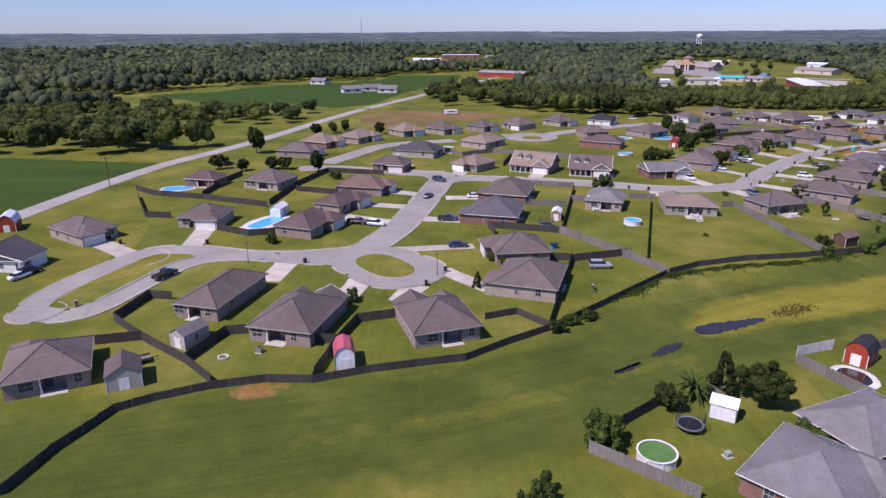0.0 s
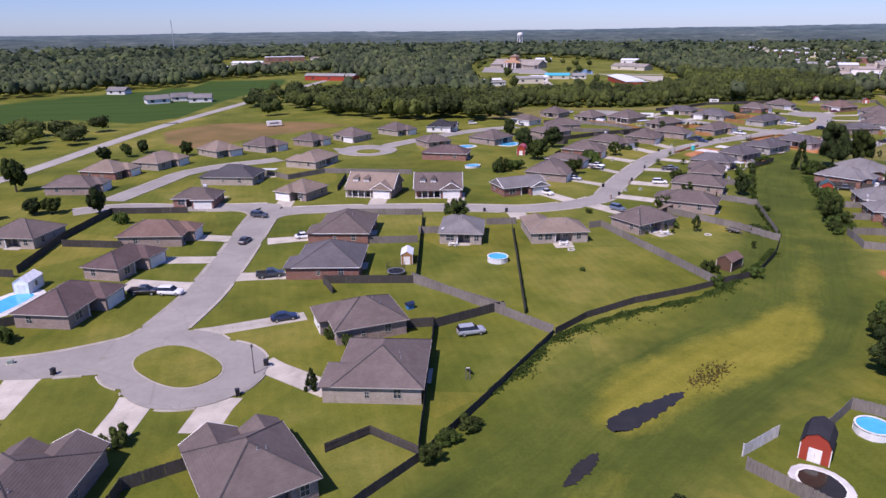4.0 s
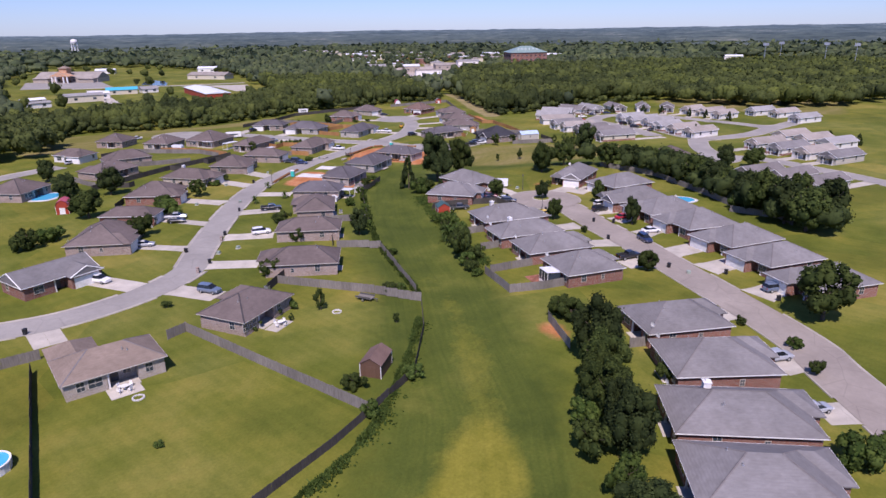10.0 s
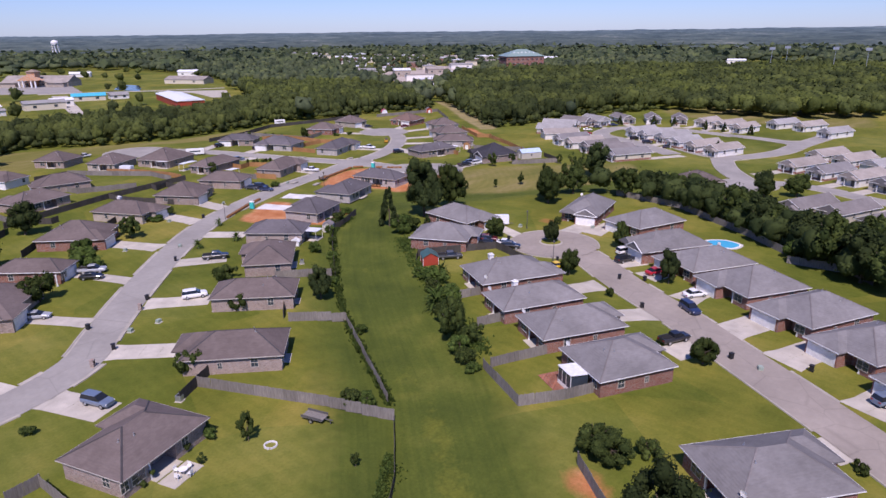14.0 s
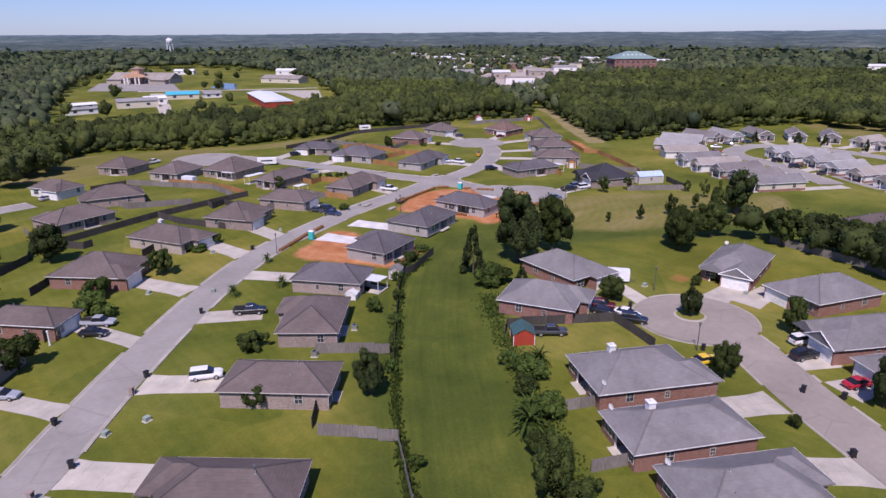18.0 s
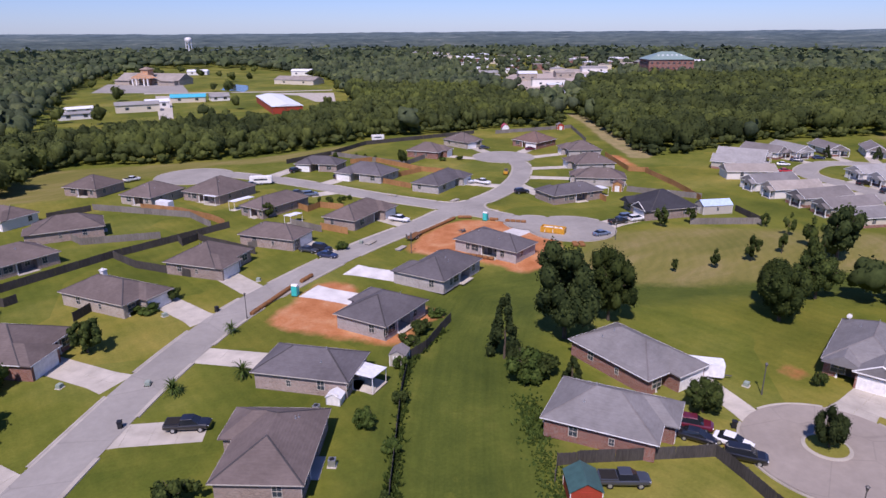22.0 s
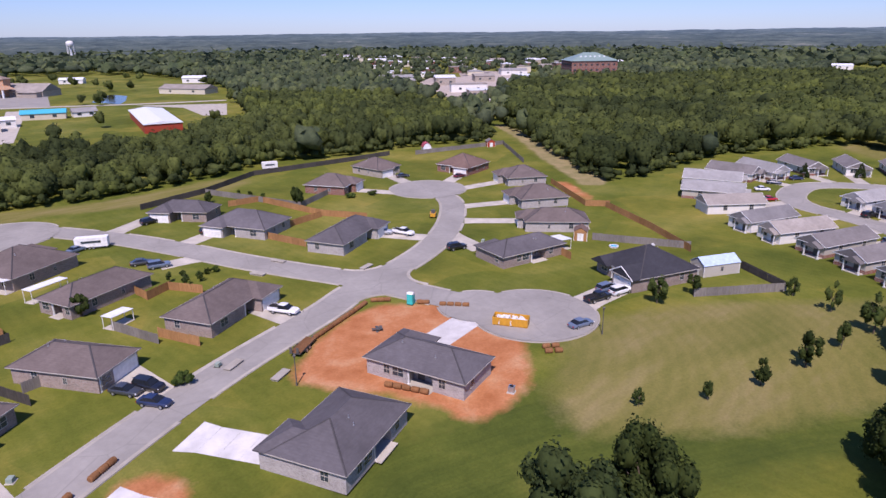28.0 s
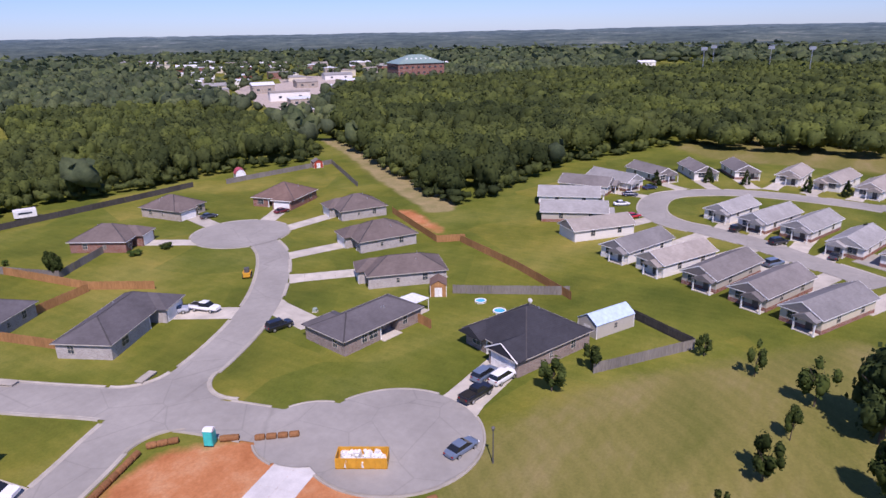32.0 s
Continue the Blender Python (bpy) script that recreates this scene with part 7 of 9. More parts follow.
# fences
fence("dark", [(-48.9, 59.4), (-47.6, 66.9), (-44.1, 75.3), (-39.9, 77.9), (-32.9, 81.0), (-25.7, 82.9), (-18.8, 83.0), (-11.1, 85.8), (3.4, 89.7), (10.4, 94.9), (17.7, 99.9)], 0.76)
fence("dark", [(17.9, 101.2), (12.9, 106.8), (7.1, 104.4)], 0.76)
fence("dark", [(-18.8, 83.0), (-17.6, 93.2), (-15.2, 103.1), (-8.6, 105.2)])
fence("dark", [(-51.3, 113.1), (-55.8, 113.7), (-57.5, 103.3), (-49.3, 96.0), (-39.1, 88.1), (-33.3, 82.3)])
fence("dark", [(-56.3, 94.5), (-49.4, 96.2)])
fence("dark", [(-39.3, 88.6), (-36.4, 98.1), (-32.8, 98.8)])
fence("dark", [(-21.5, 95.3), (-17.0, 95.1)])
fence("dark", [(-17.0, 95.1), (-18.9, 84.3)])
fence("dark", [(27.8, 135.4), (17.9, 101.2)])
fence("dark", [(27.8, 134.6), (41.5, 138.8)])
fence("grey", [(28.3, 157.4), (46.1, 127.1)])
fence("dark", [(17.7, 99.9), (28.2, 109.6), (45.8, 126.4)], 0.76)
fence("dark", [(46.5, 127.0), (54.3, 131.6), (65.5, 135.2), (78.2, 137.2), (85.6, 139.0), (97.3, 142.4), (109.7, 152.1), (117.9, 160.6)], 0.76)
fence("grey", [(82.0, 181.3), (85.6, 139.0)])
fence("dark", [(59.6, 185.2), (44.4, 135.8)])
fence("dark", [(40.1, 201.2), (28.9, 156.0)])
fence("dark", [(10.8, 160.2), (28.3, 155.6)])
fence("grey", [(28.3, 155.6), (41.4, 137.6)])
fence("grey", [(23.0, 183.2), (34.5, 181.0)])
fence("grey", [(21.5, 209.6), (40.7, 204.3)])
fence("grey", [(54.6, 190.7), (62.2, 189.3)])
fence("grey", [(36.2, 188.0), (41.3, 186.8)])
fence("grey", [(78.5, 180.7), (82.2, 181.3)])
fence("dark", [(10.8, 160.2), (12.2, 154.2)])
fence("dark", [(14.0, 136.5), (27.9, 135.2)])
fence("dark", [(27.8, 134.9), (23.6, 121.2)])
fence("grey", [(105.1, 188.2), (112.1, 173.6), (118.3, 160.9)])
fence("grey", [(127.3, 196.7), (134.4, 189.5), (120.6, 164.5)])
fence("dark", [(101.4, 186.0), (110.1, 191.2)])
fence("dark", [(127.5, 198.4), (132.0, 204.5)])
fence("grey", [(138.1, 216.2), (147.3, 209.1)])
fence("dark", [(144.5, 204.3), (150.8, 212.5), (157.5, 221.0), (163.8, 228.9), (169.9, 235.6)], 0.76)
fence("dark", [(169.6, 235.3), (173.9, 236.7), (180.1, 240.6), (184.0, 242.9)])
fence("grey", [(136.6, 160.2), (131.1, 149.8), (136.7, 145.9), (142.5, 143.0)])
fence("grey", [(137.4, 159.3), (148.6, 154.2)])
fence("grey", [(147.4, 169.9), (155.8, 166.2)])
fence("grey", [(152.7, 181.3), (159.2, 178.3)])
fence("dark", [(165.6, 201.7), (168.0, 203.6), (175.5, 198.5), (183.6, 193.0)])
fence("dark", [(183.6, 193.0), (182.2, 188.6), (179.9, 182.6)])
fence("grey", [(125.3, 137.3), (118.5, 128.8)])
fence("grey", [(125.0, 121.9), (127.3, 120.2)])
fence("grey", [(91.4, 100.5), (95.9, 96.4)])
fence("grey", [(17.6, 66.7), (28.0, 58.4)])
fence("dark", [(17.9, 67.0), (23.4, 72.5), (29.6, 77.6)])
fence("grey", [(36.8, 80.4), (37.9, 77.9)])
fence("grey", [(53.6, 89.1), (58.8, 78.3)])
fence("white", [(54.9, 91.3), (61.7, 93.6)])
fence("grey", [(249.0, 195.9), (246.2, 174.7), (230.1, 150.3), (222.4, 140.8)])
fence("grey", [(216.1, 138.4), (217.3, 126.4), (212.8, 121.7)])
fence("grey", [(151.1, 362.6), (169.8, 337.3), (170.8, 324.0)])
fence("dark", [(113.4, 302.2), (119.5, 304.5), (145.2, 314.4), (174.6, 321.2)])
fence("grey", [(140.4, 336.3), (141.8, 329.3), (158.1, 322.8)])
fence("dark", [(145.5, 314.1), (147.6, 304.6), (155.0, 291.6)])
fence("grey", [(171.4, 301.5), (179.6, 302.6)])
fence("dark", [(132.0, 282.5), (137.8, 287.4)])
fence("orange", [(233.1, 340.5), (236.1, 327.6)])
fence("orange", [(235.0, 343.1), (254.0, 346.4)])
fence("orange", [(242.1, 375.1), (251.3, 373.8), (254.6, 347.3), (260.9, 335.6)])
fence("grey", [(244.8, 394.4), (255.6, 358.7), (275.7, 368.6)])
fence("dark", [(223.2, 390.0), (245.6, 395.8), (269.5, 408.2), (308.5, 404.0), (327.6, 402.7)])
fence("grey", [(335.5, 395.8), (378.2, 385.4), (350.5, 352.5)])
fence("orange", [(329.0, 324.7), (311.8, 300.6), (315.9, 295.2)])
fence("orange", [(314.6, 295.7), (303.6, 276.6), (292.8, 261.0)])
fence("grey", [(285.8, 282.0), (295.1, 262.1)])
fence("grey", [(268.4, 249.2), (283.0, 237.8)])
fence("dark", [(283.3, 237.9), (290.0, 249.0)])
fence("orange", [(273.4, 285.9), (270.4, 277.7)])
fence("orange", [(202.3, 324.6), (206.1, 318.1)])
fence("orange", [(196.6, 332.0), (197.3, 322.5), (202.5, 324.9)])
fence("orange", [(192.1, 305.5), (195.2, 297.2)])
fence("grey", [(187.8, 313.8), (191.0, 302.8)])
fence("dark", [(-57.1, 157.5), (-48.5, 152.8), (-37.3, 155.7)])
fence("dark", [(-98.0, 200.7), (-89.3, 194.1), (-72.4, 189.3), (-50.9, 180.2)])
fence("dark", [(-74.0, 192.7), (-73.2, 212.8), (-71.1, 223.5)])
fence("dark", [(-51.0, 182.7), (-48.5, 206.3), (-42.3, 228.3), (-21.8, 223.6)])
fence("dark", [(-47.2, 200.1), (-33.0, 195.0)])
fence("dark", [(-93.2, 191.3), (-81.3, 169.5), (-73.9, 168.9)])
fence("grey", [(-3.2, 272.8), (6.2, 259.3), (19.0, 266.8), (48.2, 256.0)])
fence("dark", [(20.9, 238.7), (25.6, 257.3)])
fence("dark", [(139.3, 359.6), (150.5, 361.6)])
fence("dark", [(160.5, 317.2), (160.3, 313.4), (164.8, 315.9), (165.6, 311.6), (167.9, 306.0), (171.2, 297.0)])
fence("orange", [(161.8, 354.6), (169.2, 343.4), (173.4, 331.0), (174.2, 323.4)])
fence("dark", [(105.5, 288.9), (111.6, 295.2), (113.2, 301.6)])
fence("grey", [(115.1, 322.0), (115.2, 313.7), (116.1, 306.0)])
fence("dark", [(117.7, 303.6), (123.3, 297.4), (125.5, 298.4)])
fence("dark", [(108.4, 272.4), (113.3, 278.0)])

# garden trees and shrubs
tree("oak", 193.4, 225.2, 14.5, 6.4)
tree("oak", 204.6, 225.2, 12.5, 5.0)
tree("cypress", 181.8, 227.1, 11, 3.0)
tree("shrub", 180.8, 219.6, 5, 3.6)
tree("cypress", 183.2, 214.7, 4.5, 1.6)
tree("oak", 227.2, 206.6, 10, 5)
tree("oak", 242.4, 207.2, 9, 5)
tree("sapling", 228.2, 238.6, 3, 1)
tree("sapling", 236.0, 232.6, 3.2, 1)
tree("sapling", 245.0, 228.8, 4.6, 1.7)
tree("sapling", 254.5, 225.8, 6.2, 2.4)
tree("sapling", 263.8, 223.6, 5, 1.6)
tree("sapling", 273.2, 221.3, 7.5, 2.6)
tree("sapling", 260.9, 252.8, 5.6, 2.3)
tree("sapling", 269.3, 249.8, 4.5, 2.2)
tree("sapling", 278.1, 228.8, 6, 1.8)
tree("sapling", 281.2, 236.1, 4, 1.4)
tree("oak", 191.2, 199.2, 4.8, 2.8)
tree("oak", 195.6, 185.4, 5.4, 2.5)
tree("shrub", 209.9, 192.5, 2.6, 1.4)
tree("oak", 188.0, 153.0, 7.4, 2.7)
tree("oak", 201.6, 170.8, 6.8, 2.0)
tree("oak", 179.6, 170.9, 5.6, 2.2)
tree("shrub", 174.2, 158.7, 2.2, 1.1)
tree("oak", 159.2, 135.2, 4.6, 2.3)
palm(148.2, 180.2, 5.2, 3.3)
palm(150.4, 182.4, 4.6, 2.8)
tree("shrub", 145.6, 174.8, 4.6, 2.8)
tree("shrub", 138.6, 166.6, 3.4, 2.2)
tree("shrub", 136.4, 163.2, 2.8, 1.8)
tree("shrub", 134.8, 160.8, 2.2, 1.5)
tree("shrub", 154.6, 187.2, 3.2, 2.3)
tree("shrub", 158.6, 193.8, 3.0, 2.2)
tree("oak", 141.4, 170.7, 7.5, 3.2)
palm(161.7, 190.8, 4, 2.4)
palm(157.9, 190.2, 4, 2.2)
tree("oak", 117.8, 123.5, 10.5, 4.6)
tree("oak", 110.9, 119.1, 9, 3.9)
tree("oak", 104.3, 114.3, 9, 3.8)
tree("oak", 99.0, 108.8, 8.5, 3.4)
tree("shrub", 120.1, 123.5, 6, 3.2)
tree("oak", 87.6, 101.2, 7.5, 3.6)
tree("oak", 107.2, 117.6, 8.5, 3.2)
tree("oak", 101.8, 111.5, 8.5, 3.2)
tree("shrub", 93.6, 106.6, 5.5, 3.2)
tree("shrub", 90.3, 103.6, 5.5, 3)
tree("shrub", 102.1, 116.5, 4.5, 2.6)
tree("shrub", 97.1, 112.5, 5, 3.4)
tree("shrub", 152.7, 180.6, 4.5, 2.8)
tree("shrub", 142.4, 167.1, 4, 2.6)
tree("shrub", 158.4, 189.5, 4, 2.8)
tree("shrub", 136.4, 163.5, 3, 2)
tree("shrub", 179.6, 219.8, 6, 4)
tree("shrub", 129.1, 137.1, 4.5, 3)
tree("oak", 268.7, 214.1, 13, 5.5)
tree("oak", 256.5, 213.9, 9, 3)
tree("oak", 233.8, 210.8, 9, 4.6)
tree("oak", 248.5, 192.7, 9, 5)
tree("oak", 251.4, 185.4, 9, 5.2)
tree("oak", 251.4, 177.2, 9.5, 5.5)
tree("oak", 244.9, 166.8, 9.5, 5.5)
tree("oak", 239.7, 157.6, 10, 5.5)
tree("oak", 232.3, 149.3, 11, 5)
tree("oak", 231.4, 144.8, 9.5, 4.5)
tree("oak", 225.0, 137.7, 10, 5.6)
tree("oak", 218.8, 130.7, 12, 6.5)
tree("oak", 213.2, 123.9, 12, 6.5)
tree("oak", 209.4, 118.0, 12, 6.5)
tree("oak", 219.7, 116.1, 12, 6)
tree("oak", 229.9, 125.0, 10, 5)
tree("oak", 274.8, 160.4, 8.5, 4)
tree("oak", 280.9, 152.9, 8, 4.2)
tree("shrub", 221.8, 138.1, 5, 4)
tree("oak", 156.0, 101.8, 10, 6)
tree("shrub", 115.5, 88.3, 5, 4)
tree("shrub", 134.8, 97.6, 2.6, 1.5)
tree("oak", -45.9, 230.2, 7.5, 3)
tree("oak", -82.7, 233.1, 5.5, 3.4)
tree("oak", -73.1, 230.2, 4.6, 3)
tree("oak", -77.7, 264.8, 12, 5)
tree("oak", -63.1, 233.2, 4.6, 3.6)
tree("oak", -58.6, 233.2, 4.6, 3.2)
tree("oak", -62.6, 312.5, 6, 3.4)
tree("oak", -55.7, 319.6, 6, 3.2)
tree("oak", -50.7, 327.0, 5.6, 3.2)
tree("oak", -32.7, 316.0, 6, 3)
tree("shrub", -37.4, 216.3, 4, 2)
tree("oak", 43.0, 77.5, 6.5, 3.8)
palm(34.3, 78.9, 5, 3.4)
tree("cypress", 38.8, 80.4, 6.5, 2.6)
tree("shrub", 10.5, 57.8, 3.6, 2.6)
tree("shrub", 19.4, 67.9, 5, 3.4)
tree("shrub", 30.1, 76.5, 4, 2.6)
tree("shrub", 44.6, 68.0, 4, 3)
tree("oak", 47.8, 193.9, 6.5, 3.6)
tree("oak", 103.3, 292.6, 9, 4.8)
tree("oak", 99.8, 268.8, 9, 5)
tree("oak", 115.2, 292.0, 9, 4.6)
tree("shrub", 78.9, 251.6, 6, 4)
tree("shrub", 85.2, 254.7, 4, 4)
tree("shrub", 101.7, 240.6, 6.5, 4)
tree("oak", 109.1, 328.4, 8, 4)
tree("shrub", 124.7, 209.3, 4, 3.4)
tree("oak", 138.0, 201.0, 6, 2.8)
tree("shrub", 106.6, 192.5, 4.4, 2.6)
tree("shrub", 115.4, 254.3, 6, 4.2)
tree("shrub", 131.0, 223.8, 4, 3)
tree("shrub", 154.8, 224.1, 3, 2)
palm(138.0, 247.1, 3.2, 1.8)
palm(147.4, 245.7, 3.2, 1.8)
palm(151.6, 260.8, 2.8, 1.5)
tree("shrub", 148.0, 281.6, 3, 2.4)
tree("shrub", 143.2, 278.5, 2.2, 3)
tree("oak", 131.4, 268.3, 5.5, 3)
tree("shrub", 118.0, 263.1, 4.5, 3.6)
tree("shrub", 176.8, 242.2, 2.5, 2.6)
tree("shrub", 183.0, 245.9, 2, 2.2)
tree("shrub", 172.7, 239.2, 2.2, 2.4)
tree("shrub", 167.1, 233.8, 2.6, 1.5)
tree("shrub", 161.5, 226.1, 2.4, 1.4)
tree("shrub", 154.5, 217.8, 2.6, 1.4)
tree("shrub", 148.4, 210.0, 2.6, 1.4)
tree("shrub", 144.0, 204.4, 2.6, 1.4)
tree("oak", 240.1, 383.1, 4, 1.5)
tree("oak", 256.0, 361.0, 5, 1.8)
tree("sapling", 205.7, 324.5, 3, 1.2)
tree("sapling", 208.7, 324.5, 2.4, 1)
tree("sapling", 204.1, 328.5, 2.4, 1)
tree("shrub", 188.0, 287.7, 2.4, 2)
tree("oak", 186.2, 323.5, 4.2, 1.7)
tree("shrub", 272.6, 357.9, 1.6, 2)
tree("shrub", 279.5, 355.6, 1.6, 2)
tree("sapling", 102.4, 170.9, 4.6, 1.2)
tree("sapling", 108.2, 157.3, 2, 0.8)
tree("sapling", 96.2, 171.3, 1.6, 0.7)
tree("shrub", 117.0, 168.2, 2.4, 2.2)
tree("shrub", 118.4, 166.5, 2.6, 2)
tree("shrub", 89.6, 173.1, 2.2, 1.8)
tree("shrub", 99.6, 176.1, 2, 1.8)
tree("shrub", 96.2, 175.5, 1.6, 1.5)
tree("shrub", 85.3, 138.4, 3, 1.8)
tree("shrub", 88.1, 145.1, 3.4, 1.8)
tree("shrub", 96.7, 141.7, 2.6, 2)
tree("shrub", 18.9, 99.5, 2.6, 2)
tree("shrub", 21.7, 102.4, 2.4, 2)
tree("shrub", 25.1, 104.7, 2.2, 2)
tree("shrub", 10.3, 137.5, 2.6, 2)
tree("shrub", 12.7, 131.3, 2.6, 1.4)
tree("cypress", 6.4, 119.7, 3.4, 1.2)
tree("shrub", -17.5, 112.5, 3, 2)
tree("shrub", -41.6, 147.5, 3, 2)
tree("shrub", 12.9, 129.9, 3, 1.4)
tree("shrub", 10.2, 138.3, 3, 2)
tree("shrub", 10.7, 135.1, 2.4, 1.6)

# ---- woodland round the estate ----
WEST_BELT = [(126, 398), (140, 424), (160, 438), (185, 424), (224, 414), (259, 419), (282, 427), (320, 416), (350, 412), (388, 404), (432, 470), (470, 540), (400, 640), (372, 600), (335, 515), (290, 500), (236, 490), (198, 490), (150, 494), (120, 440)]
EAST_BELT = [(428, 424), (400, 386), (348, 320), (354, 313), (372, 309), (398, 309), (420, 305), (442, 292), (468, 282), (464, 252), (466, 232), (466, 205), (500, 170), (640, 120), (900, 90), (1000, 300), (837, 430), (640, 540), (560, 530), (480, 465)]
belt = np.concatenate([scatter(WEST_BELT, 5.0, 1, (5.5, 13.0), (2.3, 5.0)), scatter(EAST_BELT, 6.2, 2, (8.0, 16.0), (3.4, 6.4))])
belt[:, 2] += np.where((belt[:, 1] > 395) & (belt[:, 0] > 330), 1.5, 0)
reach = np.hypot(belt[:, 0] - 185, belt[:, 1] - 226)
for lo, hi, n, leaf, fine, seed in ((0, 270, 130, 0.34, 4, 61), (270, 380, 56, 0.44, 4, 62), (380, 520, 16, 0.7, 3, 63), (520, 900, 5, 1.0, 2, 64)):
    near = belt[(reach >= lo) & (reach < hi)]
    woods("woodland", near, n, leaf, leaf_wood, "dense green broad-leaved woodland behind the houses", seed, fine)
TOWN = [(440, 480), (470, 470), (560, 540), (700, 600), (960, 620), (1000, 760), (960, 1300), (880, 1260), (700, 880), (560, 660)]
SCHOOL = [(150, 494), (172, 600), (215, 770), (280, 960), (380, 1090), (470, 1060), (480, 860), (420, 700), (372, 600), (335, 515), (290, 500), (236, 490), (198, 490)]
FIELD = [(-306, 515), (-243, 511), (-214, 576), (-170, 616), (-118, 656), (-77, 666), (-62, 744), (24, 790), (120, 660), (57, 560), (42, 423), (-20, 390), (-71, 390), (-150, 410), (-283, 440), (-330, 460)]
OLD_TOWN = [(-80, 850), (40, 850), (110, 1180), (-70, 1200)]
STADIUM = [(830, 180), (1000, 200), (1120, 450), (900, 400), (820, 300)]
ESTATE = [(-420, 0), (-420, 300), (-150, 440), (-20, 400), (60, 395), (110, 395), (130, 400), (150, 440), (260, 420), (390, 405), (432, 440), (350, 312), (450, 300), (560, 230), (520, 0)]
rng = np.random.default_rng(77)
far = []
for ring, gap in (((330, 900), 8.5), ((900, 1700), 21.0)):
    a = np.arange(-1750, 1750, gap)
    qx, qy = np.meshgrid(a + 100, a + 150)
    x, y = qx.ravel() + rng.uniform(-0.5, 0.5, qx.size) * gap, qy.ravel() + rng.uniform(-0.5, 0.5, qx.size) * gap
    d = np.hypot(x - 100, y - 150)
    ok = (d > ring[0]) & (d < ring[1]) & ((y > 150 - (x - 100) * 0.45)) & (y > -0.2 * x - 100)
    ok &= (x > -0.78 * y - 40) & (y > 200 - 0.12 * (x - 184))
    for hole in (TOWN, SCHOOL, FIELD, OLD_TOWN, ESTATE, WEST_BELT, STADIUM):
        ok &= ~inside(x, y, hole)
    ok &= ~(inside(x, y, EAST_BELT) & (np.hypot(x - 185, y - 226) < 900))
    open_land = np.sin(x * 0.011 + 1.3) * np.sin(y * 0.009 + x * 0.004) + 0.5 * np.sin(x * 0.031) * np.sin(y * 0.027)
    ok &= (open_land < 0.95)
    x, y = x[ok], y[ok]
    s = rng.uniform(0, 1, len(x))
    far.append(np.stack([x, y, 8 + 8 * s, (0.42 + 0.25 * s) * gap + 0.8], 1))
# both rings wear the paler leaves that carry painted haze
woods("distant_woodland", far[0], 3, 1.2, leaf_hazed, "dark green woodland stretching away to the town", 63, 2)
woods("distant_woodland", far[1], 2, 1.6, leaf_hazed, "far dark green woodland towards the horizon", 64, 2)
# the forest canopy beyond, as rolling crowns with distance haze in their colour
a = 1500 * 1.0186 ** np.arange(0, 150)
ang = np.radians(np.arange(-40, 150, 0.6))
rr, aa = np.meshgrid(a, ang)
x, y = 100 + rr * np.cos(aa), 150 + rr * np.sin(aa)
zz = 9 + 4 * rng.uniform(-1, 1, x.shape) + 3 * np.sin(x * 0.004) * np.cos(y * 0.005) + 3 * np.clip((rr - 2500) / 2500, 0, 1) * (1 + np.sin(aa * 9))
zz += 70 * np.clip((rr - 2500) / 8000, 0, 1.6) * np.clip((115 - np.degrees(aa)) / 75, 0, 1)
nx2 = len(a)
i0 = (np.arange(len(ang) - 1)[:, None] * nx2 + np.arange(nx2 - 1)[None, :]).ravel()
canopy = quick_mesh("far_canopy", np.stack([x.ravel(), y.ravel(), zz.ravel()], 1), np.stack([i0, i0 + 1, i0 + nx2 + 1, i0 + nx2], 1), hazed_forest)
# how much painted haze each point gets, growing with distance
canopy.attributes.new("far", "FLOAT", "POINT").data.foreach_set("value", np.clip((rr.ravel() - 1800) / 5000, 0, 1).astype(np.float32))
tagged(new("far_canopy", canopy), "forest reaching to the horizon, with haze painted into its colour", "woodland", kind="stuff")
school_trees = scatter(SCHOOL, 50.0, 8, (7, 12), (3.4, 5.2), ([(228, 700), (300, 700), (335, 870), (262, 880)], [(255, 630), (300, 625), (300, 660), (255, 660)], [(205, 580), (260, 580), (260, 640), (205, 640)], [(295, 560), (360, 560), (360, 680), (310, 680)], [(370, 690), (425, 690), (425, 760), (370, 760)]))
# bushes that close the wood's edge down to the ground
hem = []
for k, line in enumerate(([(140, 424), (160, 437), (185, 423), (224, 413), (259, 418), (282, 426), (320, 415), (350, 411), (388, 403), (432, 468)], [(428, 424), (400, 386), (348, 320), (354, 312), (372, 308), (398, 308), (420, 304), (442, 291), (468, 281)])):
    run = smooth_line(line, 1.9)
    q = np.random.default_rng(90 + k)
    hem += [(x + q.normal(0, 1.4), y + q.normal(0, 1.4), q.uniform(2.2, 6.0), q.uniform(1.5, 3.0)) for x, y in run]
woods("wood_edge", hem, 60, 0.36, leaf_wood, "green bushes along the edge of the wood", 68, 3)
town_trees = scatter(TOWN, 21.0, 9, (7, 13), (3.6, 6.2), ([(462, 474), (480, 466), (593, 535), (735, 628), (800, 700), (690, 705), (584, 652)],))
woods("town_trees", town_trees, 8, 1.1, leaf_hazed, "trees among the buildings of the town", 69, 2)
woods("school_trees", school_trees, 60, 0.6, leaf_wood, "scattered trees on the lawns round the school", 67, 4)
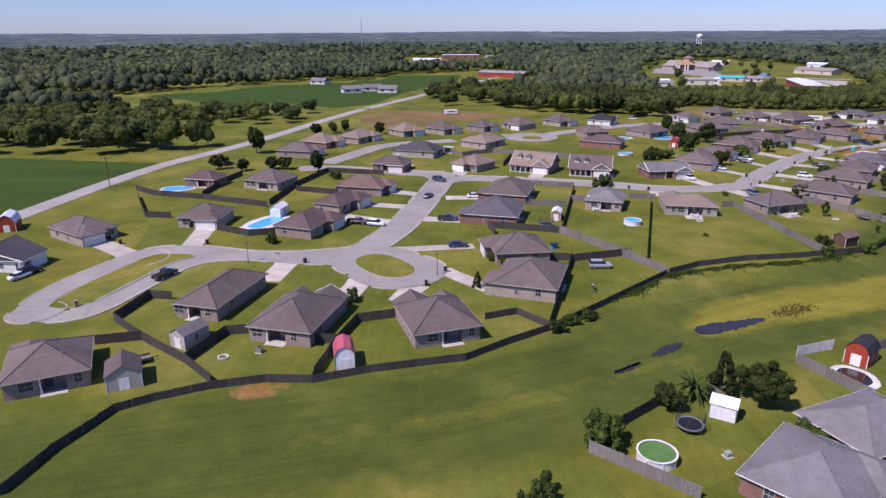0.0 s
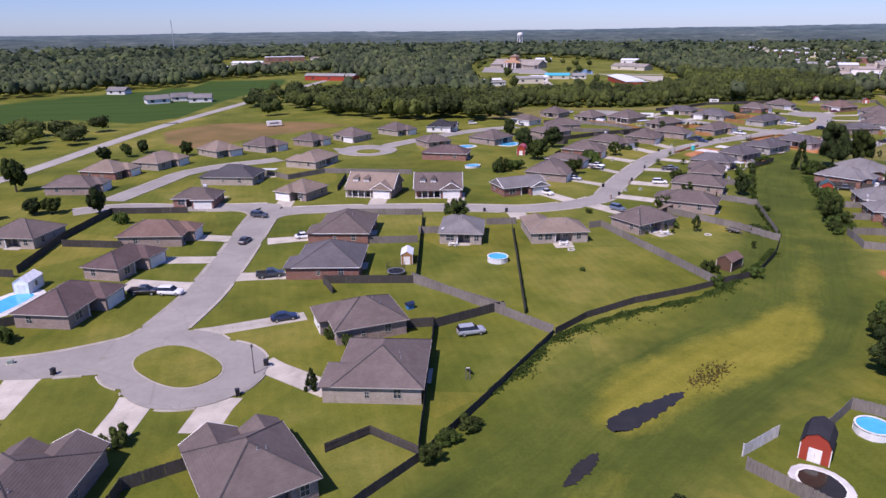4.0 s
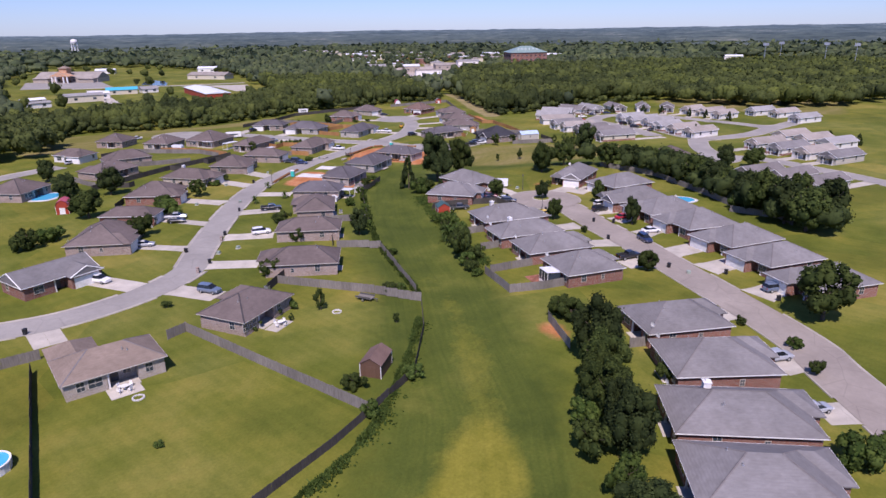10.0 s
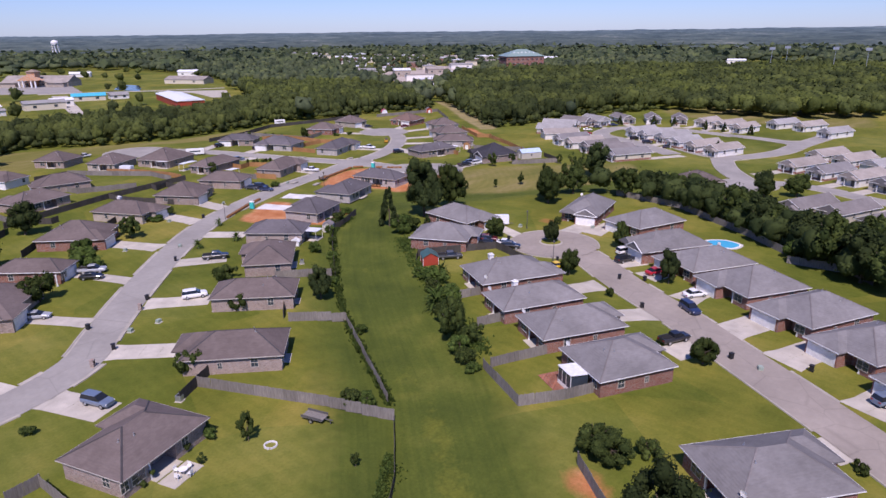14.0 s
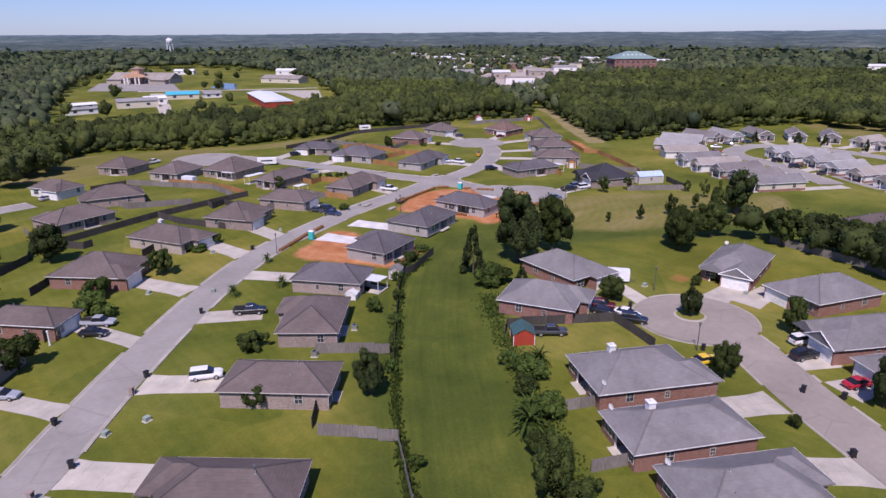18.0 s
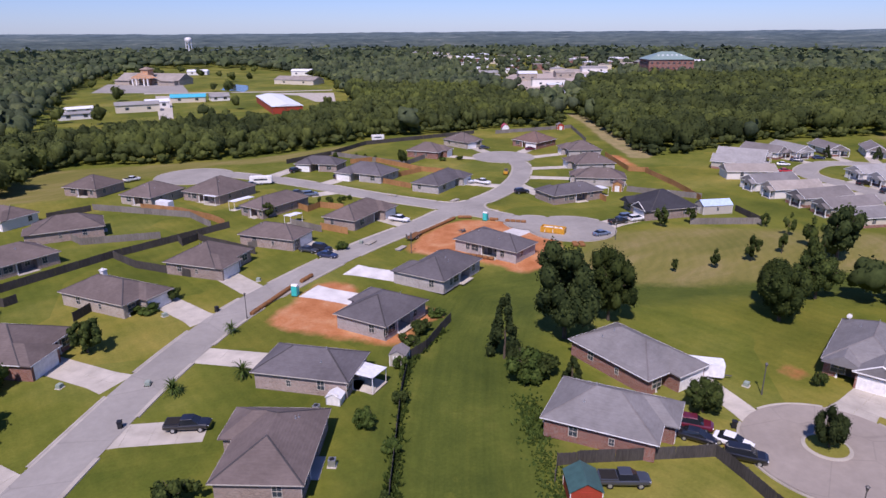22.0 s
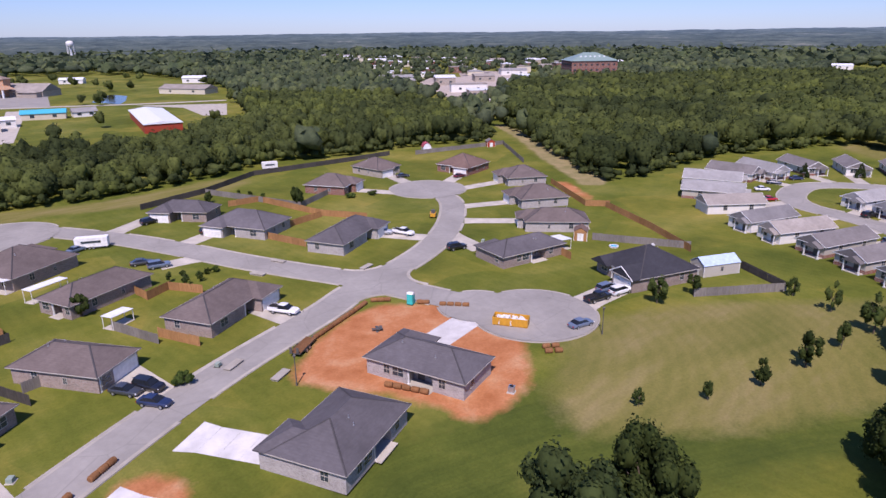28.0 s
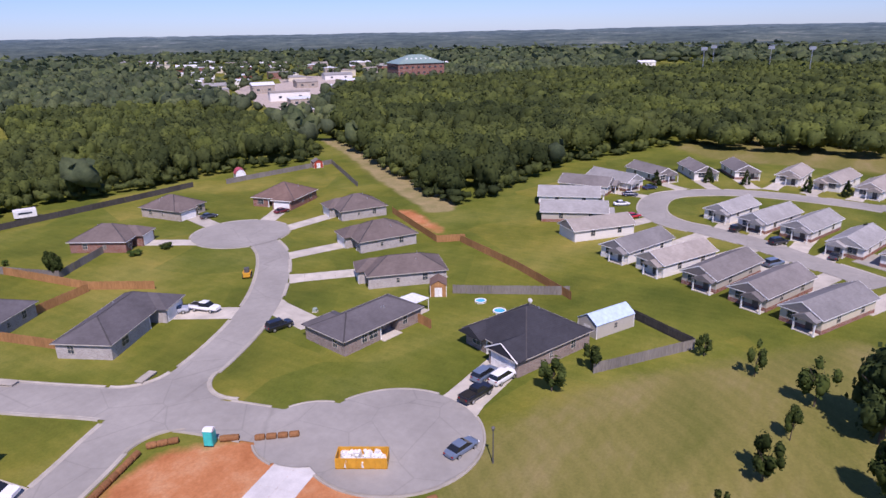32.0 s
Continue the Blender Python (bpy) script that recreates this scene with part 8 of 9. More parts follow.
# weeds beside the ditch water and along the fence
def weeds(name, x, y, high, wide, material, label, seed):
    rnd2 = np.random.default_rng(seed)
    n = len(x)
    base = np.stack([x, y, land(x, y)], 1)
    blades = []
    for k in range(4):
        a = rnd2.uniform(0, math.tau, n)
        hgt, wid = rnd2.uniform(0.4, 1, n) * high, rnd2.uniform(0.5, 1, n) * wide
        u = np.stack([np.cos(a), np.sin(a), 0 * a], 1) * wid[:, None]
        lean = np.stack([rnd2.normal(0, 0.35, n) * hgt, rnd2.normal(0, 0.35, n) * hgt, hgt], 1)
        u *= np.sign(np.cross(u, lean) @ np.array([-0.7, -0.55, 0.45]))[:, None]
        blades.append(np.stack([base - u, base + u, base + u * 0.5 + lean, base - u * 0.5 + lean], 1).reshape(-1, 3))
    vs = np.concatenate(blades)
    me = quick_mesh(name, vs, np.arange(len(vs)).reshape(-1, 4), material)
    tagged(new(name, me), label, "weeds", kind="stuff")


rng2 = np.random.default_rng(9)
q = rng2.uniform(0, 1, 320)
weeds("ditch_weeds", 59.5 + 8.0 * q + rng2.normal(0, 1.0, 320), 107.8 + 4.2 * q + rng2.normal(0, 0.9, 320), np.full(320, 0.3), np.full(320, 0.12), leaf_tuft, "dark weeds beside the ditch water", 3)
edge = smooth_line([(30, 112.5), (37.6, 118.4), (46.3, 126.2), (62, 131.6), (80.2, 135.4), (97, 145), (112.6, 156.5)], 0.05)
pick = rng2.integers(0, len(edge), 6000)
ex, ey = np.array([edge[k][0] for k in pick]), np.array([edge[k][1] for k in pick])
clump = 0.5 + 0.5 * np.sin(ex * 0.9) * np.sin(ex * 0.37 + 1.0)
off = rng2.exponential(0.55, 6000) * (0.35 + clump)
weeds("fence_weeds", ex + off * 0.45, ey - off * 0.9, 0.2 + 0.65 * clump * np.exp(-off), np.full(6000, 0.19), leaf_shrub, "weeds and brambles along a garden fence", 4)
vine = smooth_line([(120.6, 164.5), (134.2, 189.0), (144.5, 204.3), (150.8, 212.5), (163.8, 228.9), (169.6, 235.3), (180.1, 240.6)], 0.05)
pick = rng2.integers(0, len(vine), 2400)
ex, ey = np.array([vine[k][0] for k in pick]), np.array([vine[k][1] for k in pick])
clump = 0.5 + 0.5 * np.sin(ex * 0.7) * np.sin(ey * 0.31 + 2.0)
weeds("fence_vines", ex + rng2.normal(0.15, 0.4, 2400), ey + rng2.normal(-0.15, 0.4, 2400), 0.25 + 1.0 * clump * rng2.uniform(0.2, 1, 2400), np.full(2400, 0.16), leaf_shrub, "green vines and weeds overgrowing a garden fence", 6)
bank = smooth_line([(140.5, 163.5), (149.5, 177.5), (158.0, 190.5), (168.0, 205.5), (176.0, 216.5)], 0.05)
pick = rng2.integers(0, len(bank), 2400)
ex, ey = np.array([bank[k][0] for k in pick]), np.array([bank[k][1] for k in pick])
clump = np.clip(0.5 + 0.6 * np.sin(ex * 0.5) * np.sin(ey * 0.23 + 0.6), 0, 1)
weeds("bank_scrub", ex + rng2.normal(0, 1.0, 2400), ey + rng2.normal(0, 1.0, 2400), 0.15 + 0.65 * clump * rng2.uniform(0.2, 1, 2400), np.full(2400, 0.17), leaf_shrub, "green scrub and tall weeds along a bank", 7)
# orchard and field trees west of the county road
orchard = np.concatenate([scatter([(-139, 345), (-90, 343), (-76, 385), (-85, 412), (-140, 395), (-200, 425), (-283, 432), (-420, 400), (-420, 300), (-220, 300)], 12.0, 5, (7, 10.5), (4.2, 6.4)), scatter([(-260, 255), (-104, 262), (-100, 284), (-150, 300), (-260, 300)], 12.0, 15, (12, 16), (5.5, 8.0)), scatter([(-24, 500), (-12, 432), (8, 430), (48, 560), (0, 590)], 17.0, 16, (8, 13), (4, 6.2))])
woods("orchard", orchard, 150, 0.46, leaf_wood, "old broad-crowned orchard trees on grass", 65, 5)
row = scatter([(9, 470), (40, 415), (69, 390), (121, 376), (138, 400), (152, 464), (90, 500), (40, 510)], 8.0, 6, (10, 15), (4.2, 6.2))
woods("tree_row", row, 120, 0.5, leaf_wood, "row of tall dark trees behind the houses", 66, 5)
hedge_row = scatter([(246, 204), (257, 193), (258, 172), (246, 152), (234, 138), (224, 118), (210, 106), (204, 114), (215, 134), (229, 152), (241, 168), (246, 184)], 4.6, 7, (6.5, 11.5), (2.8, 4.8))
woods("tree_line", hedge_row, 120, 0.32, leaf_dark, "dense dark row of trees behind the gardens", 71, 4)
for x, y in ((354.0, 213.5), (342.0, 198.5), (403.0, 226.0), (401.0, 216.0), (399.0, 203.0), (393.0, 268.0), (404.0, 254.0), (405.0, 243.0), (356.8, 146.0), (354.0, 134.5)):
    tree("cypress", x, y, 5.0, 1.7)
# ---- vehicles ----
suv(33.0, 130.7, -0, "silver")
pickup(0.6, 166.7, 1, "dark")
sedan(3.0, 144.6, 6, "navy")
sedan(-5.3, 191.8, 67, "dark")
sedan(8.6, 191.7, 6, "white")
suv(-18.0, 161.9, -17, "white")
pickup(-23.0, 163.4, -12, "black")
pickup(-57.3, 124.6, 67, "black")
sedan(-87.0, 124.1, 68, "white")
suv(-86.3, 126.6, 68, "black")
suv(81.8, 216.4, -67, "white")
suv(398.2, 425.2, -109, "silver")
sedan(98.5, 232.6, -38, "silver")
pickup(114.9, 249.6, -39, "silver")
sedan(113.2, 245.8, -39, "black")
suv(122.1, 219.8, -25, "white")
pickup(136.9, 237.4, -34, "black")
suv(93.6, 194.2, -68, "blue")
sedan(181.5, 174.9, -22, "yellow")
suv(186.8, 197.9, -58, "maroon")
sedan(184.9, 196.2, -67, "black")
sedan(187.3, 192.9, -74, "white")
suv(185.8, 190.5, -60, "black")
pickup(171.1, 196.7, -40, "dark")
suv(199.6, 168.1, -25, "white")
suv(194.5, 165.8, -21, "black")
sedan(191.6, 157.3, -24, "red")
sedan(184.8, 146.4, -35, "white")
suv(177.3, 144.4, -125, "navy")
pickup(163.6, 141.6, -25, "black")
suv(164.3, 111.9, -33, "blue")
suv(135.7, 103.3, -36, "silver")
sedan(123.9, 95.3, -35, "silver")
sedan(243.1, 257.4, -15, "blue")
pickup(254.7, 261.3, -14, "black")
suv(260.0, 262.6, -12, "blue")
suv(260.5, 260.0, -14, "white")
pickup(211.6, 298.7, -64, "white")
suv(254.8, 322.1, -47, "silver")
pickup(258.1, 318.2, -77, "white")
sedan(182.9, 285.1, -58, "navy")
suv(184.1, 289.8, -65, "black")
sedan(181.3, 291.0, -60, "dark")
suv(219.1, 374.2, 9, "black")
suv(225.8, 354.4, 0, "black")
suv(258.7, 300.7, -19, "black")
sedan(315.9, 353.1, -9, "maroon")
sedan(302.8, 367.5, -17, "dark")
sedan(204.6, 343.2, -20, "dark")
suv(206.4, 338.6, -14, "blue")
sedan(352.7, 264.9, -37, "red")
sedan(387.1, 268.4, -43, "navy")
sedan(376.0, 271.6, -65, "navy")
sedan(364.1, 270.9, -53, "white")
suv(351.9, 239.5, -26, "black")
suv(345.1, 230.1, -40, "black")
sedan(339.9, 218.8, -16, "dark")
suv(329.1, 229.9, -36, "blue")
sedan(268.1, 169.6, 40, "white")
suv(272.8, 168.6, 40, "dark")
sedan(276.7, 166.9, 40, "white")
pickup(169.5, 394.9, 20, "white")
sedan(126.4, 356.8, 30, "silver")
suv(103.0, 368.3, -1, "white")
suv(-81.5, 240.5, 56, "black")
suv(-2.4, 213.8, -31, "dark")

# ---- sheds, pools and other things in the yards ----
shed(36.9, 74.7, 60, 2.6, 3.2, 2.1, white_metal, white_metal, "small white metal garden shed with a low roof", False, False)
shed(-15.1, 88.6, 12, 2.9, 4.2, 2.3, white_metal, pink_metal, "white garden shed with a pink barn-shaped roof", True, False)
shed(-41.2, 95.5, -28, 3.2, 5.0, 2.4, WALLS["siding"], ROOFS["dgrey"], "grey siding garden shed with white trim", False)
shed(-46.0, 83.0, 25, 4.6, 5.2, 2.4, WALLS["siding"], ROOFS["brown"], "grey-tan yard shed with a brown shingle roof", False, False)
shed(94.2, 147.2, -62, 3.2, 5.0, 2.1, brown_ply, ROOFS["redbrown"], "dark brown wooden shed with a brown roof", False, False, brown_ply)
shed(29.6, 168.6, -14, 2.4, 4.4, 2.2, FENCE_WOOD["orange"], white_metal, "small wooden shed with a white metal roof", False, False)
shed(166.2, 198.4, -38, 3.4, 3.8, 1.8, red_paint, green_metal, "red wooden shed with a green metal roof", False, False, red_paint)
shed(97.9, 281.0, -30, 3.2, 5.0, 2.3, red_paint, pink_metal, "red painted garden shed beside trees", True, False)
shed(154.6, 231.4, -50, 2.0, 1.7, 1.1, white_metal, white_metal, "low grey metal storage shed", False, False)
shed(167.9, 235.4, -50, 2.4, 2.6, 2.0, WALLS["siding"], ROOFS["dgrey"], "small pale siding shed beside a fence", False, False)
shed(284.0, 252.0, -118, 4.2, 8.6, 2.4, WALLS["siding"], blue_metal, "long grey shed with a pale blue metal roof", False)
shed(284.6, 284.5, -60, 3.0, 3.6, 2.3, FENCE_WOOD["orange"], ROOFS["redbrown"], "pinkish wooden shed behind a house", False, False)
shed(342.8, 397.0, -35, 3.4, 4.4, 2.2, white_metal, pink_metal, "white shed with a red roof at the wood's edge", True, False)
shed(371.0, 386.5, -35, 3.4, 4.0, 2.2, red_paint, ROOFS["dgrey"], "small red shed behind a back garden", False, False)
shed(-111.0, 158.5, 20, 4.0, 6.0, 2.3, red_paint, white_metal, "red barn-shaped shed with a white metal roof", True, False)
shed(-45.5, 172.0, -12, 3.0, 5.0, 2.4, white_metal, white_metal, "white pool house beside a pool", False)
shed(63.6, 89.6, -50, 3.2, 4.2, 2.2, red_paint, ROOFS["black"], "red barn-shaped shed with a black roof", True)
pool_above(25.3, 65.3, 2.3, water_green, "round white above-ground pool with green water")
pool_above(48.6, 163.6, 2.2, water_pool, "round white above-ground pool with clear blue water")
pool_above(73.5, 91.3, 2.1, water_pool, "round above-ground pool with bright blue water", 1.1)
pool_above(71.8, 262.0, 2.2, water_pool, "small blue inflatable pool in a back garden", 0.7, 1.4, 20)
pool_above(284.5, 275.5, 1.0, water_pool, "small blue paddling pool on a lawn", 0.3)
pool_above(282.0, 270.5, 1.1, water_pool, "small pale blue paddling pool on a lawn", 0.3)
pool_ground([(216.2, 154.4), (218.6, 156.6), (220.9, 157.2), (223.6, 154.0), (222.4, 150.4), (219.0, 150.8), (218.0, 152.6)], "kidney-shaped blue pool with a white concrete deck", 0.9)
pool_ground([(-51.5, 160.5), (-47.5, 159.5), (-43.5, 168.0), (-47.5, 169.5)], "rectangular bright blue pool with a white deck", 2.2)
pool_ground([(-90, 200.5), (-86, 199.5), (-81.5, 202.0), (-81.5, 205.0), (-86, 206.0), (-90, 204.5)], "pale blue oval pool beside a brick house", 0.8)
pool_ground([(78, 303.5), (81, 301.5), (85, 304.0), (84, 307.0), (80, 307.0)], "bright blue oval pool with a white deck", 1.2)
pool_ground([(96, 303.0), (100, 300.5), (105, 304.5), (104, 308.5), (99, 308.0)], "bright blue oval pool with a pale deck", 1.2)
pool_ground([(57.6, 83.6), (59.4, 82.0), (61.6, 83.0), (62.0, 85.6), (60.2, 87.4), (58.4, 86.6)], "curved garden pool of dark green water with a wide pale deck", 1.0, water_ditch)
trampoline(31.4, 71.6, 1.75)
trampoline(25.8, 161.4, 1.9)
dumpster(235.6, 266.4, -62)
toilet(167.3, 269.2, -50)
toilet(229.9, 285.2, -65)
box_trailer(199.8, 204.2, -52, 5.0, 2.2, 2.6, white_metal, "white enclosed cargo trailer beside a driveway")
box_trailer(201.5, 363.5, -30, 7.0, 2.3, 2.7, white, "long white motorhome with dark side windows", "motorhome", pane_glass)
box_trailer(279.5, 414.0, -25, 5.5, 2.3, 2.7, white, "white camping trailer by a back fence", "camper_trailer", pane_glass)
box_trailer(2.0, 392.0, 10, 7.5, 2.4, 2.8, white, "white camper beside a tree line", "camper_trailer", pane_glass)
flat_trailer(110.9, 168.4, -72)
flat_trailer(-46.4, 88.5, 30)
canopy_roof(160.4, 232.6, -64, 4.3, 3.9, 2.5, "white metal patio cover behind a house")
canopy_roof(275.3, 284.2, -100, 4.0, 4.0, 2.6, "white metal patio cover behind a house")
canopy_roof(184.9, 338.6, -66, 2.4, 8.0, 2.6, "long white metal carport roof beside a house")
canopy_roof(189.5, 315.4, -66, 2.4, 4.8, 2.3, "small carport with a pale metal roof")
canopy_roof(180.0, 347.6, -62, 4.4, 3.4, 2.7, "dark open carport with a white roof")
box_trailer(167.2, 350.4, -60, 4.6, 2.2, 2.5, white_metal, "white enclosed trailer behind a house")
canopy_roof(0.0, 266.5, -19, 5.5, 3.2, 2.6, "white carport roof beside a house")
ob = canopy_roof(140.65, 147.05, -118, 3.6, 3.0, 2.7, "white roofed screened porch on a brick house", "screened_porch")
for wx in (-1.7, 1.7):
    part("screen", boxes((wx - 0.02, -1.3, 0.6, wx + 0.02, 1.4, 2.35)), pane_glass, ob)
    part("knee_wall", boxes((wx - 0.05, -1.4, 0.0, wx + 0.05, 1.4, 0.6)), white, ob)
for wx in (-1.1, 0.0, 1.1):
    part("screen", boxes((wx - 0.5, -1.42, 0.6, wx + 0.5, -1.38, 2.45)), pane_glass, ob)
part("knee_wall", boxes((-1.64, -1.45, 0.0, 1.64, -1.35, 0.6)), white, ob)
for wx in (-0.55, 0.55):
    part("mullion", boxes((wx - 0.05, -1.44, 0.6, wx + 0.05, -1.36, 2.55)), white, ob)
straw_logs(157.0, 265.6, 168.8, 273.4)
straw_logs(171.0, 274.4, 174.6, 276.4)
straw_logs(209.0, 285.9, 224.3, 291.2)
straw_logs(225.5, 291.4, 228.3, 289.0)
straw_logs(230.9, 284.6, 232.2, 282.8)
straw_logs(233.0, 281.0, 236.4, 276.6)
straw_logs(207.5, 266.6, 210.2, 260.4)
straw_logs(232.0, 257.4, 234.4, 255.6)
straw_logs(231.0, 256.2, 233.4, 254.2)

RINGS = [(67.1, 166.3), (-34.2, 90.3), (103.7, 168.0)]
BINS = [(57.8, 202.7), (63.6, 201.0), (7.8, 194.6), (102.6, 220.6), (102.2, 209.5), (115.5, 225.7), (130.2, 243.0), (152.9, 271.1), (163.7, 132.5), (184.0, 161.7), (173.2, 151.7), (167.4, 122.1), (159.7, 109.9), (186.3, 157.3), (185.2, 177.3), (186.1, 175.6), (190.9, 194.7), (0.1, 128.3), (-77.0, 146.5), (-30.5, 133.6), (-3.7, 120.5), (-56.5, 146.6)]
for k, (x, y) in enumerate(BINS):
    wheelie_bin(x, y, k * 41 % 360)
for x, y in ((97.6, 206.0), (112.4, 221.9), (-67.5, 109.6)):
    mailbox(x, y, 40)
for x, y in ((-1.6, 126.2), (-42.9, 133.6), (242.9, 253.2), (155.9, 264.8), (184.4, 177.9), (199.0, 275.7), (201.4, 196.5)):
    street_lamp(x, y)
for x, y, r in ((112, 214, 20), (126, 259, 40), (145, 275, 10), (165, 281, 50), (163, 128, 30), (178, 119, 15), (107, 214, 35), (136, 252, 60), (194, 289, 30), (202, 199, 10), (267, 300, 25), (-38, 139, 10), (213, 184, 0), (34, 66, 20)):
    utility_box(x, y, r)
for x, y, r in ((137.5, 215.5, -43), (151.5, 231, -50), (101.5, 186.5, -60), (-29, 92, -14), (147.5, 219.6, -40), (218.5, 252.6, -70), (30.6, 175, 0)):
    air_unit(x, y, r)

# white patio furniture behind two houses
def chair(x, y, rz):
    ob = thing("patio_chair", x, y, 0.05, rz, "white plastic garden chair on a patio", "chair", "patio chairs")
    part("seat", boxes((-0.26, -0.26, 0.40, 0.26, 0.26, 0.45)), white, ob)
    part("backrest", boxes((-0.26, 0.22, 0.45, 0.26, 0.27, 0.92)), white, ob)
    for sx in (-1, 1):
        for sy in (-1, 1):
            part("leg", boxes((sx * 0.23 - 0.025, sy * 0.23 - 0.025, 0, sx * 0.23 + 0.025, sy * 0.23 + 0.025, 0.40)), white, ob)


def garden_table(x, y):
    ob = thing("patio_table", x, y, 0.05, 0, "round white garden table on a patio", "table", "patio tables")
    bm = bmesh.new()
    rod(bm, (0, 0, 0.70), (0, 0, 0.74), 0.55, 0.55, 18)
    part("tabletop", bm, white, ob)
    bm = bmesh.new()
    rod(bm, (0, 0, 0), (0, 0, 0.70), 0.05)
    part("stem", bm, white, ob)


for cx, cy in ((93.8, 171.0), (66.8, 169.8), (41.8, 176.0)):
    garden_table(cx, cy)
    for k in range(4):
        chair(cx + 0.95 * math.cos(k * 1.57 + 0.4), cy + 0.95 * math.sin(k * 1.57 + 0.4), math.degrees(k * 1.57 + 0.4) - 90)
ob = thing("patio", 93.6, 171.2, 0, 18, "pale concrete patio slab behind a house", "patio", kind="structure")
part("slab", boxes((-2.3, -1.3, -0.05, 2.3, 1.3, 0.05)), drive_mat, ob)
ob = thing("patio", 66.8, 169.8, 0, -9, "pale concrete patio slab behind a house", "patio", kind="structure")
part("slab", boxes((-2.2, -1.7, -0.05, 2.2, 1.7, 0.05)), drive_mat, ob)

# swing seats and play things
ob = thing("play_slide", 28.6, 117.3, 0, 75, "white plastic garden slide with a ladder", "slide")
bm = bmesh.new()
for k in range(8):
    z0, z1 = 1.5 - k * 0.18, 1.5 - (k + 1) * 0.18
    loft(bm, [(k * 0.3, [(-0.28, z0 - 0.05), (0.28, z0 - 0.05), (0.28, z0 + 0.1), (-0.28, z0 + 0.1)]), ((k + 1) * 0.3, [(-0.28, z1 - 0.05), (0.28, z1 - 0.05), (0.28, z1 + 0.1), (-0.28, z1 + 0.1)])])
part("chute", bm, white, ob)
for s in (-1, 1):
    bm = bmesh.new()
    rod(bm, (-0.9, s * 0.3, -0.05), (0.0, s * 0.3, 1.6), 0.05)
    part("ladder_rail", bm, dark_trim, ob)
for k in range(4):
    part("rung", boxes((-0.75 + k * 0.2, -0.3, 0.25 + k * 0.36, -0.69 + k * 0.2, 0.3, 0.31 + k * 0.36)), dark_trim, ob)
ob = thing("play_house", 25.2, 143.6, 0, 20, "small blue plastic play house on a lawn", "play house")
part("walls", boxes((-0.6, -0.5, 0, 0.6, 0.5, 1.0)), blue_tarp, ob)
bm = bmesh.new()
roof_solid(bm, 1.5, 1.3, 1.02, 0.6, 0, 0, False, False, "x")
part("roof", bm, CAR_PAINT["navy"], ob)

for x, y in ((209.5, 326.8), (211.7, 327.4), (213.6, 327.3), (207.5, 329.6), (252.2, 387.4), (253.6, 383.0), (254.8, 377.6)):
    tree("shrub", x, y, 1.7, 0.9)
tree("oak", 255.4, 360.1, 6.5, 2.2)
tree("oak", 127.9, 134.2, 4.4, 2.8)
tree("shrub", 132.0, 131.3, 3.0, 2.0)
tree("shrub", 132.9, 184.2, 2.0, 1.5)
tree("shrub", 84.6, 193.5, 1.6, 1.1)
sedan(198.0, 363.3, 20, "blue")


def fire_ring(x, y, r, label):
    """A low ring of pale stones."""
    ob = thing("fire_ring", x, y, float(land(np.array(x), np.array(y))), 0, label, "fire ring", "fire rings")
    n = 12
    for k in range(n):
        bm = boxes((-r * 0.22, -r * 0.14, -0.03, r * 0.22, r * 0.14, 0.2))
        bmesh.ops.bevel(bm, geom=bm.edges[:], offset=0.04, segments=1)
        a = k * math.tau / n
        part("stone", bm, new_drive, ob).matrix_basis = pose(r * math.cos(a), r * math.sin(a), 0, 0, 0, math.degrees(a) + 90)


for x, y in RINGS:
    fire_ring(x, y, 0.75, "ring of pale stones round a fire place")
tree("shrub", 63.7, 153.2, 1.0, 0.9)
tree("shrub", 145.1, 111.7, 1.7, 1.2)
tree("shrub", 141.4, 102.3, 2.2, 1.6)
tree("shrub", 119.1, 113.3, 3.0, 2.0)
tree("shrub", 135.9, 114.4, 2.2, 1.8)


def storm_drain(x, y, rz):
    """A concrete kerb inlet: two slabs with a near-black block as the slot's shade."""
    ob = thing("storm_drain", x, y, 0, rz, "pale concrete storm drain inlet at the kerb", "drain", "storm drains")
    part("box", boxes((-1.5, -0.55, -0.1, 1.5, 0.55, 0.13)), kerb_mat, ob)
    part("lid", boxes((-1.65, -0.7, 0.27, 1.65, 0.6, 0.40)), kerb_mat, ob)
    part("opening", boxes((-1.3, -0.5, 0.13, 1.3, 0.5, 0.27)), hollow_dark, ob)
    for sx in (-1, 1):
        part("pier", boxes((sx * 1.42 - 0.1, -0.5, 0.13, sx * 1.42 + 0.1, 0.5, 0.27)), kerb_mat, ob)


for x, y, r in ((225.9, 323.2, 110), (236.7, 306.4, 15), (218.6, 319.4, 112), (195.6, 287.4, 25), (198.8, 279.6, 25)):
    storm_drain(x, y, r)
# bricked terrace beside the screened porch
ob = thing("terrace", 140.3, 148.9, 0, -118, "red brick terrace beside a screened porch", "terrace", kind="structure")
for i in range(6):
    for j in range(4):
        part("paver", boxes((-3.0 + i * 1.0, -2.0 + j * 1.0, -0.04, -2.03 + i * 1.0, -1.03 + j * 1.0, 0.06)), red_paver, ob)
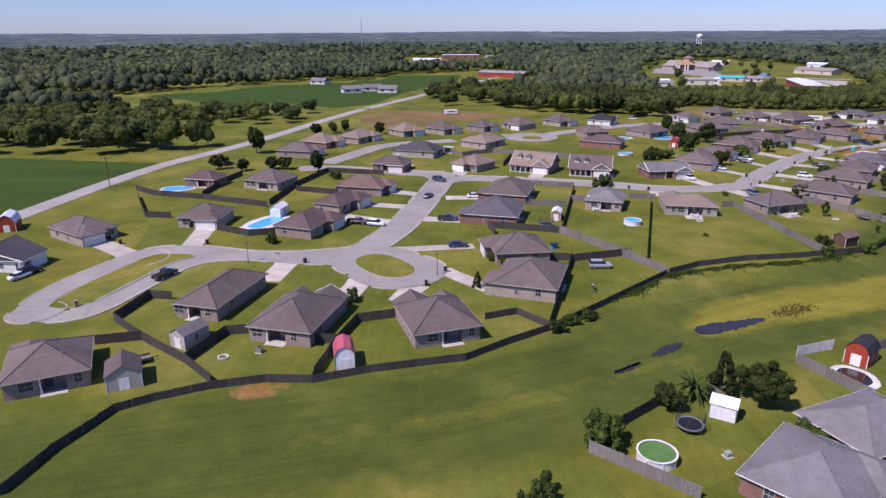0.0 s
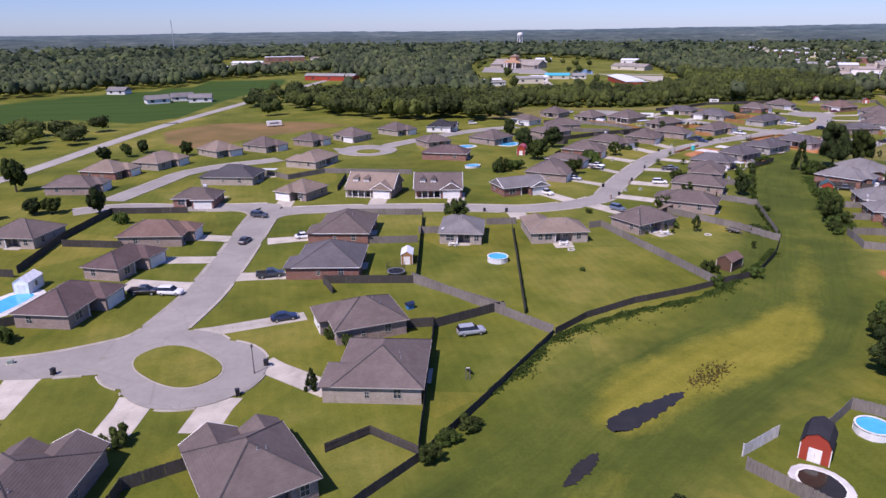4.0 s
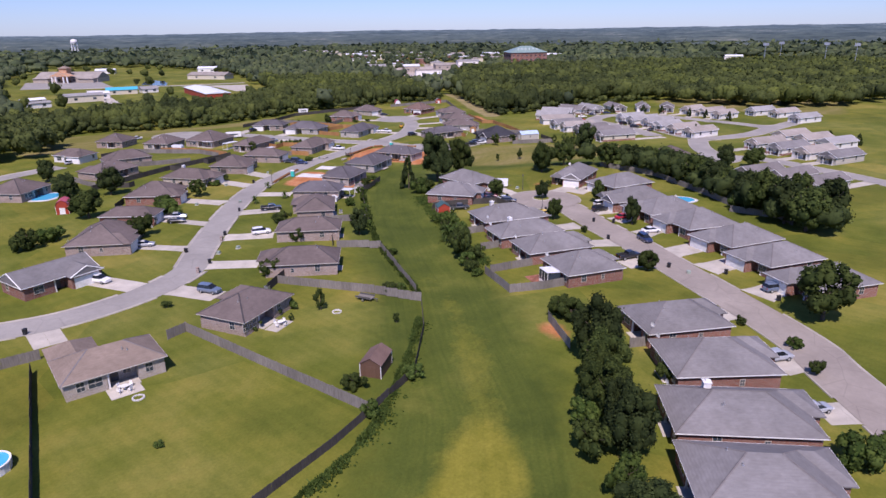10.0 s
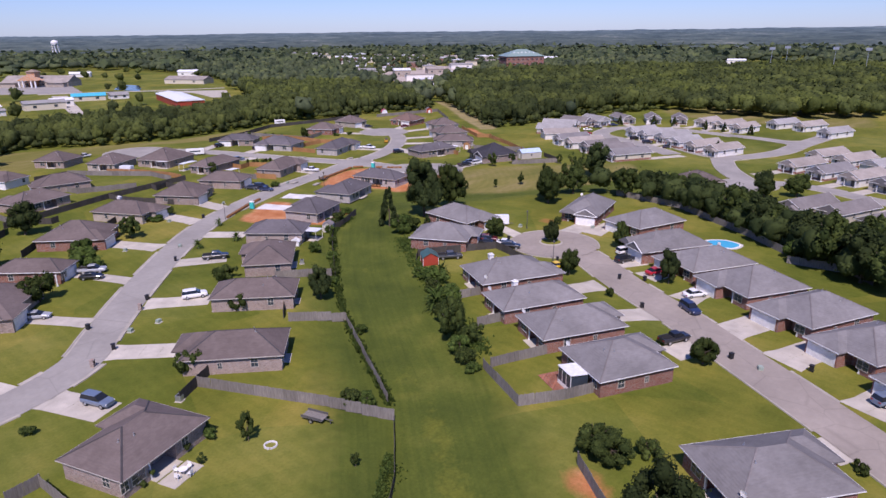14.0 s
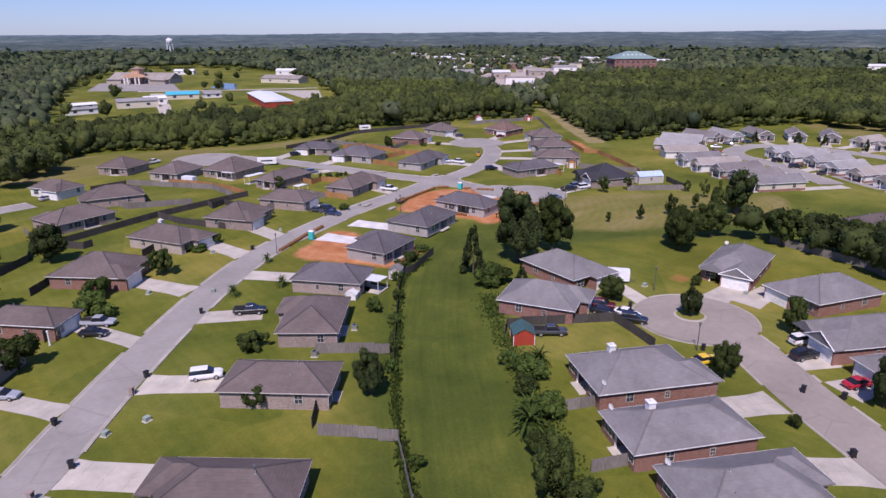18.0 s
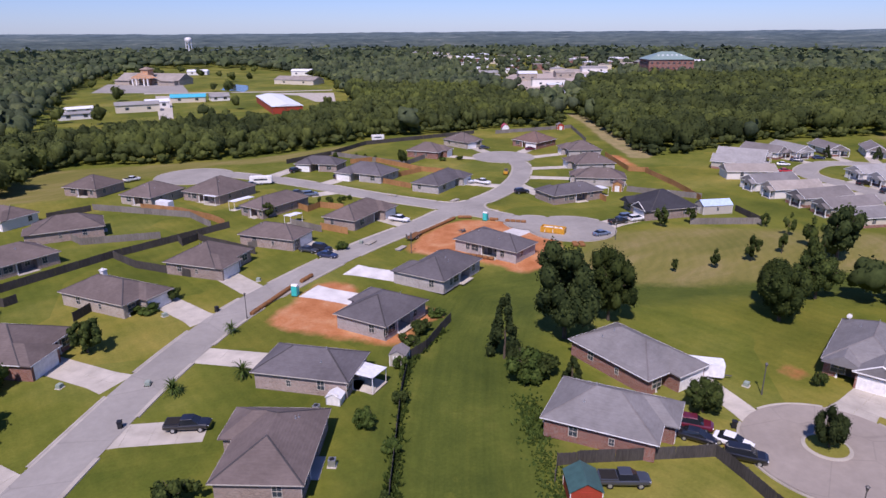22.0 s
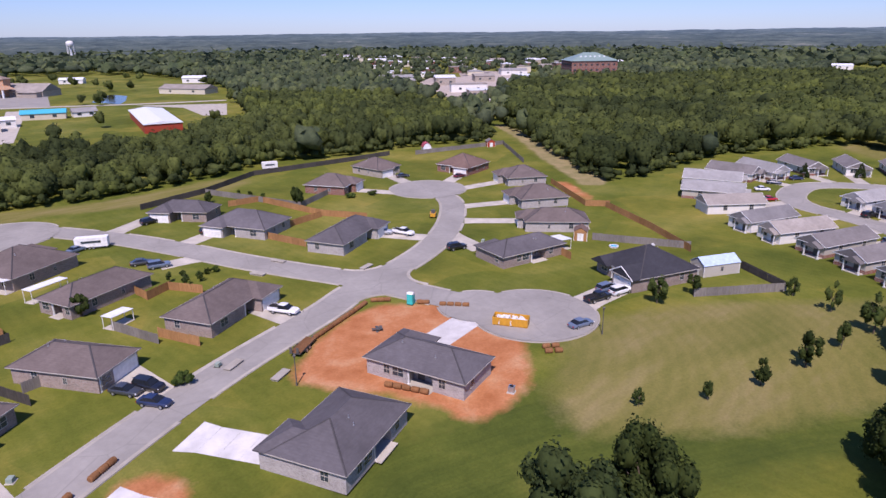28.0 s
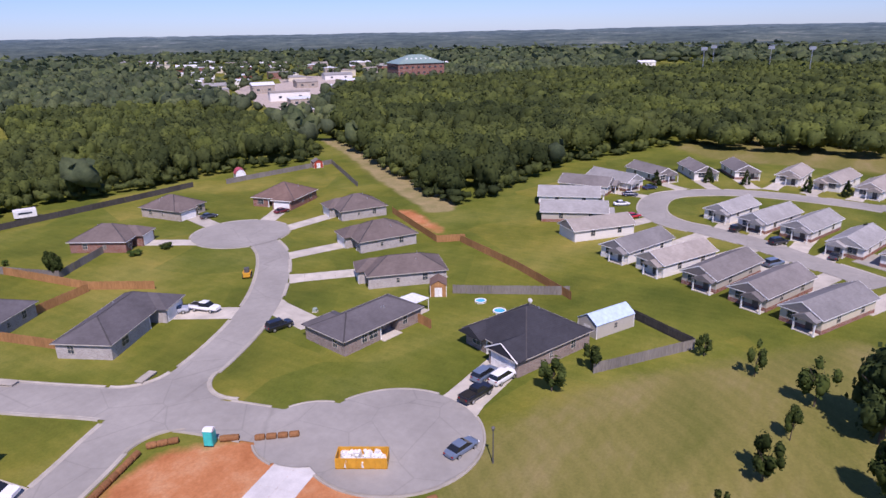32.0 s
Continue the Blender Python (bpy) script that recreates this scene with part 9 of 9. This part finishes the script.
# rubbish heap and barrow left on the building plot
ob = thing("rubbish_pile", 218.6, 281.0, 0, 20, "dark heap of building rubbish on bare soil", "rubbish")
for k, (x, y, l, t) in enumerate(((0, 0, 1.6, 10), (0.4, 0.3, 1.2, 70), (-0.5, 0.2, 1.4, 130), (0.1, -0.4, 1.0, 40))):
    ob2 = part("board", boxes((-l / 2, -0.22, 0, l / 2, 0.22, 0.16)), dark_trim, ob)
    ob2.matrix_basis = pose(x, y, 0.02 + k * 0.17, 6, -8, t)
# the small digger parked on the empty lot
ob = thing("skid_loader", 274.2, 324.0, 0, 40, "small orange skid loader parked on rough grass", "digger")
bm = boxes((-1.2, -0.7, 0.4, 0.9, 0.7, 1.2))
bmesh.ops.bevel(bm, geom=bm.edges[:], offset=0.1, segments=1)
part("body", bm, yellow_steel, ob)
part("cab", boxes((-0.6, -0.5, 1.2, 0.4, 0.5, 2.1)), dark_trim, ob)
for wx in (-0.75, 0.5):
    for wy in (-0.8, 0.8):
        t = place("tyre", WHEELS["pickup"][0], ob, pose(wx, wy, 0.39))
        place("rim", WHEELS["pickup"][1], t)
part("bucket", boxes((1.0, -0.85, 0.1, 1.6, 0.85, 0.7)), dark_trim, ob)
for s in (-1, 1):
    part("lift_arm", boxes((-0.9, s * 0.75 - 0.06, 1.15, 1.2, s * 0.75 + 0.06, 1.3)), yellow_steel, ob)
ob = thing("flatbed_trailer", 206.0, 284.4, 0.05, 30, "long rusty flatbed trailer parked at the kerb", "trailer")
part("chassis", boxes((-2.9, -0.9, 0.55, 2.9, 0.9, 0.68)), dark_trim, ob)
for k in range(6):
    part("plank", boxes((-2.85, -0.88 + k * 0.295, 0.68, 2.85, -0.60 + k * 0.295, 0.74)), hay, ob)
for wx in (-0.9, 0.1):
    for s in (-1, 1):
        t = place("tyre", WHEELS["pickup"][0], ob, pose(wx, s * 1.02, 0.39))
        place("rim", WHEELS["pickup"][1], t)
for s in (-1, 1):
    part("ramp", boxes((-3.0, s * 0.55 - 0.22, 0.7, -2.93, s * 0.55 + 0.22, 1.7)), dark_trim, ob)
part("drawbar", boxes((2.9, -0.09, 0.5, 4.2, 0.09, 0.64)), dark_trim, ob)

fence("grey", [(68.6, 93.2), (75.3, 96.4), (84.0, 87.0)])

# stagnant water in the ditch
def puddle(pts):
    for _ in range(3):
        pts = [(a[0] * w + b[0] * (1 - w), a[1] * w + b[1] * (1 - w)) for a, b in zip(pts, pts[1:] + pts[:1]) for w in (0.75, 0.25)]
    ragged = random.Random(len(pts))
    pts = [(x + ragged.gauss(0, 0.16), y + ragged.gauss(0, 0.16)) for x, y in pts]
    bm = bmesh.new()
    bm.faces.new([bm.verts.new((x, y, -0.66)) for x, y in pts]).normal_update()
    for f in bm.faces:
        if f.normal.z < 0:
            f.normal_flip()
    tagged(new("ditch_water", mesh_of("ditch_water", bm, water_ditch)), "dark still water lying in the swale", "water", kind="structure")


puddle([(42.6, 100.8), (42.9, 102.6), (45.2, 104.2), (47.8, 104.8), (51.6, 105.6), (55.3, 107.0), (57.8, 106.6), (55.4, 104.8), (52.2, 103.2), (48.8, 101.6), (45.4, 100.0)])
puddle([(32.3, 92.0), (34.2, 94.6), (36.7, 96.4), (39.9, 97.4), (37.6, 94.6), (35.0, 92.8)])
puddle([(25.1, 86.9), (27.6, 89.2), (31.0, 90.9), (28.8, 88.2), (27.0, 87.0)])
# ---- the school, the town and far landmarks ----
tan_brick, red_brick = WALLS["tan"], WALLS["red"]
town_mat = concrete("town_concrete", (0.46, 0.39, 0.33))
ob = block(301, 836, -52, 66, 22, 4.5, tan_brick, ROOFS["ltan"], "tan brick school with a pale low roof and a central tower", 5.5, 1, "school")
orange_brick = brick("brick_orange", (0.52, 0.26, 0.13), (0.4, 0.36, 0.3), 0.2)
part("tower", boxes((-4, -15, 0, 4, -7, 14)), orange_brick, ob)
bm = bmesh.new()
roof_solid(bm, 10, 10, 14.05, 0.5, 0, -11)
part("tower_roof", bm, ROOFS["tan"], ob)
bm = bmesh.new()
roof_solid(bm, 20, 12, 6.6, 0.45, 0, -17, False, False, "y")
part("porch_roof", bm, orange_brick, ob)
for px in (-8, -4, 4, 8):
    part("porch_column", boxes((px - 0.6, -22.6, 0, px + 0.6, -21.4, 6.7)), white, ob)
for sx in (-1, 1):
    bm = bmesh.new()
    prism(bm, [(sx * 24 - 8, -17), (sx * 24 + 8, -17), (sx * 24 + 8, -10.8), (sx * 24 - 8, -10.8)], 0, 4)
    part("wing", bm, tan_brick, ob)
    bm = bmesh.new()
    roof_solid(bm, 17, 8, 4.1, 0.4, sx * 24, -14)
    part("wing_roof", bm, ROOFS["ltan"], ob)
block(270, 646, -21, 23, 9, 3.6, WALLS["cream"], plain("bright_blue_metal", (0.06, 0.42, 0.55), 0.4), "low building with a bright blue metal roof", 2.0)
block(291, 643, -10, 13, 10, 3.0, WALLS["white"], ROOFS["lgrey"], "small white house with a grey roof", 2.2)
block(304, 572, 74, 76, 18, 4.6, red_paint, white_metal, "long red walled building with a white metal roof", 1.3)
block(226, 608, -10, 25, 12, 4.6, WALLS["cream"], ROOFS["lgrey"], "long pale building with a grey roof", 1.6)
block(242, 622, -10, 14, 10, 4.2, WALLS["white"], white_metal, "white workshop with a metal roof", 1.4)
block(195, 618, 5, 15, 7, 3.2, WALLS["white"], white_metal, "low white shed building", 1.2)
block(188, 590, 2, 18, 6, 3.2, WALLS["white"], ROOFS["lgrey"], "low white building with a pale roof", 1.2)
block(406, 746, -62, 44, 18, 4.2, WALLS["cream"], ROOFS["ltan"], "large pale metal building with a tan roof", 3.0)
block(466, 858, -40, 22, 14, 5, WALLS["white"], white_metal, "white building beyond the school", 2.0)
block(380, 950, -30, 22, 14, 4, WALLS["white"], white_metal, "small white building among trees", 1.8)
ob = thing("brick_hall", 714, 556, 0, -38, "large red brick hall with a green hipped metal roof", "building", "town buildings")
bm = bmesh.new()
prism(bm, [(-22, -16), (22, -16), (22, 16), (-22, 16)], -0.2, 20)
part("wall", bm, red_brick, ob)
bm = bmesh.new()
roof_solid(bm, 46, 34, 20.05, 0.42)
part("roof", bm, plain("pale_green_metal", (0.27, 0.37, 0.33), 0.4, 0.2), ob)
for r in range(4):
    for k in range(8):
        place("window", TOWN_WIN, ob, pose(-19 + k * 5.4, -16.02, 2.0 + r * 4.6))
        if k < 6:
            place("window", TOWN_WIN, ob, pose(-22.02, -13.5 + k * 5.4, 2.0 + r * 4.6, 0, 0, 90))
for k in range(6):
    part("roof_vent", boxes((-12 + k * 4.5, -9, 22.6, -10.4 + k * 4.5, -7.8, 24.4)), white_metal, ob)
block(680, 520, -38, 60, 22, 5, WALLS["white"], white_metal, "long low white store", 0)
block(-55, 890, -10, 30, 16, 5, WALLS["white"], white_metal, "white commercial building among trees", 2.0)
block(-14, 948, -10, 36, 14, 5, WALLS["white"], ROOFS["redbrown"], "white building with a red-brown roof", 2.0)
block(58, 708, -30, 52, 14, 4.5, red_paint, ROOFS["lgrey"], "long low red building beside a field", 2.0)
block(-30, 980, -10, 40, 18, 6, WALLS["white"], white_metal, "white commercial building among trees", 2.0)
block(20, 1130, 5, 60, 20, 7, red_brick, white_metal, "long brick and white commercial building", 0)
block(80, 1075, 10, 44, 18, 6, WALLS["white"], ROOFS["ltan"], "white commercial building with a tan roof", 2.5)
for x, y, r in ((-77, 535, 20), (-48, 535, 0), (-118, 618, -20), (-62, 548, 10)):
    block(x, y, r, 15, 10, 3, WALLS["white"], ROOFS["grey"], "farmhouse with a grey roof beside a field", 2.6, 1, "farmhouse")
rnd = random.Random(12)
placed = [(708, 552), (680, 520)]
for k in range(420):
    x, y = rnd.uniform(480, 1000), rnd.uniform(480, 1300)
    if not inside(np.array(x), np.array(y), TOWN) or any(math.hypot(x - a, y - b) < 39 for a, b in placed):
        continue
    placed.append((x, y))
    wall_m = rnd.choice((WALLS["white"], WALLS["white"], WALLS["cream"], tan_brick, red_brick))
    block(x, y, rnd.choice((-38, 52)), rnd.uniform(14, 34), rnd.uniform(10, 20), rnd.uniform(3.5, 7), wall_m, rnd.choice((white_metal, white_metal, ROOFS["lgrey"], ROOFS["ltan"])), "pale commercial building in the town", rnd.choice((0, 0, 2.0)))
for x, y, w in ((850, 345, 30), (838, 285, 46), (852, 222, 30), (900, 300, 24), (1060, 430, 26)):
    block(x, y, -60, w, 14, 5, WALLS["white"], white_metal, "white sports building beyond the woods", 2.0)
for x, y in ((870, 330), (905, 275), (880, 240), (930, 330)):
    ob = thing("floodlight_mast", x, y, 0, -60, "tall pale floodlight mast at a sports field", "mast", "floodlight masts")
    bm = bmesh.new()
    rod(bm, (0, 0, 0), (0, 0, 27), 0.45, 0.25)
    part("pole", bm, metal, ob)
    part("lamp_rack", boxes((-3, -0.2, 25, 3, 0.2, 28)), metal, ob)


def slab(name, pts, z, material, label, cat):
    bm = bmesh.new()
    if sum((b[0] - a[0]) * (b[1] + a[1]) for a, b in zip(pts, pts[1:] + pts[:1])) > 0:
        pts = pts[::-1]
    prism(bm, pts, -0.1, z)
    return tagged(new(name, mesh_of(name, bm, material)), label, cat, kind="structure")


slab("car_park", [(231, 768), (293, 716), (318, 812), (263, 858)], 0.12, road_mat, "large asphalt car park in front of the school", "car park")
slab("town_pavement", [(462, 474), (480, 470), (593, 540), (735, 632), (800, 700), (780, 790), (690, 700), (640, 720), (584, 648)], 0.12, town_mat, "pale paved streets and lots in the town", "pavement")
slab("side_lot", [(336, 678), (384, 641), (352, 581), (340, 588), (352, 640)], 0.1, drive_mat, "pale gravel lot beside a metal building", "car park")
slab("pond", [(323, 727), (340, 760), (356, 782), (361, 760), (345, 720), (332, 697)], 0.1, water_ditch, "dark pond beside the school", "pond")
slab("school_road", [(224, 556), (232, 556), (274, 700), (264, 706)], 0.1, drive_mat, "pale access road to the school", "road")
slab("school_lane", [(264, 738), (262, 730), (345, 682), (395, 662), (398, 668), (347, 689)], 0.09, drive_mat, "pale lane past the school", "road")
# water tower
ob = thing("water_tower", 580, 1591, 0, 0, "white water tower on a tall stem", "water tower")
bm = bmesh.new()
prof = [(3.0, 24.5), (6.0, 27), (7.0, 30), (6.6, 33), (4.0, 35.4), (0.3, 36.2)]
rings = [[bm.verts.new((r * math.cos(k * math.tau / 20), r * math.sin(k * math.tau / 20), z)) for k in range(20)] for r, z in prof]
for a, b in zip(rings, rings[1:]):
    for k in range(20):
        bm.faces.new((a[k], a[(k + 1) % 20], b[(k + 1) % 20], b[k]))
bm.faces.new(rings[0][::-1])
bm.faces.new(rings[-1])
part("tank", bm, white, ob)
for k in range(6):
    a = k * math.tau / 6
    bm = bmesh.new()
    rod(bm, (7.5 * math.cos(a), 7.5 * math.sin(a), 0), (5.8 * math.cos(a), 5.8 * math.sin(a), 28), 0.45)
    part("leg", bm, white, ob)
bm = bmesh.new()
rod(bm, (0, 0, 0), (0, 0, 25), 1.0)
part("riser", bm, white, ob)
# radio mast
ob = thing("radio_mast", -190, 1500, 0, 0, "thin dark lattice radio mast over the woods", "mast")
for k in range(3):
    a = k * math.tau / 3
    bm = bmesh.new()
    rod(bm, (1.6 * math.cos(a), 1.6 * math.sin(a), 0), (0.5 * math.cos(a), 0.5 * math.sin(a), 68), 0.35, 0.2, 6)
    part("leg", bm, metal, ob)
for k in range(14):
    z = 4 + k * 4.5
    r = 1.6 - 1.1 * z / 68
    bm = bmesh.new()
    for j in range(3):
        a, b = j * math.tau / 3, (j + 1) * math.tau / 3
        rod(bm, (r * math.cos(a), r * math.sin(a), z), (r * math.cos(b), r * math.sin(b), z + 2), 0.14, sides=4)
    part("brace", bm, metal, ob)
# wooden power pole by the county road
ob = thing("power_pole", -109, 206, 0, 20, "wooden power pole with a crossarm beside the road", "pole")
bm = bmesh.new()
rod(bm, (0, 0, -0.5), (0, 0, 10), 0.16, 0.11)
part("pole", bm, bark, ob)
part("crossarm", boxes((-1.2, -0.06, 9.2, 1.2, 0.06, 9.35)), bark, ob)
